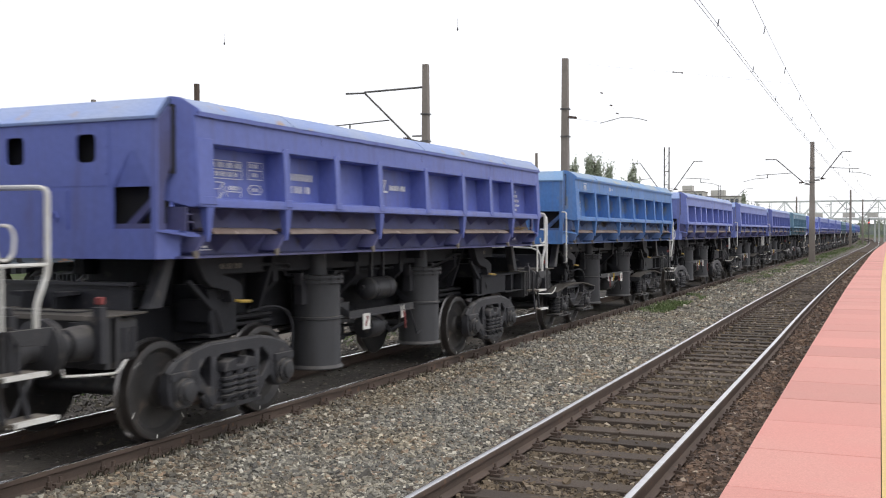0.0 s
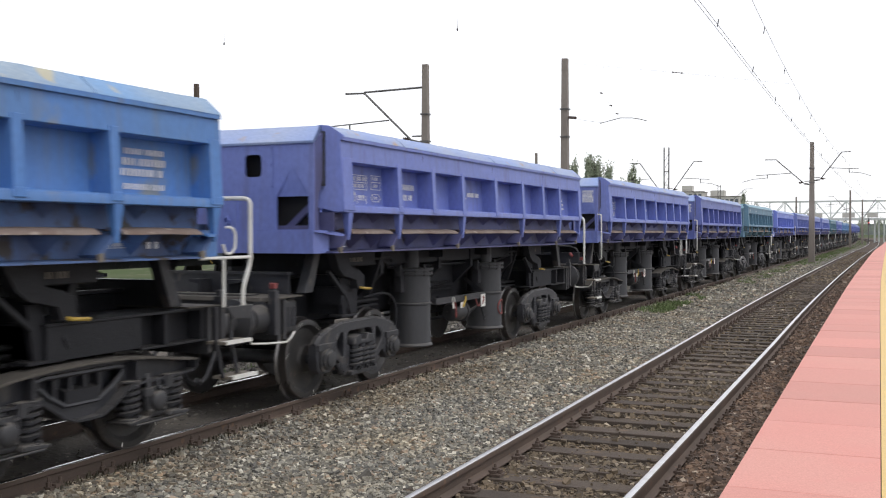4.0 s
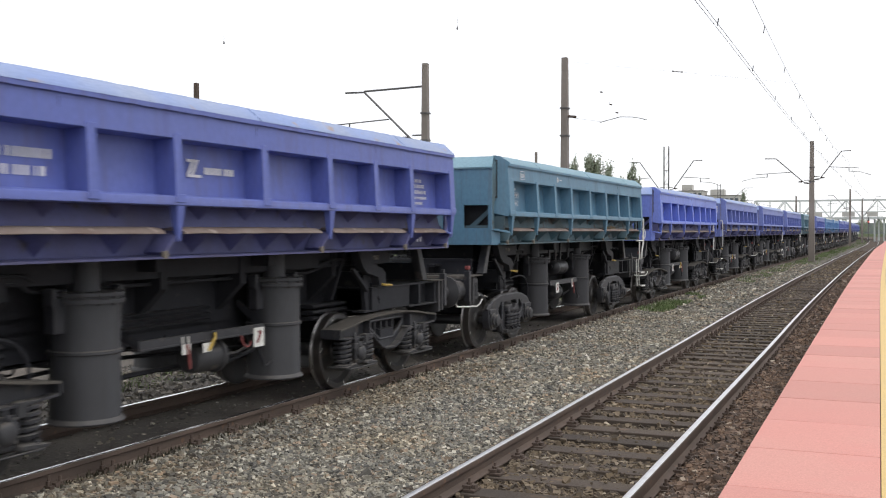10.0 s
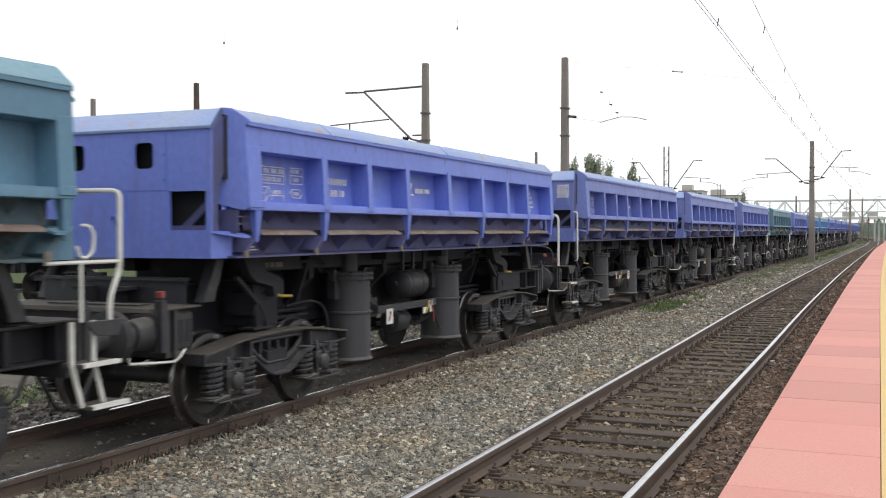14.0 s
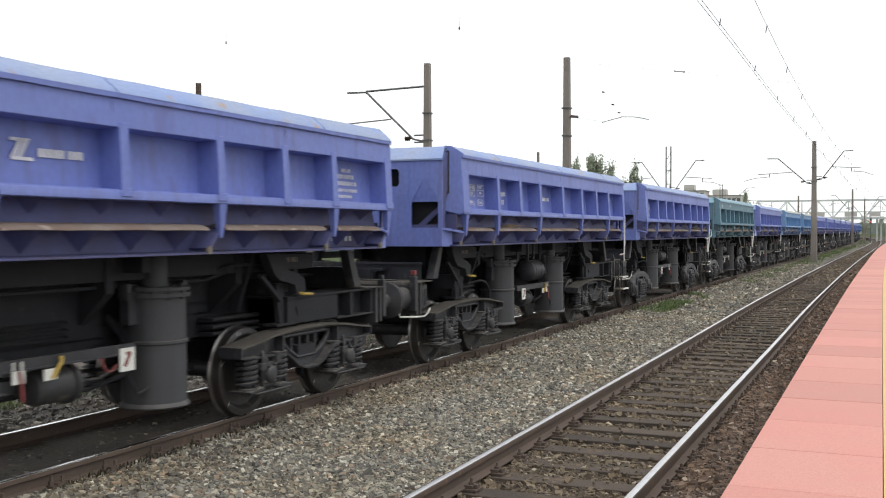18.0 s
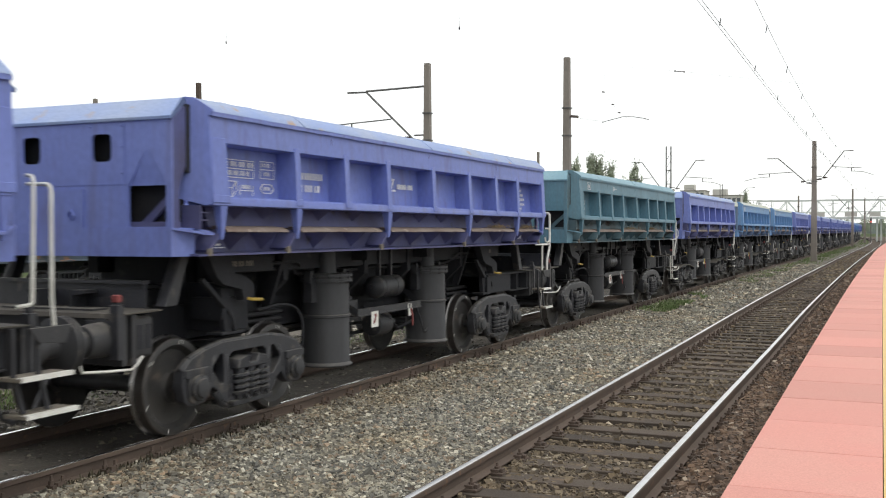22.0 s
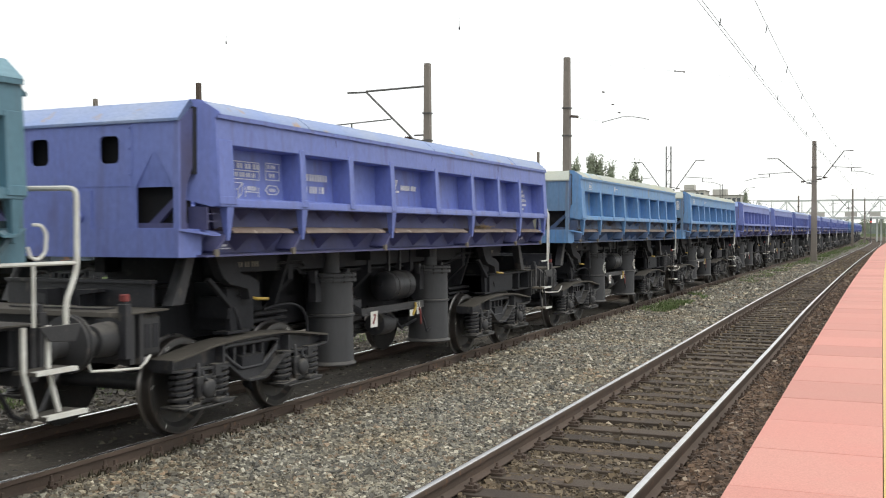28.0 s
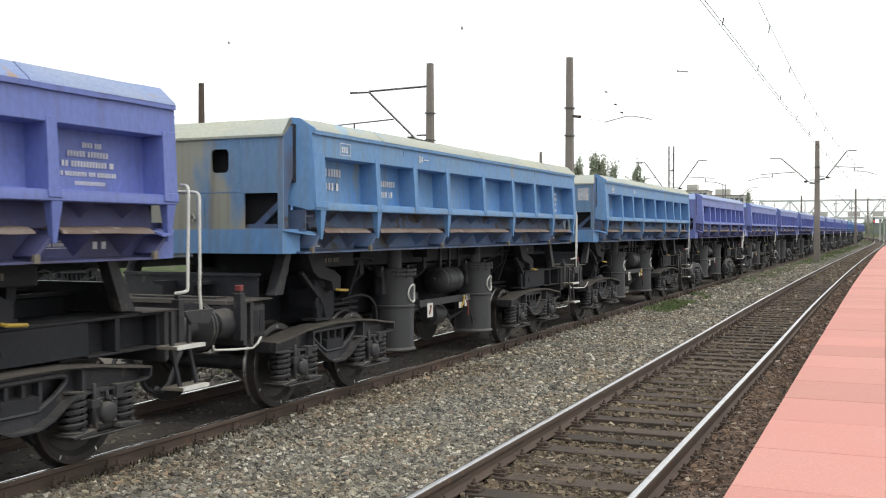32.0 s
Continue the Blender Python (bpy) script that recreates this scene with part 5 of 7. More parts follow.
            for nm, fn in ((() if end else (("draft_box", draft_box_geo),))) + (("buffer_pad", buffer_pad_geo), ("stay", stay_geo), ("cock_post", cock_post_geo)) + ((("apron", apron_geo),) if s["end"] == ("rear" if end else "front") else ()):
                part(nm, mesh_of("%s_%d" % (nm, sx), DUSTY if nm in ("draft_box", "apron") else iron, lambda: flipped(fn(), sx), 0.004), head)
            # Dark plates set proud of the draft box, painting the shade of two holes.
            for y in () if end else (-5.29, -5.18):
                part("recess", mesh_of("draft_shade_plate", soot, lambda: Geo().box(-0.004, 0.004, 0.0, 0.075, 0.92, 1.14)), head, pose(sx * 1.031, y, 0))
            part("buffer", mesh_of("buffer", DUSTY, buffer_geo), head, pose(sx * 0.875, 0, 1.03))
        part("chalk_spot", mesh_of("chalk_spot", WHITE, lambda: Geo().lathe([(0.0, 0.03), (0.006, 0.028)], (0.875 + 0.138, -5.66, 1.04), "x", 10)), head)
    part("floor", mesh_of("floor", SILL[p], lambda: Geo().box(-1.165, 1.165, -4.92, 4.92, 1.90, 2.1).box(-1.2, 1.2, -5.17, 5.07, 1.93, 2.05)), w)
    part("underframe", mesh_of("underframe", soot, underframe_geo), w, label="black underframe")
    for sx in (-1, 1):
        for y in (-1.68, 1.265):
            c = part("tipping_cylinder", mesh_of("tipping_cylinder", DARK_DRUM if k in (1, 5, 10) else DRUM, cylinder_geo), w, pose(sx * 0.80, y, 0, 0, 0, 0 if sx > 0 else 180), "dusty grey vertical tipping cylinder")
            for r in (0, 180):
                part("lug", mesh_of("cylinder_lug", iron, lug_geo, 0.006), c, pose(0, 0, 0, 0, 0, r))
            if sx > 0:
                tagged(part("flange_bolts", mesh_of("flange_bolts", DUSTY, bolt_ring_geo), c), "ring of small flange bolts", kind="stuff")
            if k == 2 and sx > 0 and y > 0:
                part("ring_mark", mesh_of("red_ring_mark", RED, ring_mark_geo), c, pose(0, 0, -0.42), "faded red painted ring")
            if s.get("rings") and sx > 0:
                part("ring_mark", mesh_of("ring_mark", WHITE, ring_mark_geo), c, label="white painted ring")
        for y in (-4.28, 2.85):
            br = part("stop_bracket", mesh_of("stop_bracket", soot, bracket_geo), w, pose(0, y, 0) if sx > 0 else TURN @ pose(0, y, 0))
            part("handle", mesh_of("yellow_handle", YELLOW, lambda: Geo().tube([(1.09, 0.52, 1.285), (1.13, 0.54, 1.275), (1.13, 0.74, 1.262)], 0.017, 6)), br, label="yellow handle")
    for i, (a, b) in enumerate({0: [(3.75, 4.6)], 9: [(3.75, 4.6), (2.4, 3.2)], 10: [(-1.0, 0.6), (1.6, 2.6)], 5: [(1.6, 2.6)], 8: [(-3.1, -2.0)], 11: [(1.7, 2.4)]}.get(k, [])):
        tagged(part("straw", mesh_of("straw_%d" % (a * 100), STRAW, straw_geo(a, b)), w), "dry stalks caught on the floor lip", kind="stuff")
    for side in (0, 1):
        t = TURN if side else Matrix.Identity(4)
        if side or not late:
            part("air_tank", mesh_of("air_tank_" + s["bogie"], iron, tank_geo(0.10, 0.62, 0.20) if s["bogie"] == "B" else tank_geo(-0.08, 0.62, 0.15)), w, t)
        pipes = part("pipework", mesh_of("pipework", soot, pipes_geo), w, t)
        for name, fn, places in (("hanger", pipe_hanger_geo, (-2.75, 2.75)), ("junction_box", junction_geo, (-4.05, 3.30)), ("cross_beam", cross_beam_geo, (-0.95, 0.9))):
            for y in places:
                part(name, mesh_of("pipe_" + name, soot, fn), pipes, pose(0, y, 0))
        gear = part("brake_gear", mesh_of("brake_gear_%d" % late, iron, brake_gear_geo(-1.25, 0.74 if late else 0.62)), w, t)
        for name, line, r in BRAKE_PIPES:
            part(name, mesh_of(name, soot, lambda: Geo().tube(flowing(line), r, 6)), gear)
        if late:
            part("brake_cylinder", mesh_of("late_brake_cylinder", DUSTY, late_brake_cylinder_geo), gear)
        else:
            part("brake_cylinder", mesh_of("brake_cylinder", iron, brake_cylinder_geo), gear, pose(0, -0.25, -0.03))
            part("brake_valve", mesh_of("brake_valve", iron, brake_valve_geo), gear, pose(0, -0.35, 0))
        if side:
            continue
        # change-over levers with their white plates
        at = 0.62 if late else -0.94 if s["bogie"] == "B" else -0.82
        part("label_plate", mesh_of("label_plate", WHITE, lambda: Geo().box(1.032, 1.04, -0.095, 0.095, 0.73, 0.935), 0.002), gear, pose(0, at, 0.02 if late else 0), label="white plate with a red mark")
        part("red_mark", mesh_of("red_mark", RED, red_mark_geo), gear, pose(0, at, 0.02 if late else 0))
        at = -0.6 if late else 0.42 if s["bogie"] == "B" else 0.25
        part("lever_plate", mesh_of("lever_plate", WHITE, lambda: Geo().box(1.032, 1.04, -0.06, 0.06, 0.80, 0.90).box(1.02, 1.032, -0.05, -0.035, 0.88, 0.97).box(1.02, 1.032, 0.035, 0.05, 0.88, 0.97)), gear, pose(0, at, 0), label="small white plate")
        part("change_lever", mesh_of("change_lever", RED, lambda: Geo().tube([(1.045, 0.0, 0.90), (1.062, 0.005, 0.82), (1.062, 0.02, 0.66)], 0.014, 6)), gear, pose(0, at, 0), label="red lever")
        if late or s["bogie"] == "B":
            at = -0.25 if late else 0.22
            part("valve_plate", mesh_of("valve_plate", WHITE, lambda: Geo().box(1.032, 1.04, -0.09, 0.04, 0.79, 0.88)), gear, pose(0, at, 0))
            part("valve_handle", mesh_of("valve_handle", YELLOW, lambda: Geo().tube([(1.045, -0.01, 0.80), (1.06, 0.03, 0.88), (1.05, 0.08, 0.92), (1.04, 0.09, 0.97)], 0.017, 6)), gear, pose(0, at, 0), label="yellow valve handle")
        if late:
            part("red_hook", mesh_of("red_hook", RED, lambda: Geo().tube(flowing([(1.03, 0.30, 0.90), (1.05, 0.33, 0.80), (1.05, 0.41, 0.775), (1.03, 0.48, 0.82)]), 0.010, 6)), gear, label="thin red pull wire")
            plate = part("sill_plate", mesh_of("sill_plate", soot, sill_plate_geo), w)
            for z in (1.02, 1.085, 1.15):
                part("rib", mesh_of("sill_rib", soot, sill_rib_geo), plate, pose(0, 0, z))
    if k in (9, 11):
        part("data_plate", mesh_of("data_plate", GALV, lambda: Geo().box(0.461, 0.468, 2.30, 2.50, 1.25, 1.37)), w, label="small dull metal data plate")
    kind = s["bogie"]
    for yb in BOGIES:
        part("bolster", mesh_of("bolster", soot, bolster_geo), w, pose(0, yb, 0))
        base = AXLE
        for side in (0, 1):
            t = pose(0, yb, 0, 0, 0, 180 * side)
            if kind == "A":
                fr = part("bogie_frame", mesh_of("cast_frame", iron, cast_frame_geo, 0.006), w, t, "cast bogie side frame with a nest of coil springs")
                for y in (-base, base):
                    part("axle_box", mesh_of("cast_axle_box", DUSTY, cast_box_geo), fr, pose(0, y, 0.475))
                for x, y in ((1.09, -0.185), (1.09, 0.0), (1.09, 0.185), (0.90, -0.12), (0.90, 0.12)):
                    part("spring", mesh_of("nest_spring", iron, coil_geo(0.31, 0.084, 0.021, 4.6)), fr, pose(x, y, 0.27))
                part("wedge", mesh_of("wedge", iron, lambda: Geo().prism([(-0.27, 0.58), (0.27, 0.58), (0.24, 0.68), (0.10, 0.71), (0.06, 0.63), (-0.06, 0.63), (-0.10, 0.71), (-0.24, 0.68)], 0.95, 1.14, "x"), 0.01), fr)
            else:
                fr = part("bogie_frame", mesh_of("welded_frame", iron, welded_frame_geo), w, t, "bogie side frame with coil springs beside the axle boxes")
                part("top_flange", mesh_of("frame_flange", DECK, frame_flange_geo), fr, label="dust-covered top plate")
                for y in (-base, base):
                    part("axle_box", mesh_of("spring_axle_box", DUSTY, spring_box_geo, 0.006), fr, pose(0, y, 0.46))
                    for o in (-0.285, 0.285):
                        part("spring", mesh_of("axle_spring", iron, coil_geo(0.33, 0.098, 0.021, 5.2)), fr, pose(1.03, y + o, 0.325))
        for y in (-base, base):
            ax = part("wheelset", mesh_of("axle", iron, axle_geo), w, pose(0, yb + y, 0.47))
            WHEELSETS.append((k, ax, yb + y))
            for r in (0, 180):
                t = pose(0, 0, 0, 0, 0, r)
                part("wheel", mesh_of("wheel", WHEEL, wheel_geo), ax, t)
                part("tyre", mesh_of("tyre", TREAD, tyre_geo), ax, t, "bright worn wheel rim")
                part("flange", mesh_of("flange", RIM, flange_geo), ax, t)
            part("wheel_mark", mesh_of("wheel_mark", WHITE, mark_geo), ax, label="white chalk marks on the wheel")
    for y in (-3.62, 3.35):
        part("side_bracket", mesh_of("girder_plate", soot, lambda: Geo().box(0.93, 0.98, -0.5, 0.5, 1.55, 1.72), 0.004), w, pose(0, y, 0))
    part("lettering", mesh_of("letters_girder", PALE_DUST, bars_geo([(-3.98, 1.60, 0.055, (0.05, 0.14, 0.10, 0.14)), (3.02, 1.60, 0.055, (0.05, 0.14, 0.10, 0.14))], 0.9805)), w)
    for y in (-2.62, 0.0, 2.55):
        part("weld_seam", mesh_of("side_seam", SILL[p], lambda: Geo().box(1.432, 1.4395, -0.004, 0.004, 2.80, 2.99)), w, pose(0, y, 0))
    # lettering on the side that faces the platform
    if s.get("first"):
        f = s["first"]
        part("lettering", mesh_of("letters_" + f, LETTER, bars_geo(letters_first(f), 1.252)), w, label="faded white lettering")
        if f == "table":
            part("lettering", mesh_of("letters_icons", LETTER, icons_geo), w, label="faded white outlined signs")
        shift = 0.93 if f == "other" else 0.0
        part("lettering", mesh_of("letters_number", LETTER, bars_geo([(-3.10, 2.53, 0.075, (0.11, 0.03, 0.40)), (-3.02, 2.395, 0.075, (0.10, 0.17, 0.02, 0.05))], 1.252)), w, pose(0, shift, 0))
        if "violet" in p:
            part("company_mark", mesh_of("company_mark", LETTER, logo_geo), w, pose(0.016, 0, 0), "white zigzag device with a bar of lettering")
            part("lettering", mesh_of("letters_address", LETTER, bars_geo(letters_address(3.79), 1.252)), w)
        else:
            part("lettering", mesh_of("letters_band", LETTER, bars_geo(outline_bars(-4.26, -4.02, 2.83, 2.97) + [(-4.22, 2.86, 0.07, (0.15,)), (-2.02, 2.91, 0.012, (0.16,))], 1.444)), w)
            part("lettering", text_mesh("84", 0.135, LETTER), w, pose(1.4455, -2.18, 2.87, 90, 0, 90))
            part("lettering", mesh_of("letters_rear", LETTER, bars_geo([(3.87, 2.64, 0.05, (0.24, 0.26)), (3.85, 2.545, 0.062, (0.18, 0.36)), (3.83, 2.455, 0.062, (0.44, 0.08)), (3.86, 2.34, 0.05, (0.34, 0.18))], 1.252)), w)
            part("lettering", mesh_of("letters_mid", LETTER, bars_geo([(0.36, 2.60, 0.045, (0.12, 0.16)), (0.36, 2.53, 0.045, (0.24,)), (0.36, 2.46, 0.045, (0.16,))], 1.252)), w)
        part("lettering", mesh_of("letters_sill", LETTER, bars_geo(outline_bars(3.62, 4.04, 1.84, 1.90, 0.006) + [(3.66, 1.855, 0.03, (0.1, 0.12, 0.08)), (4.2, 1.83, 0.06, (0.05,)), (4.30, 1.83, 0.06, (0.05,)), (-4.62, 1.80, 0.012, (0.3,)), (-4.58, 1.825, 0.02, (0.2,))], 1.2105)), w)
    if s.get("board"):
        part("notice_board", mesh_of("notice", LETTER, notice_geo), w, label="white stencilled table")
        part("warning_sign", mesh_of("warning_sign", YELLOW, lambda: Geo().prism([(-0.02, 2.70), (0.15, 2.70), (0.065, 2.83)], -5.207, -5.2005)), w, label="yellow triangular electrical warning sign")
    if s.get("rear_posts"):
        for i, (y0, y1, z1) in enumerate(((5.12, 5.10, 1.93), (4.845, 4.90, 1.73))):
            part("handrail", mesh_of("rear_post_%d" % i, WHITE, lambda: Geo().tube([(1.21, y0, 1.24), (1.21, y1, z1)], 0.017, 8)), w, label="short white handrail post")
        part("tread", mesh_of("rear_tread", WHITE, lambda: Geo().box(1.12, 1.32, 5.53, 5.76, 0.56, 0.59), 0.004), w, label="white-edged footboard")
        part("tread", mesh_of("rear_tread_back", iron, lambda: Geo().box(1.06, 1.318, 5.08, 5.526, 0.555, 0.582), 0.004), w)
        part("step", mesh_of("rear_step", iron, lambda: Geo().box(1.19, 1.22, 5.50, 5.54, 0.58, 1.24).box(1.19, 1.22, 5.70, 5.74, 0.58, 1.24).box(0.9, 1.24, 4.8, 5.5, 1.25, 1.275)), w)
    if s.get("front_hoop"):
        part("handrail", mesh_of("handrail_front_hoop", WHITE, rail_hoop_geo("hoop")), w, label="white tubular handrail")
        part("guard_rail", mesh_of("guard_white", WHITE, guard_geo), w, label="white bent guard rail")
        part("drop_plate", mesh_of("drop_front", DUSTY, lambda: Geo().box(1.35, 1.372, -5.33, -5.25, 1.38, 1.76)), w)
    if s["end"]:
        m = Matrix.Identity(4)
        if s["end"] == "rear":
            # the rear end carries its steps on the platform's side too
            m = Matrix.Diagonal((1, -1, 1, 1))

        def placed(g):
            g.v = [(x, y * m[1][1], z) for x, y, z in g.v]
            return g

        tag = s["end"] + s["rail"]
        part("handrail", mesh_of("handrail_" + tag, WHITE, lambda: placed(rail_hoop_geo(s["rail"])())), w, label="white tubular handrail")
        st = part("step", mesh_of("step_" + tag, WHITE if "teal" in p else iron, lambda: placed(step_geo(s["rail"] != "hoop")())), w)
        for i in (0, 1):
            tread = part("tread", mesh_of("tread_%d_%s" % (i, tag), DECK if "teal" in p else PALE_DUST, lambda: placed(tread_geo(i, s["rail"])), 0.004), st, label="dusty footboard with a white edge")
            part("edge", mesh_of("edge_%d_%s" % (i, tag), WHITE, lambda: placed(tread_edge_geo(i, s["rail"]))), tread, label="white painted edge")
        if s["rail"] == "hoop":
            part("guard_rail", mesh_of("guard_" + s["end"], DUSTY, lambda: placed(dark_hoop_geo())), w)
            part("lever_knob", mesh_of("knob_" + s["end"], RED, lambda: placed(Geo().tube([(0.70, -5.33, 1.50), (0.76, -5.36, 1.44)], 0.032, 8))), w, label="small red lever knob")
            part("drop_plate", mesh_of("drop_" + s["end"], DUSTY, lambda: placed(Geo().box(1.35, 1.372, -5.33, -5.25, 1.38, 1.76))), w)
    # bodies sit a little higher on some springs
    lift = {5: 0.018, 6: -0.02, 7: 0.028, 8: 0.02, 9: 0.01}.get(k, 0.0)
    for ob in w.children:
        if lift and ob.name.startswith(("side_wall", "floor", "end_wall", "lettering", "company_mark", "notice_board", "warning_sign", "weld_seam", "straw")):
            ob.matrix_basis = pose(0, 0, lift) @ ob.matrix_basis
    for ob in w.children:
        if ob.name.startswith(("lettering", "company_mark", "notice_board")):
            tagged(ob, "small faded white stencilled marks", kind="stuff")
    return w


def sum_geo(parts):
    g = Geo()
    for q in parts:
        g.add(q.v, q.f)
    return g


def far_side_geo():
    g = side_wall_geo()
    for i, y in enumerate(RIBS):
        r = rib_geo(0.17 if i in (0, 8) else 0.115)()
        g.add([(x, yy + y, z) for x, yy, z in r.v], r.f)
    for y in TEETH:
        r = tooth_geo()
        g.add([(x, yy + y, z) for x, yy, z in r.v], r.f)
    for y in (-4.85, 4.945):
        r = end_plate_geo()
        g.add([(x, yy + y, z) for x, yy, z in r.v], r.f)
    return g


def far_bogie_geo():
    g = cast_frame_geo()
    for y in (-AXLE, AXLE):
        c = cast_box_geo()
        g.add([(x, yy + y, z + 0.475) for x, yy, z in c.v], c.f)
    return g


def far_wagon(k, p, kind):
    """A wagon of the train's rear part, which never comes close: fewer, joined parts."""
    w = new("tipper_wagon")
    tagged(w, "%s side-tipping ballast wagon with ribbed sides and black bogies" % COLOUR_WORDS[p], "freight wagon", "wagons of the ballast train")
    WAGONS[k] = w
    paint, worn, sill = PAINT[p], WORN_SKYLIT[p], SILL[p]
    part("side_wall", mesh_of("far_side_wall", paint, far_side_geo), w)
    part("top_strip", mesh_of("far_top_strip", worn, lambda: sum_geo([top_strip_geo(i)() for i in range(6)] + [rim_geo()])), w)
    part("floor_edge", mesh_of("floor_edge", sill, floor_edge_geo), w)
    part("floor_lip", mesh_of("far_floor_lip", LIP, lambda: sum_geo([lip_geo(a + 0.08, b - 0.19)() for a, b in zip(TEETH, TEETH[1:])])), w)
    part("side_wall", mesh_of("side_wall", paint, side_wall_geo, 0.006), w, TURN)
    for t in (Matrix.Identity(4), TURN):
        part("end_wall", mesh_of("far_end_wall", paint, end_wall_geo([0.49], False)), w, t)
        part("end_strip", mesh_of("end_strip", worn, end_strip_geo), w, t)
        part("end_sill", mesh_of("end_sill", paint, end_sill_geo), w, t)
        part("headstock", mesh_of("headstock", DUSTY, headstock_geo, 0.004), w, pose(0, -0.08, 0) @ t)
        for x in (-0.875, 0.875):
            part("buffer", mesh_of("buffer", DUSTY, buffer_geo), w, pose(0, -0.08, 0) @ t @ pose(x, 0, 1.03))
        for x in (0, -2.556):
            part("cheek", mesh_of("end_cheek", paint, cheek_geo), w, t @ pose(x, 0, 0))
    part("underframe", mesh_of("underframe", SOOT, underframe_geo), w)
    for y in (-1.68, 1.265):
        part("tipping_cylinder", mesh_of("tipping_cylinder", DRUM, cylinder_geo), w, pose(0.80, y, 0))
    for yb in BOGIES:
        part("bogie_frame", mesh_of("far_bogie", IRON, far_bogie_geo) if kind == "A" else mesh_of("welded_frame", IRON, welded_frame_geo), w, pose(0, yb, 0))
        if kind == "B":
            part("top_flange", mesh_of("frame_flange", DECK, frame_flange_geo), w, pose(0, yb, 0))
        for y in (-AXLE, AXLE):
            ax = part("wheelset", mesh_of("axle", IRON, axle_geo), w, pose(0, yb + y, 0.47))
            part("wheel", mesh_of("wheel", WHEEL, wheel_geo), ax)
            part("tyre", mesh_of("tyre", TREAD, tyre_geo), ax)
    part("handrail", mesh_of("handrail_far", WHITE, lambda: mirrored(rail_hoop_geo("bars")())), w)


def flipped(g, s):
    g.v = [(x * s, y, z) for x, y, z in g.v]
    return g


def mirrored(g):
    g.v = [(x, -y, z) for x, y, z in g.v]
    return g


LAST = 37
for k in range(-1, 16):
    wagon(k, SPECS[k])
for k in range(16, LAST + 1):
    far_wagon(k, {22: "blue", 23: "blue", 29: "teal", 33: "blue"}.get(k, "violet"), "AB"[k % 2])


# ---- ground and tracks ----
def raw_mesh(name, verts, faces, mat, smooth=False):
    me = bpy.data.meshes.new(name)
    me.from_pydata(verts, [], faces)
    me.materials.append(mat)
    if smooth:
        me.shade_smooth()
    return me


def steps(y0, y1):
    """Places along the track, close together near the platform's end and wide apart far off."""
    out, y = [], y0
    while y < y1:
        out.append(y)
        y += 0.12 if 4 < y < 24 else 0.3 if 0 < y < 50 else 1.5 if y < 150 else 4.0
    return out + [y1]


def bed(name, left, right, z_of, cols, mat, y0, y1, label, category):
    ys = steps(y0, y1)
    verts, faces = [], []
    for y in ys:
        a, b = left(y), right(y)
        for i in range(cols + 1):
            x = a + (b - a) * i / cols
            verts.append((x, y, z_of(x, y)))
    for j in range(len(ys) - 1):
        for i in range(cols):
            o = j * (cols + 1) + i
            faces.append((o, o + 1, o + cols + 2, o + cols + 1))
    return setting(name, raw_mesh(name, verts, faces, mat, True), label, category)


def bumps(x, y):
    return 0.018 * noise.noise((x * 3.1, y * 3.1, 0.3)) + 0.012 * noise.noise((x * 9, y * 9, 1.7)) + 0.03 * noise.noise((x * 0.7, y * 0.5, 4.0))


ground = Geo()
gx = [-900, -300, -120, -60, -30, -18, -14, -10.2, 9, 40, 300, 900]
gy = [-400, -100, -20, 0, 20, 40, 80, 150, 300, 600, 1500, 3000]
ground.v = [(x, y, -0.42 if -18 < x < 9 else -0.42) for y in gy for x in gx]
ground.f = [(j * 12 + i, j * 12 + i + 1, j * 12 + i + 13, j * 12 + i + 12) for j in range(11) for i in range(11)]
setting("ground", raw_mesh("ground", ground.v, ground.f, FAR_GROUND), "dry grassy railway land reaching the horizon", "ground")
def mid_z(x, y):
    """The gravel between the tracks heaps up a little against the train's rail."""
    return -0.188 + 0.045 * max(0.0, 1.0 - (x - TRAIN_X(y) - 0.82) / 0.5) + bumps(x, y) * (0.5 if x < TRAIN_X(y) + 1.1 else 1.0)


def train_z(x, y):
    """The bed under the train, falling off towards the siding behind it."""
    return -0.155 - 0.26 * max(0.0, TRAIN_X(y) - 1.3 - x) + 0.5 * bumps(x, y)


def near_bed_z(x, y):
    """Between the rails the stones lie nearly flush with the sleepers; outside the right-hand rail they bury them."""
    u = x - NEAR_X(y)
    return -0.212 + 0.75 * bumps(x, y) + 0.057 * min(1.0, max(0.0, (u - 0.80) / 0.08))


bed("ballast_middle", lambda y: TRAIN_X(y) + 0.80, lambda y: NEAR_X(y) - 1.05, mid_z, 24, SOIL, -150, 400, "grey gravel between the two tracks", "gravel bed")
bed("track_bed_near", lambda y: NEAR_X(y) - 1.06, lambda y: max(EDGE_X(y), NEAR_X(y) + 1.2) + 0.03, near_bed_z, 20, BED, -150, 400, "brown oily ballast of the empty track", "track bed")
bed("track_bed_train", lambda y: TRAIN_X(y) - 1.9, lambda y: TRAIN_X(y) + 0.82, train_z, 20, UNDER, -150, 460, "dark oily ballast under the train", "track bed")
bed("ballast_back", lambda y: BACK_X(y) - 2.2, lambda y: TRAIN_X(y) - 1.45, lambda x, y: -0.26 + bumps(x, y), 18, UNDER, -60, 300, "grey gravel of the siding behind the train", "gravel bed")

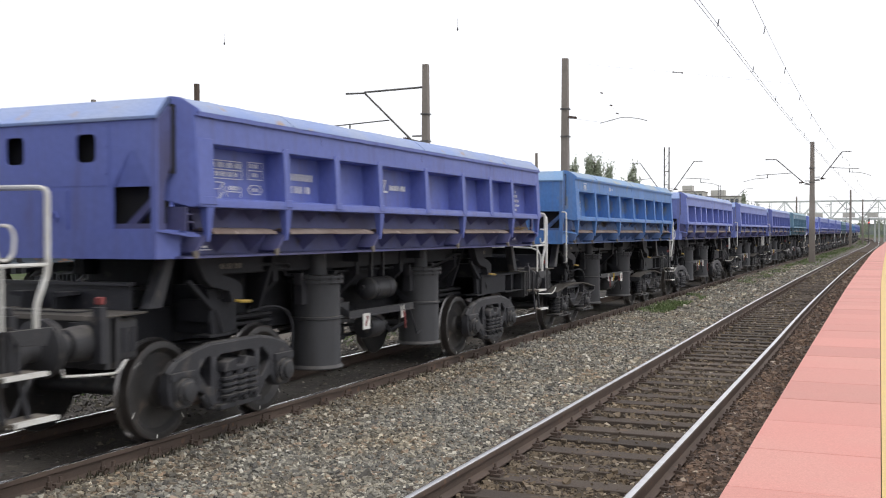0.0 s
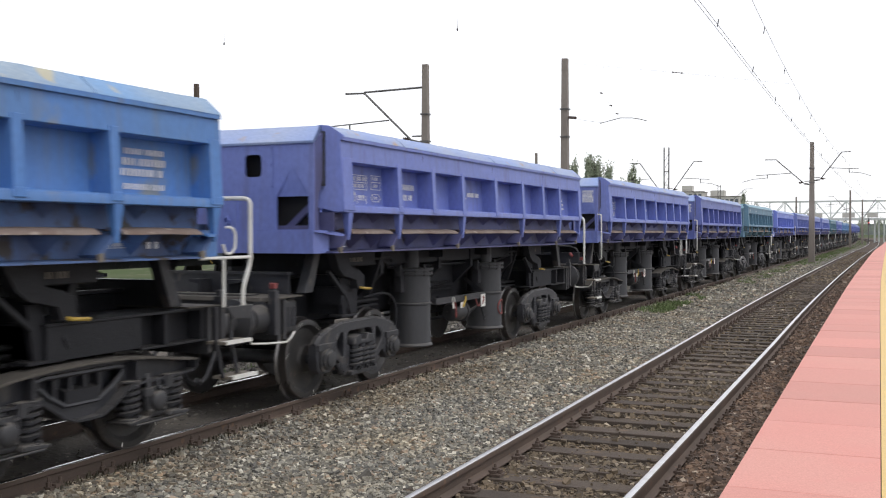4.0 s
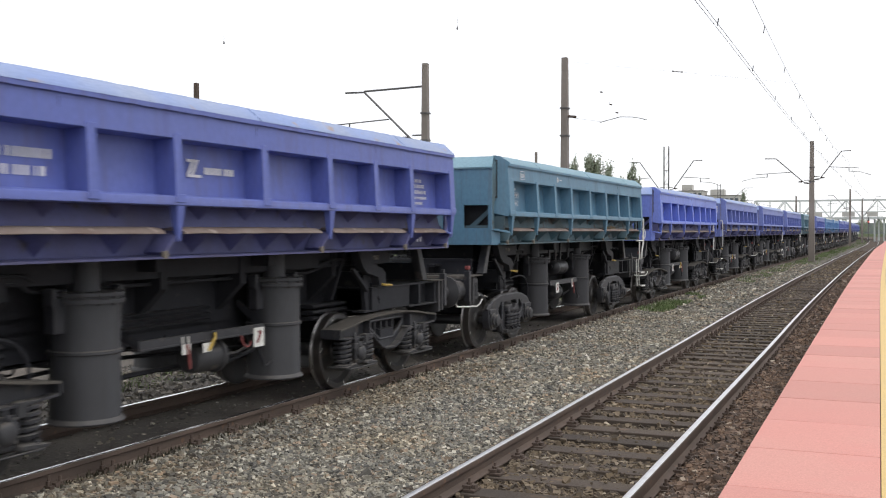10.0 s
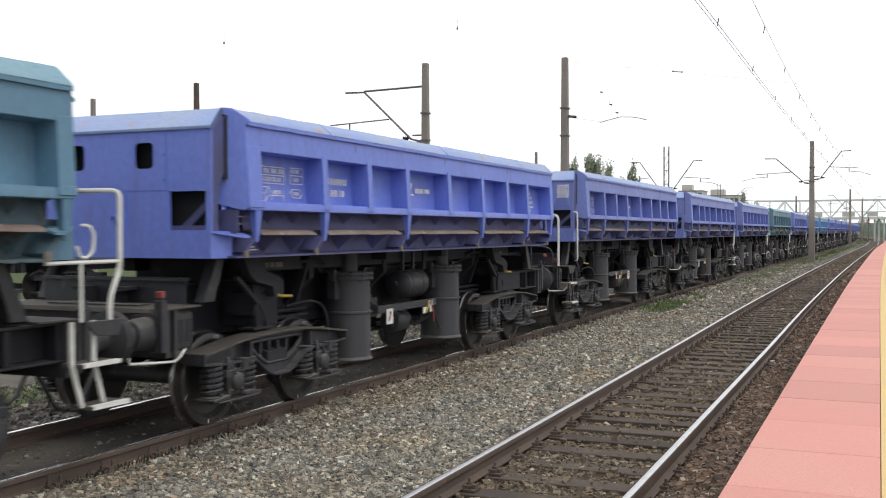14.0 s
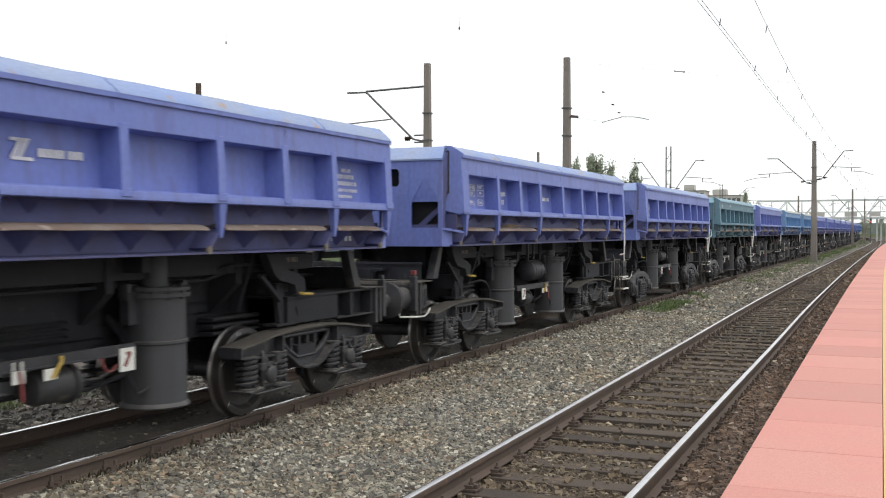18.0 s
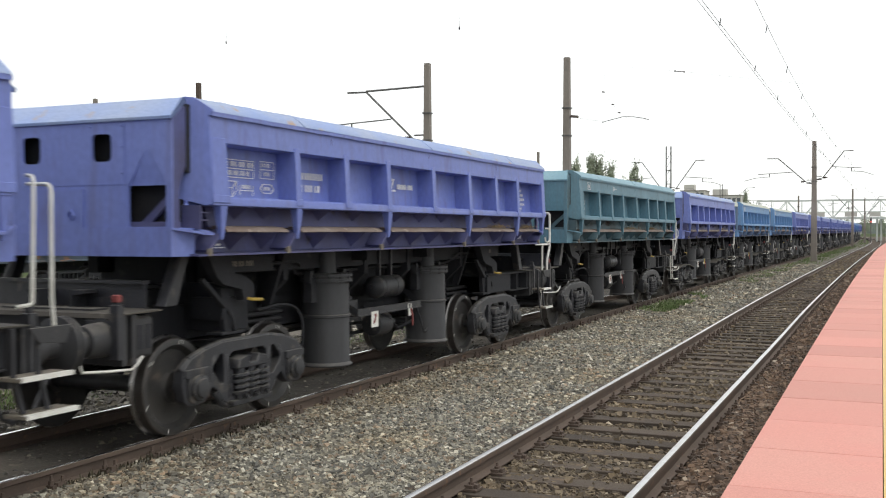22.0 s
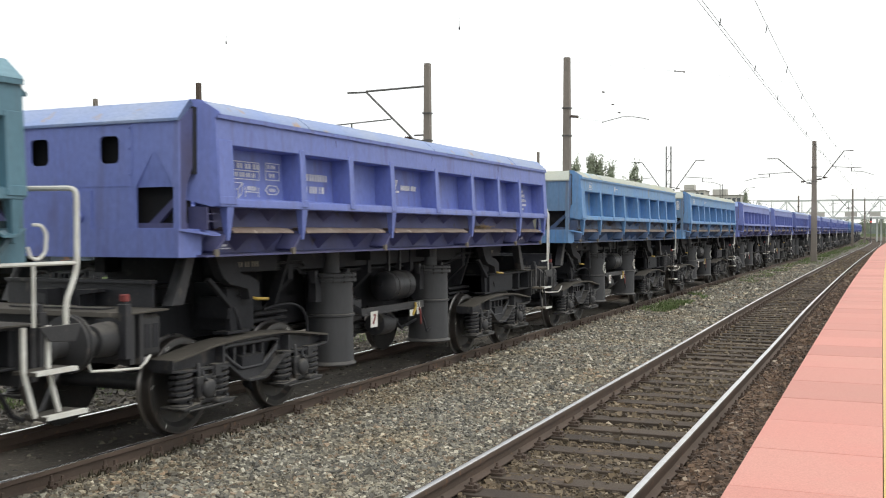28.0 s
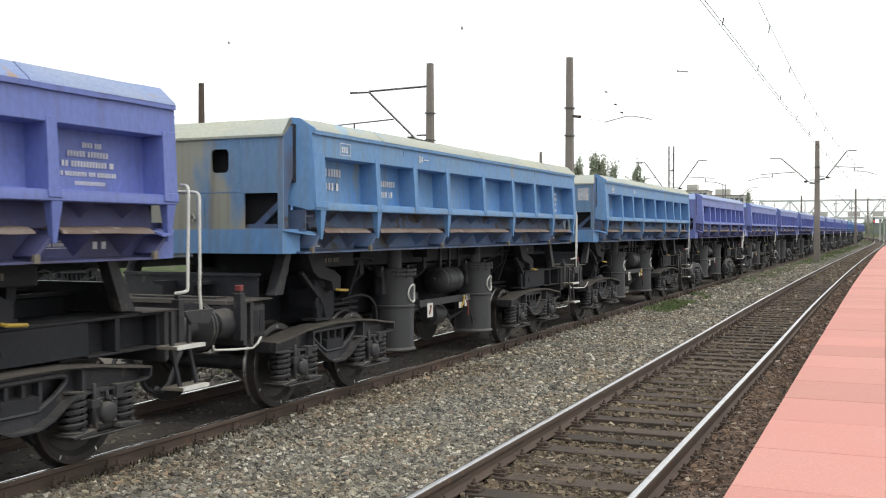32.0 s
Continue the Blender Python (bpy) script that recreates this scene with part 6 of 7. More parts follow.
RAIL_PROFILE = [(-0.036, -0.004), (-0.033, 0.0), (0.033, 0.0), (0.036, -0.004), (0.036, -0.038), (0.009, -0.052), (0.008, -0.125), (0.067, -0.148), (0.067, -0.158), (-0.067, -0.158), (-0.067, -0.148), (-0.008, -0.125), (-0.009, -0.052), (-0.036, -0.038)]
HEAD_PROFILE = [(-0.028, -0.0015), (0.027, -0.0015), (0.0265, 0.0006), (0.018, 0.0030), (0.006, 0.0042), (-0.008, 0.0042), (-0.020, 0.0028), (-0.0275, 0.0006)]


def sweep(xf, off, prof, y0, y1):
    ys, y = [], y0
    while y < y1:
        ys.append(y)
        y += 1.0 if y < 120 else 3.0
    ys.append(y1)
    g, n = Geo(), len(prof)
    for y in ys:
        g.v += [(xf(y) + off + p, y, z) for p, z in prof]
    for j in range(len(ys) - 1):
        g.f += [(j * n + i, j * n + (i + 1) % n, (j + 1) * n + (i + 1) % n, (j + 1) * n + i) for i in range(n)]
    return g


def rail(name, xf, off, y0, y1, face, label, top=BRIGHT):
    ob = setting(name, mesh_of(name, RAIL, lambda: sweep(xf, off, RAIL_PROFILE, y0, y1)), label, "rail")
    part("rail_head", mesh_of(name + "_head", top, lambda: sweep(xf, off, [(p * face, z) for p, z in HEAD_PROFILE], y0, y1)), ob, label="bright running surface")


rail("rail_1", NEAR_X, -0.7525, -150, 400, 1, "rusty steel rail of the empty track with a bright head")
rail("rail_2", NEAR_X, 0.7525, -150, 400, 1, "rusty steel rail of the empty track with a bright head")
rail("rail_3", TRAIN_X, 0.7525, -150, 460, 1, "rusty steel rail under the train's wheels", MIRROR)
rail("rail_4", TRAIN_X, -0.7525, -150, 460, -1, "rusty steel rail under the train's far wheels", MIRROR)
rail("rail_5", YARD_X, 0.7525, -60, 300, 1, "rusty steel rail of the siding")
rail("rail_6", YARD_X, -0.7525, -60, 300, 1, "rusty steel rail of the siding")


def fastening_geo():
    """A ribbed plate with its clips and bolts on both sides of a rail."""
    g = Geo()
    g.box(-0.17, 0.17, -0.075, 0.075, -0.175, -0.157)
    for s in (-1, 1):
        g.box(*sorted((s * 0.055, s * 0.125)), -0.055, 0.055, -0.157, -0.128)
        g.lathe([(-0.13, 0.024), (-0.108, 0.024), (-0.107, 0.013), (-0.075, 0.012)], (s * 0.098, 0, 0), "z", 7)
        g.box(*sorted((s * 0.135, s * 0.16)), -0.03, 0.03, -0.157, -0.125)
    return g


def bolt_pair_geo():
    g = Geo()
    for y, h in ((-0.045, 0.012), (0.05, -0.004)):
        g.lathe([(-0.16, 0.026), (-0.108 + h, 0.026), (-0.107 + h, 0.015), (-0.066 + h, 0.013)], (0.102 + y * 0.3, y, 0), "z", 6)
    g.box(0.06, 0.135, -0.075, 0.08, -0.165, -0.132)
    g.box(0.10, 0.15, -0.03, 0.03, -0.165, -0.115)
    return g


def sleeper_geo():
    return Geo().prism([(-1.30, -0.29), (1.30, -0.29), (1.30, -0.178), (1.28, -0.170), (-1.28, -0.170), (-1.30, -0.178)], -0.125, 0.125)


def sleeper_row(base, xf, first, pitch, count, near):
    plain = mesh_of("sleeper", WOOD, sleeper_geo, 0.006)
    fast = mesh_of("rail_fastening", RAIL, fastening_geo)
    rnd = random.Random(5)
    for i in range(count):
        y = first + pitch * i
        s = part("sleeper", plain, base, pose(xf(y) + rnd.uniform(-0.03, 0.03), y, rnd.uniform(-0.014, -0.003), 0, 0, rnd.uniform(-0.7, 0.7)))
        for off in near:
            part("rail_fastening", fast, s, s.matrix_basis.inverted() @ pose(xf(y) + off, y, 0))


# stones
def stones(name, count, x_of, y_range, z_of, size, mat, label, seed):
    rs = np.random.RandomState(seed)
    cube = np.array([(x, y, z) for z in (-1, 1) for y in (-1, 1) for x in (-1, 1)], float)
    tri = np.array([(4, 5, 7), (4, 7, 6), (0, 1, 5), (0, 5, 4), (2, 6, 7), (2, 7, 3), (0, 4, 6), (0, 6, 2), (1, 3, 7), (1, 7, 5)])
    y = y_range[0] + (y_range[1] - y_range[0]) * rs.rand(count)
    u = rs.rand(count)
    lo, hi = np.array([x_of(v) for v in y]).T
    x = lo + (hi - lo) * u
    z = np.array([z_of(a, b) for a, b in zip(x, y)])
    r = size * (0.40 + 1.5 * rs.rand(count) ** 3.5)
    v = cube[None] * (0.5 + 0.65 * rs.rand(count, 8, 3))
    v *= (r[:, None] * (0.65 + 0.6 * rs.rand(count, 3)) * np.array([1.15, 1.0, 0.72]))[:, None]
    a, b = rs.rand(count) * 6.283, (rs.rand(count) - 0.5) * 1.6
    ca, sa, cb, sb = np.cos(a)[:, None], np.sin(a)[:, None], np.cos(b)[:, None], np.sin(b)[:, None]
    X, Z = v[..., 0] * cb + v[..., 2] * sb, -v[..., 0] * sb + v[..., 2] * cb
    P = np.stack([X * ca - v[..., 1] * sa + x[:, None], X * sa + v[..., 1] * ca + y[:, None], Z + z[:, None] + 0.02 * r[:, None]], -1).reshape(-1, 3)
    T = (tri[None] + 8 * np.arange(count)[:, None, None]).reshape(-1, 3)
    me = bpy.data.meshes.new(name)
    me.vertices.add(len(P))
    me.vertices.foreach_set("co", P.ravel())
    me.loops.add(T.size)
    me.loops.foreach_set("vertex_index", T.ravel())
    me.polygons.add(len(T))
    me.polygons.foreach_set("loop_start", np.arange(0, T.size, 3))
    me.update()
    me.validate()
    me.shade_flat()
    me.materials.append(mat)
    return tagged(new(name, me), label, "stones", kind="stuff")


middle = lambda y: (TRAIN_X(y) + 0.82, NEAR_X(y) - 0.86)
stones("ballast_stones", 68000, middle, (3.5, 13), mid_z, 0.0148, STONES, "mixed grey and tan ballast stones between the tracks", 1)
stones("ballast_stones", 46000, middle, (13, 28), mid_z, 0.0185, STONES, "mixed grey and tan ballast stones between the tracks", 2)
stones("ballast_stones", 15000, middle, (28, 70), mid_z, 0.030, STONES, "mixed grey and tan ballast stones between the tracks", 3)
near_z = lambda x, y: near_bed_z(x, y) + 0.002
between = lambda y: (NEAR_X(y) - 0.70, NEAR_X(y) + 0.70)
beside = lambda y: (NEAR_X(y) + 0.80, EDGE_X(y) + 0.01)
stones("track_stones", 21000, between, (5, 16), near_z, 0.0178, BROWN_STONES, "brown dusty stones between the rails", 4)
stones("track_stones", 14000, between, (16, 45), near_z, 0.0215, BROWN_STONES, "brown dusty stones between the rails", 5)
stones("track_stones", 9000, between, (45, 115), near_z, 0.042, BROWN_STONES, "brown dusty stones between the rails", 16)
stones("track_stones", 5000, beside, (45, 115), near_z, 0.042, RUST_BROWN_STONES, "rust-brown stones below the platform edge", 17)
stones("track_stones", 700, between, (4, 40), lambda x, y: -0.168, 0.020, BROWN_STONES, "stray stones lying on the sleepers", 15)
stones("track_stones", 19000, beside, (5, 16), near_z, 0.0185, RUST_BROWN_STONES, "rust-brown stones below the platform edge", 6)
stones("track_stones", 9500, beside, (16, 45), near_z, 0.0245, RUST_BROWN_STONES, "rust-brown stones below the platform edge", 7)
stones("track_stones", 4500, lambda y: (TRAIN_X(y) - 1.5, TRAIN_X(y) + 0.70), (3, 22), lambda x, y: train_z(x, y) - 0.005, 0.015, DARK_STONES, "dark dusty stones under the train", 8)
stones("ballast_stones", 17000, lambda y: (TRAIN_X(y) - 4.4, TRAIN_X(y) - 0.84), (6, 32), lambda x, y: max(-0.26 + bumps(x, y), train_z(x, y)) + 0.004, 0.027, DARK_STONES, "grey ballast stones behind the train", 9)
stones("ballast_stones", 5000, middle, (-14, 3.5), mid_z, 0.038, STONES, "mixed grey and tan ballast stones between the tracks", 11)
stones("track_stones", 5000, lambda y: (NEAR_X(y) - 0.70, NEAR_X(y) + 0.70), (-14, 5), near_z, 0.032, BROWN_STONES, "brown dusty stones between the rails", 12)
stones("track_stones", 2500, lambda y: (NEAR_X(y) + 0.80, EDGE_X(y) + 0.01), (-14, 5), near_z, 0.028, RUST_BROWN_STONES, "rust-brown stones below the platform edge", 13)
stones("ballast_stones", 8000, lambda y: (TRAIN_X(y) + 0.82, TRAIN_X(y) + 1.55), (3.5, 15), lambda x, y: mid_z(x, y) + 0.003, 0.0150, RUSTY_STONES, "rust-stained stones along the train's rail", 14)
stones("large_stones", 260, middle, (4, 40), lambda x, y: -0.175 + bumps(x, y), 0.030, STONES, "larger pale stones lying on the ballast", 10)


# ---- platform ----
FIRST_SLAB, SLAB_LENGTH = 0.435, 1.235


def across(y0, y1, a, b, z0, z1, gap=0.0):
    """A block between two offsets from the platform's edge."""
    g = Geo()
    y0, y1 = y0 + gap, y1 - gap
    v = [(EDGE_X(y) + o, y, z) for z in (z0, z1) for y in (y0, y1) for o in (a, b)]
    return g.add(v, [(0, 2, 3, 1), (4, 5, 7, 6), (0, 1, 5, 4), (2, 6, 7, 3), (0, 4, 6, 2), (1, 3, 7, 5)])


ys = [-30 + 4 * i for i in range(56)]
core = sum_geo([across(a, b, 0.06, 9.0, -0.45, SLAB_Z - 0.06) for a, b in zip(ys, ys[1:])])
platform = setting("platform", raw_mesh("platform", core.v, core.f, KERB), "concrete station platform paved with pink slabs", "platform")
lay = random.Random(3)
for i in range(-8, 140):
    y = FIRST_SLAB + SLAB_LENGTH * i
    dz = lay.uniform(-0.002, 0.002)
    if i < 60:
        g = across(y, y + SLAB_LENGTH, 0.0, 0.902, SLAB_Z - 0.07, SLAB_Z + dz, 0.008)
        part("edge_slab", mesh_of("edge_slab_%d" % (i + 8), SLAB, lambda: g, 0.004), platform, label="pink concrete edge slab" if i == 0 else "")
rest = sum_geo([across(FIRST_SLAB + SLAB_LENGTH * i, FIRST_SLAB + SLAB_LENGTH * (i + 1), 0.0, 0.902, SLAB_Z - 0.07, SLAB_Z, 0.003) for i in range(60, 140)])
tagged(part("edge_slabs", raw_mesh("edge_slabs", rest.v, rest.f, SLAB), platform), "pink concrete edge slabs", kind="stuff")
line = sum_geo([across(a, a + 2.0, 0.908, 1.055, SLAB_Z - 0.07, SLAB_Z + 0.001) for a in range(-10, 170, 2)])
part("safety_stripe", raw_mesh("safety_stripe", line.v, line.f, STRIPE), platform, label="yellow safety stripe")
paving = sum_geo([across(a, a + 2.0, 1.059, 9.0, SLAB_Z - 0.07, SLAB_Z - 0.002) for a in range(-10, 170, 2)])
part("paving", raw_mesh("paving", paving.v, paving.f, KERB), platform, label="grey paving")


# ---- masts and wires ----
def mast(x, y, h, w, label, arms=(), lattice=False, surface=CONCRETE, name="catenary_mast"):
    ob = tagged(new(name), label, "mast", "masts along the tracks")
    ob.matrix_basis = pose(x, y, -0.42)

    def pole():
        g = Geo()
        if lattice:
            for s in (-1, 1):
                g.box(s * w / 2 - 0.04, s * w / 2 + 0.04, -0.06, 0.06, 0, h + 0.42)
            n = int(h / 0.6)
            for i in range(n):
                g.tube([(-w / 2, 0, 0.6 * i), (w / 2, 0, 0.6 * i + 0.6)], 0.02, 5)
        else:
            g.prism([(-w / 2, -w / 2), (w / 2, -w / 2), (w / 2, w / 2), (-w / 2, w / 2)], 0, 0.01, "z")
            a, b, t = w / 2, w / 2 * 0.62, h + 0.42
            v = [(-a, -a, 0), (a, -a, 0), (a, a, 0), (-a, a, 0), (-b, -b, t), (b, -b, t), (b, b, t), (-b, b, t)]
            g.add(v, [(3, 2, 1, 0), (4, 5, 6, 7), (0, 1, 5, 4), (1, 2, 6, 5), (2, 3, 7, 6), (3, 0, 4, 7)])
        return g

    part("pole", mesh_of("pole_%d_%d" % (x * 10, y), GALV if lattice else surface, pole, 0.02), ob)
    for s, reach, low, high, style in arms:
        def cantilever():
            g = Geo()
            lo, hi = low + 0.42, high + 0.42
            g.tube([(s * 0.15, 0, lo - 0.1), (s * 0.55, 0, lo), (s * reach * 0.76, 0, hi), (s * reach, 0, hi + 0.02)], 0.036, 7)
            if style == "stay":
                g.tube([(s * 0.1, 0, hi + 0.08), (s * reach * 0.76, 0, hi + 0.03)], 0.035, 6)
            g.tube([(s * reach * 0.45, 0, lo + (hi - lo) * 0.42), (s * reach * 1.2, 0, lo + (hi - lo) * 0.35)], 0.022, 6)
            g.tube([(s * reach * 0.95, 0, lo + (hi - lo) * 0.36), (s * reach * 0.95, 0, lo + (hi - lo) * 0.22)], 0.03, 6)
            g.tube([(s * reach * 0.95, 0, lo + (hi - lo) * 0.24), (s * reach * 1.25, 0, lo + (hi - lo) * 0.2), (s * reach * 1.5, 0, lo + (hi - lo) * 0.08)], 0.018, 6)
            for z in (lo - 0.12, lo + 0.12):
                g.box(*sorted((s * 0.1, s * 0.5)), -0.03, 0.03, z - 0.025, z + 0.025)
            return g
        arm = part("cantilever", mesh_of("arm_%d_%d_%d" % (x * 10, y, s), GALV, cantilever), ob, label="grey steel cantilever arm")
        part("insulator", mesh_of("insulator_%d_%d_%d" % (x * 10, y, s), GLASSY,
                                  lambda: Geo().lathe([(0.0, 0.03), (0.03, 0.09), (0.06, 0.03), (0.1, 0.09), (0.13, 0.03), (0.17, 0.09), (0.2, 0.03), (0.3, 0.02)], (s * 0.56 if s > 0 else -0.86, 0, low + 0.42 + (0.02 if style == "stay" else 0.02)), "x", 8)), arm)
    for z in (h * 0.78, h * 0.66):
        part("collar", mesh_of("collar_%d" % (w * 100), GALV, lambda: Geo().box(-w / 2 + 0.01, w / 2 - 0.01, -w / 2 + 0.01, w / 2 - 0.01, -0.025, 0.025)), ob, pose(0, 0, z + 0.42))
    return ob


mast(-14.5, 31.7, 7.70, 0.30, "weathered concrete catenary mast with one steel arm", [(-1, 3.1, 5.15, 6.85, "stay")])
mast(-10.5, 34.8, 8.10, 0.32, "tall weathered concrete mast without arms")
mast(-4.85, 74.5, 8.15, 0.42, "concrete catenary mast with an arm on either side", [(-1, 3.1, 5.35, 7.0, ""), (1, 2.5, 5.6, 7.4, "")])
mast(-15.6, 78.4, 8.45, 0.36, "steel lattice catenary mast with two arms", [(-1, 2.7, 5.2, 7.3, ""), (1, 2.7, 5.2, 7.3, "")], True)
mast(-25.7, 33.9, 8.0, 0.26, "reddish brown distant steel mast", surface=RAIL)
mast(-33.0, 36.0, 8.0, 0.26, "distant dark steel mast")
mast(-24.6, 74.0, 8.0, 0.26, "distant dark steel mast")
mast(-4.75, 148.0, 7.6, 0.34, "distant concrete catenary mast", [(-1, 2.8, 5.0, 6.8, "")])
mast(-4.2, 192.0, 7.6, 0.34, "distant concrete catenary mast", [(1, 3.0, 5.0, 7.9, "")])
mast(-12.6, 160.0, 7.2, 0.34, "distant concrete catenary mast")
mast(-22.0, 148.0, 8.6, 0.36, "distant steel lattice mast with two arms", [(-1, 5.2, 5.2, 8.0, ""), (1, 4.6, 5.2, 8.0, "")], True)


def overhead(name, xf, z_low, z_high, r, y0, y1, spans, label, drops=(), clamps=()):
    """Twin contact wires and a sagging carrier wire with its droppers."""
    ob = tagged(new(name), label, "overhead wire", "overhead wires")
    ys = [y0 + 3.0 * i for i in range(int((y1 - y0) / 3) + 1)]

    def sag(y):
        t = ((y - spans[0]) / spans[1]) % 1.0
        return z_high - 0.55 * 4 * t * (1 - t)

    for o in (-0.03, 0.03):
        part("contact_wire", mesh_of("%s_%d" % (name, o * 100), WIRE, lambda: Geo().tube([(xf(y) + o, y, z_low) for y in ys], r, 5)), ob)
    part("carrier_wire", mesh_of(name + "_carrier", WIRE, lambda: Geo().tube([(xf(y) + 0.25, y, sag(y)) for y in ys], r, 5)), ob)
    for y in drops:
        part("clip", mesh_of("wire_clip", WIRE, lambda: Geo().tube([(0, 0, 0), (0.02, 0, 0.12)], 0.010, 5)), ob, pose(xf(y), y, z_low))
        part("clip", mesh_of("carrier_clip", WIRE, lambda: Geo().tube([(-0.03, 0, -0.14), (0, 0, 0.02)], 0.010, 5)), ob, pose(xf(y) + 0.25, y, sag(y)))
    for y in clamps:
        part("clamp", mesh_of("wire_clamp", GALV, lambda: Geo().lathe([(-0.02, 0.008), (0.0, 0.017), (0.03, 0.012), (0.045, 0.003), (0.20, 0.002)], (0, 0, 0), "z", 8)), ob, pose(xf(y), y, z_low))


overhead("overhead_line", NEAR_X, 5.34, 6.62, 0.0042, -20, 300, (10, 62), "thin dark twin contact wires over the empty track", [12 + 5.2 * i for i in range(30)])
overhead("overhead_line", lambda y: TRAIN_X(y) + 0.1, 5.58, 7.0, 0.0018, -20, 300, (10, 62), "thin overhead wires above the train", (), (16.8,))
overhead("overhead_line", BACK_X, 5.78, 7.1, 0.0018, -20, 280, (10, 62), "thin overhead wires above the siding", (), (17.15,))


arm = tagged(new("steady_arm"), "thin curved steady arm over the train's track", "wire fitting", "fittings on the wires")
part("bow", mesh_of("steady_bow", GALV, lambda: Geo().tube([(-9.0, 33.9, 5.66), (-8.75, 33.9, 5.72), (-8.3, 33.9, 5.82), (-7.9, 33.9, 5.80), (-7.6, 33.9, 5.74), (-7.4, 33.9, 5.68)], 0.012, 6)), arm)
part("span_wire", mesh_of("steady_wire", GALV, lambda: Geo().tube([(-10.4, 34.8, 6.0), (-8.9, 33.9, 5.68)], 0.004, 5)), arm)
part("head_span", mesh_of("head_span", WIRE, lambda: Geo().tube([(-10.42, 34.75, 7.95), (-8.4, 34.4, 7.58), (-6.4, 34.0, 7.23), (-2.50, 33.3, 6.5)], 0.0016, 5)), arm)
part("insulator", mesh_of("span_insulator", GLASSY, lambda: Geo().tube([(-6.58, 34.04, 7.262), (-6.52, 34.03, 7.25), (-6.40, 34.0, 7.23), (-6.30, 33.98, 7.212), (-6.24, 33.97, 7.20)], [0.03, 0.012, 0.014, 0.012, 0.03], 7)), arm)
part("drop_wire", mesh_of("drop_wire", WIRE, lambda: Geo().tube([(-9.03, 34.5, 7.69), (-9.03, 34.2, 6.73), (-8.3, 33.9, 5.82)], 0.0014, 5)), arm)
for x, y, z in ((-9.03, 34.2, 6.73), (-8.66, 34.05, 6.27), (-8.42, 33.95, 5.97)):
    part("clip", mesh_of("drop_clip", GLASSY, lambda: Geo().tube([(-0.045, 0, 0.01), (0.045, 0, -0.01)], 0.022, 6)), arm, pose(x, y, z))
part("clamp", mesh_of("steady_clamp", GLASSY, lambda: Geo().tube([(-10.35, 34.75, 6.02), (-10.05, 34.6, 5.97)], 0.05, 7)), arm)


# ---- plants ----
def grass(count, x_of, y_range, z, h, label, seed, cut=-0.02, mat=GRASS):
    rs = random.Random(seed)
    g = Geo()
    for _ in range(count):
        y = rs.uniform(*y_range)
        a, b = x_of(y)
        x, t = rs.uniform(a, b), rs.uniform(0, 6.28)
        if noise.noise((x * 0.9, y * 0.45, seed)) < cut:
            continue
        r, k = h * rs.uniform(0.4, 1.2), rs.uniform(0.006, 0.014)
        c, s = math.cos(t), math.sin(t)
        bend = r * rs.uniform(0.2, 0.7)
        g.add([(x - k * s, y + k * c, z), (x + k * s, y - k * c, z), (x + bend * 0.4 * c + k * 0.6 * s, y + bend * 0.4 * s - k * 0.6 * c, z + r * 0.6), (x + bend * c, y + bend * s, z + r)], [(0, 1, 2), (0, 2, 3)])
    return tagged(new("grass", raw_mesh("grass", g.v, g.f, mat)), label, "grass", kind="stuff")


grass(5200, lambda y: (TRAIN_X(y) + 0.825, TRAIN_X(y) + 0.93), (4.5, 44), -0.155, 0.062, "dark dry weeds along the foot of the rail", 8, 0.02, DRY_WEED)
grass(4200, lambda y: (TRAIN_X(y) + 0.95, TRAIN_X(y) + 1.75), (27, 35), -0.2, 0.13, "tuft of green grass on the ballast beside the train", 1)
grass(11000, lambda y: (TRAIN_X(y) + 0.95, TRAIN_X(y) + 2.0), (44, 140), -0.2, 0.12, "sparse grass along the train's track", 2)
grass(4500, lambda y: (-5.9, -4.1), (68, 150), -0.2, 0.16, "sparse grass round the masts", 3)
grass(3600, lambda y: (-11.3, -10.1), (6, 11.5), -0.26, 0.06, "low green grass on the gravel behind the train", 7, -0.3)
grass(9000, lambda y: (-10.9, -9.6), (4, 45), -0.27, 0.075, "green grass behind the train", 4)
grass(9000, lambda y: (-20.8, -14.5), (8, 45), -0.42, 0.2, "green grass beyond the siding", 5)
grass(3000, lambda y: (NEAR_X(y) - 3.0, NEAR_X(y) - 1.2), (140, 260), -0.2, 0.2, "grass beside the far bend", 6)


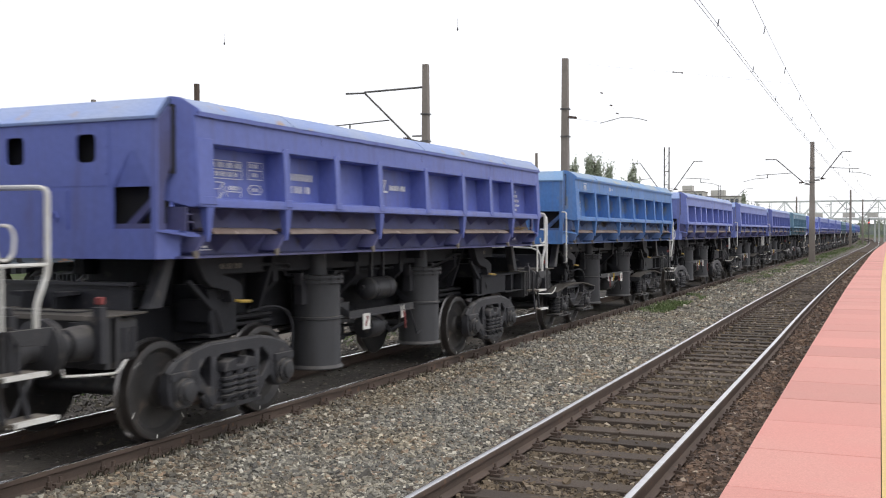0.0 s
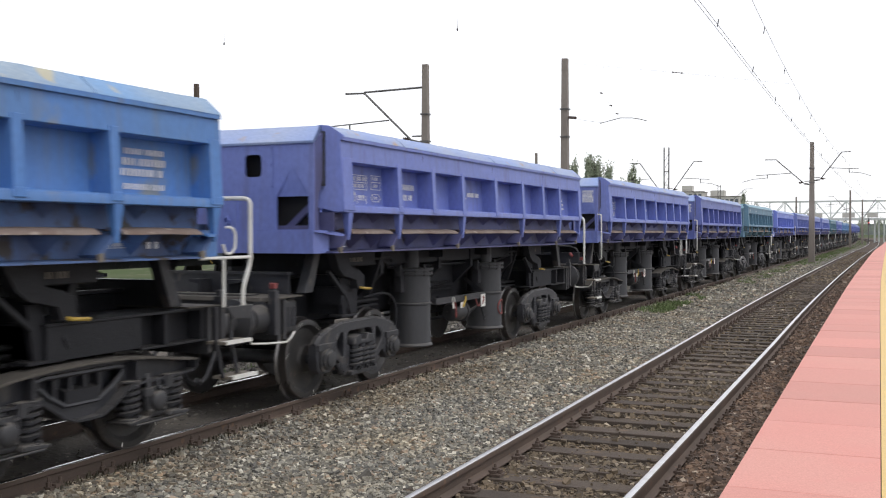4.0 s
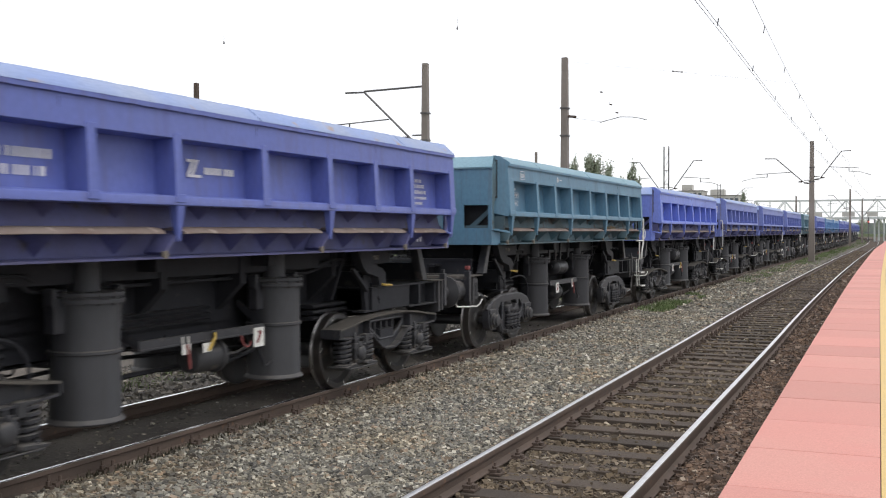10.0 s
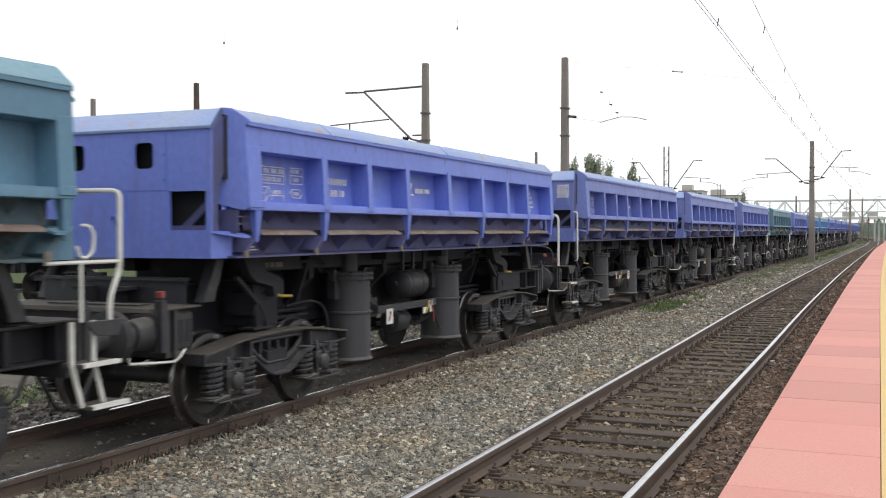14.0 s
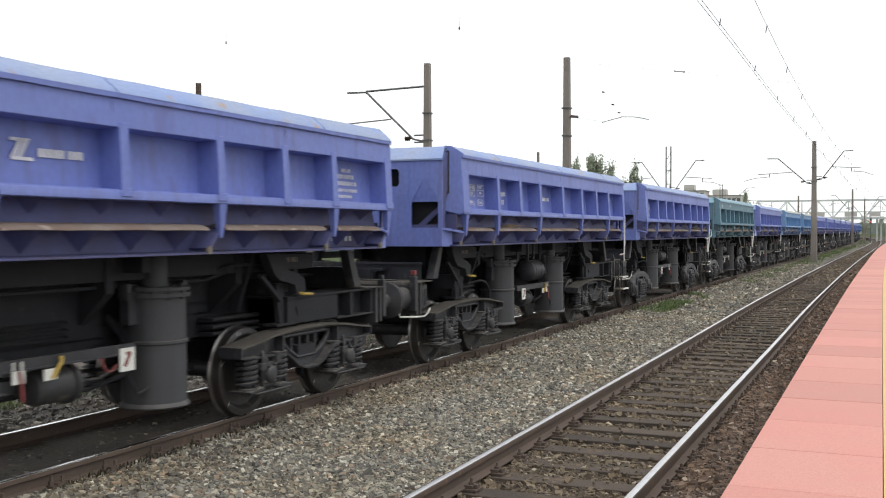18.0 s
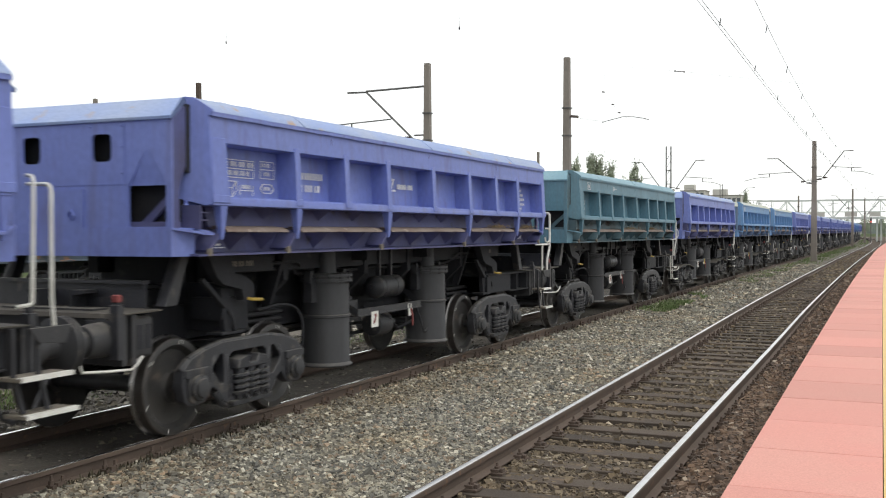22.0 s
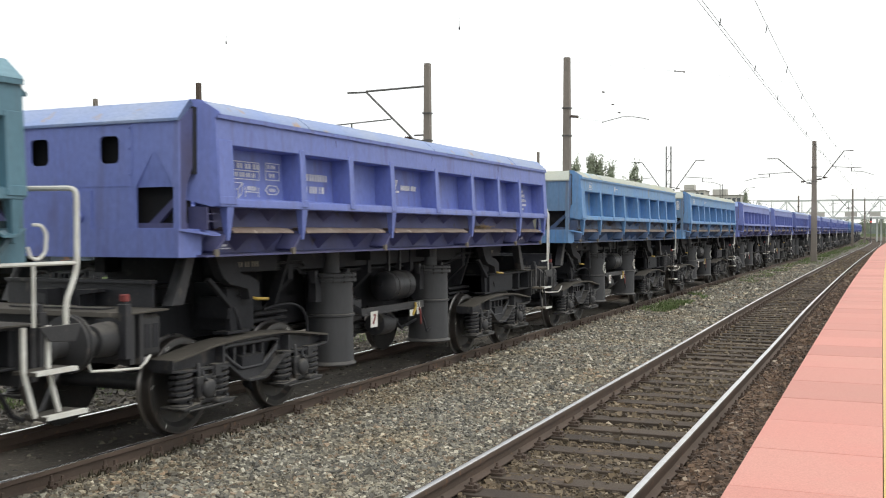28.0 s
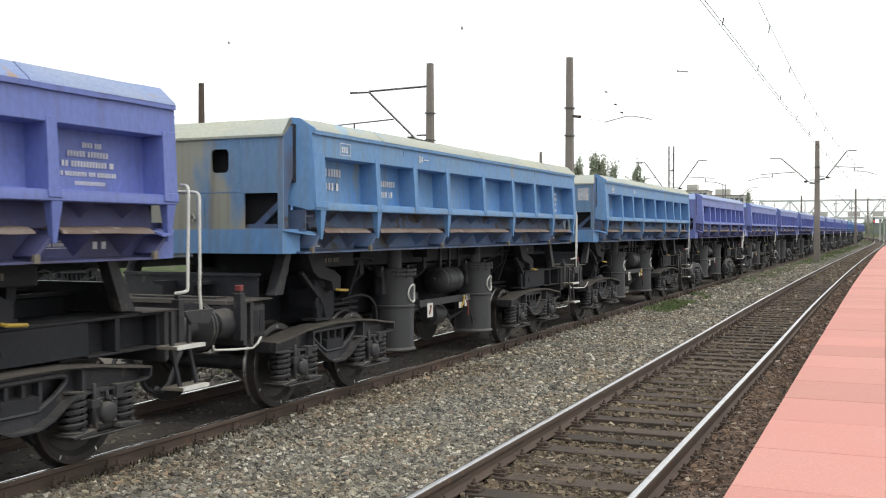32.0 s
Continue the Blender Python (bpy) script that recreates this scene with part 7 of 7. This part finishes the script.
def tree(x, y, h, r, label, seed, narrow=1.0, low=0.35):
    rs = random.Random(seed)
    ob = tagged(new("tree"), label, "tree", "trees behind the tracks")
    ob.matrix_basis = pose(x, y, -0.42)
    g, tips = Geo(), []
    g.tube([(0, 0, 0), (0.1, 0.05, h * 0.3), (-0.05, 0.1, h * 0.6), (0, 0, h * 0.92)], [h * 0.022, h * 0.017, h * 0.010, h * 0.003], 7)
    for i in range(26):
        z = h * rs.uniform(low, 0.92)
        a, l = rs.uniform(0, 6.28), r * rs.uniform(0.4, 1.0) * (1.15 - 0.75 * (z / h))
        e = (l * math.cos(a), l * math.sin(a), z + l * rs.uniform(0.5, 1.2) * narrow)
        g.tube([(0, 0, z), (e[0] * 0.5, e[1] * 0.5, z + (e[2] - z) * 0.4), e], [h * 0.006, h * 0.004, h * 0.001], 5)
        tips.append(e)
    part("trunk", raw_mesh("trunk", g.v, g.f, BARK, True), ob)
    c = Geo()
    for e in tips + [(0, 0, h * 0.93)]:
        for _ in range(130):
            d = Vector((rs.gauss(0, 1), rs.gauss(0, 1), rs.gauss(0, 1 + narrow))) * r * 0.12
            p = Vector(e) * rs.uniform(0.75, 1.0) + d if rs.random() < 0.8 else Vector(e) * rs.uniform(0.4, 1) + d
            p.z = max(p.z, h * 0.15) if e[2] > h * 0.2 else p.z
            u = Vector((rs.gauss(0, 1), rs.gauss(0, 1), rs.gauss(0, 1))).normalized()
            v = u.orthogonal().normalized()
            k = rs.uniform(0.10, 0.22) * (0.6 + h * 0.04)
            c.add([p - u * k, p + v * k * 0.5, p + u * k, p - v * k * 0.5], [(0, 1, 2, 3)])
    part("crown", raw_mesh("crown", c.v, c.f, LEAF), ob)


tree(-56.6, 194, 17.4, 1.7, "tall narrow green tree behind the train", 1, 2.0)
tree(-54.0, 195, 17.9, 1.5, "tall narrow green tree behind the train", 2, 2.0)
tree(-50.6, 187, 17.0, 1.9, "tall narrow green tree behind the train", 3, 2.0)
tree(-48.0, 186, 15.6, 2.0, "tall leafy green tree behind the train", 4, 1.4)
tree(-44.0, 184, 12.2, 2.2, "leafy green tree behind the train", 5, 1.2)
tree(-27.6, 119, 10.6, 1.2, "thin straggly tree behind the train", 6, 1.3)
tree(-31.5, 123, 8.0, 1.6, "low bushy tree behind the train", 7, 1.0)
tree(-32.4, 259, 12.8, 1.7, "small dense tree in the distance", 8, 1.6)
for i, (x, y, h) in enumerate([(-75, 330, 11), (-62, 340, 10), (-48, 350, 9.5), (-36, 380, 9), (-25, 420, 9), (-16, 450, 8), (-10, 470, 8.5), (-4, 480, 8)]):
    tree(x, y, h, 3.2, "distant round green tree", 20 + i, 0.8, 0.2)


# ---- distance ----
def block(x0, x1, y, depth, h, storeys, bays, label):
    ob = tagged(new("apartment_building"), label, "building")
    ob.matrix_basis = pose(x0, y, -0.42)
    w = x1 - x0
    part("wall", mesh_of("block_wall_%d" % (x0 * 10), RENDER_WALL, lambda: Geo().box(0, w, 0, depth, 0, h)), ob)
    roof = part("roof", mesh_of("block_roof_%d" % (x0 * 10), KERB, lambda: Geo().box(-0.2, w + 0.2, -0.2, depth + 0.2, h, h + 0.35)), ob)
    part("roof_house", mesh_of("roof_house_%d" % (x0 * 10), RENDER_WALL, lambda: Geo().box(w * 0.12, w * 0.55, 1, 5, h + 0.35, h + 2.6)), roof)
    sh = h / storeys
    pane = mesh_of("far_window", PANE, lambda: Geo().box(-0.6, 0.6, -0.05, 0.1, 0, 1.4))
    for i in range(storeys):
        for j in range(bays):
            part("window", pane, ob, pose((j + 0.5) * w / bays, 0, i * sh + 0.9))


block(-75.6, -66.5, 404, 12, 18.0, 6, 5, "pale apartment block with dark windows beyond the trees")
block(-66.0, -53.5, 410, 12, 16.2, 5, 7, "pale lower apartment block beyond the trees")


def footbridge(y):
    ob = tagged(new("footbridge"), "pale steel truss footbridge across the tracks on slim posts", "footbridge")
    ob.matrix_basis = pose(0, y, -0.42)
    x0, x1, lo, hi = -26.0, 22.0, 5.0, 8.7
    for d in (0.0, 3.0):
        g = Geo()
        for z, t in ((lo, 0.22), (hi, 0.15), (lo + 1.3, 0.07)):
            g.box(x0, x1, d - t / 2, d + t / 2, z - t, z + t)
        part("chord", mesh_of("chord_%d" % d, BRIDGE, lambda: g), ob)
        n = 16
        for i in range(n):
            a, b = x0 + (x1 - x0) * i / n, x0 + (x1 - x0) * (i + 1) / n
            zz = (lo, hi) if i % 2 else (hi, lo)
            part("brace", mesh_of("brace_%d" % (i % 2), BRIDGE, lambda: Geo().tube([(0, 0, zz[0]), (b - a, 0, zz[1])], 0.10, 5)), ob, pose(a, d, 0))
            part("upright", mesh_of("upright", BRIDGE, lambda: Geo().box(-0.06, 0.06, -0.06, 0.06, lo, hi)), ob, pose(a, d, 0))
    part("walkway", mesh_of("walkway", BRIDGE, lambda: Geo().box(x0, x1, 0.0, 3.0, lo - 0.25, lo - 0.1)), ob)
    for x, w in ((-14.0, 3.0), (-7.5, 2.4), (-3.0, 2.0), (3.0, 4.0)):
        part("banner_panel", mesh_of("banner_%d" % x, RENDER_WALL, lambda: Geo().box(x - w / 2, x + w / 2, -0.2, -0.12, lo + 0.3, lo + 1.2)), ob, label="pale panel on the railing")
    for x in (-25.5, -9.5, -2.6, -1.8, -0.8, 0.2, 8.0, 16.0):
        part("post", mesh_of("bridge_post", BRIDGE, lambda: Geo().box(-0.17, 0.17, -0.17, 0.17, 0, lo)), ob, pose(x, 1.5, 0))


footbridge(224)


def signal(x, y):
    ob = tagged(new("signal_post"), "distant railway signal with a red light", "signal")
    ob.matrix_basis = pose(x, y, -0.42)
    part("post", mesh_of("signal_post", GALV, lambda: Geo().lathe([(0, 0.09), (5.0, 0.07)], (0, 0, 0), "z", 10)), ob)
    part("lamp_housing", mesh_of("signal_head", IRON, lambda: Geo().box(-0.16, 0.16, -0.15, 0.15, 3.7, 4.7), 0.03), ob)
    lamp = bpy.data.materials.new("red_signal_light")
    lamp.use_nodes = True
    b = lamp.node_tree.nodes["Principled BSDF"]
    b.inputs["Base Color"].default_value, b.inputs["Emission Color"].default_value, b.inputs["Emission Strength"].default_value = (0.5, 0.03, 0.03, 1), (1, 0.08, 0.06, 1), 3.0
    part("lens", mesh_of("signal_lens", lamp, lambda: Geo().lathe([(-0.2, 0.10), (-0.15, 0.11)], (0, 0, 4.1), "y", 16)), ob, label="glowing red lens")


signal(-3.4, 205)
back = Geo()
back.add([(-420 + 30 * i, 900, -0.4) for i in range(20)] + [(-420 + 30 * i, 900, 9 + 4 * noise.noise((i * 0.7, 3, 1))) for i in range(20)], [(i, i + 1, 21 + i, 20 + i) for i in range(19)])
# The far woods' haze is mixed into this flat colour.
HAZE = material("hazy_distant_woods", (0.22, 0.25, 0.24), 1.0, scale=0.05, fine=0.6, bump=0.0)
setting("backdrop", raw_mesh("backdrop", back.v, back.f, HAZE), "hazy distant line of trees", "backdrop")


# ---- wagons standing on the siding behind the train ----
def parked_wagon(y):
    """A low flat wagon."""
    w = new("flat_wagon")
    tagged(w, "dull grey-blue rusty flat wagon standing in the yard", "freight wagon", "wagons in the yard")
    w.matrix_basis = pose(YARD_X(y), y, -0.0)
    part("floor", mesh_of("flat_floor", WOOD, lambda: Geo().box(-1.295, 1.295, -6.3, 6.3, 1.36, 1.42)), w)
    for r in (0, 180):
        part("side_sill", mesh_of("flat_sill", OTHER, lambda: Geo().prism([(1.30, 1.16), (1.44, 1.16), (1.44, 1.19), (1.34, 1.21), (1.34, 1.40), (1.44, 1.42), (1.44, 1.45), (1.30, 1.45)], -6.4, 6.4)), w, pose(0, 0, 0, 0, 0, r))
    for i in range(8):
        part("stake", mesh_of("flat_stake", OTHER, lambda: Geo().box(1.445, 1.50, -0.05, 0.05, 1.18, 1.52)), w, pose(0, -5.6 + 1.6 * i, 0))
    part("underframe", mesh_of("flat_frame", IRON, lambda: Geo().box(-0.4, 0.4, -6.3, 6.3, 0.85, 1.36)), w)
    for e in (-6.32, 6.32):
        part("headstock", mesh_of("flat_head", IRON, lambda: Geo().box(-1.3, 1.3, -0.08, 0.08, 0.9, 1.40)), w, pose(0, e, 0))
    for yb in (-4.4, 4.4):
        fr = part("bogie_frame", mesh_of("welded_frame", IRON, welded_frame_geo), w, pose(0, yb, 0))
        for o in (-0.9, 0.9):
            part("axle_box", mesh_of("spring_axle_box", DUSTY, spring_box_geo, 0.006), fr, pose(0, o, 0.46))
            ax = part("wheelset", mesh_of("axle", IRON, axle_geo), w, pose(0, yb + o, 0.47))
            for r in (0, 180):
                part("wheel", mesh_of("wheel", WHEEL, wheel_geo), ax, pose(0, 0, 0, 0, 0, r))
    part("lever", mesh_of("flat_lever", YELLOW, lambda: Geo().tube([(1.45, 1.6, 1.22), (1.46, 1.6, 1.0), (1.46, 1.7, 0.95)], 0.018, 6)), w, label="yellow lever")


for y in (0.6, 13.6, 26.6, 39.6, 52.6):
    parked_wagon(y)
bed("ballast_yard", lambda y: YARD_X(y) - 1.8, lambda y: YARD_X(y) + 1.8, lambda x, y: -0.22 + bumps(x, y), 10, SOIL, -60, 300, "grey gravel of the yard track", "gravel bed")


# ---- sleepers ----
beds = {o.name: o for o in scene.objects if o.name.startswith("track_bed")}
sleeper_row(beds["track_bed_near"], NEAR_X, 3.53 - 0.61 * 22, 0.61, 97, (-0.7525, 0.7525))
sleeper_row(beds["track_bed_near"], NEAR_X, 3.53 + 0.61 * 75, 0.61, 110, ())
for i in range(70):
    # the sleepers of the train's track lie under the soil; only their bolts show
    y = 3.27 + 0.625 * i
    part("rail_fastening", mesh_of("rail_bolt", RAIL, bolt_pair_geo), beds["track_bed_train"], pose(TRAIN_X(y) + 0.7525, y, 0.018))


# ---- the train's run ----
def motions():
    """Key every wagon along the track, and the wheels of those that pass the platform."""
    for k, w in WAGONS.items():
        rows = []
        for i in range(65):
            t = i * 0.5
            y = run(t) + (k - 12) * PITCH
            turn = math.degrees(math.atan2(TRAIN_X(y - 3) - TRAIN_X(y + 3), 6.0))
            rows.append((t, pose(TRAIN_X(y), y, 0, 0, 0, turn)))
        walk(w, rows)
    start = run(0.0)
    for k, ax, y in WHEELSETS:
        first = 36.0 * (k % 5)
        walk(ax, [(i * 0.1, pose(0, y, 0.47, first + math.degrees((start - run(i * 0.1)) / 0.475))) for i in range(321)])


motions()
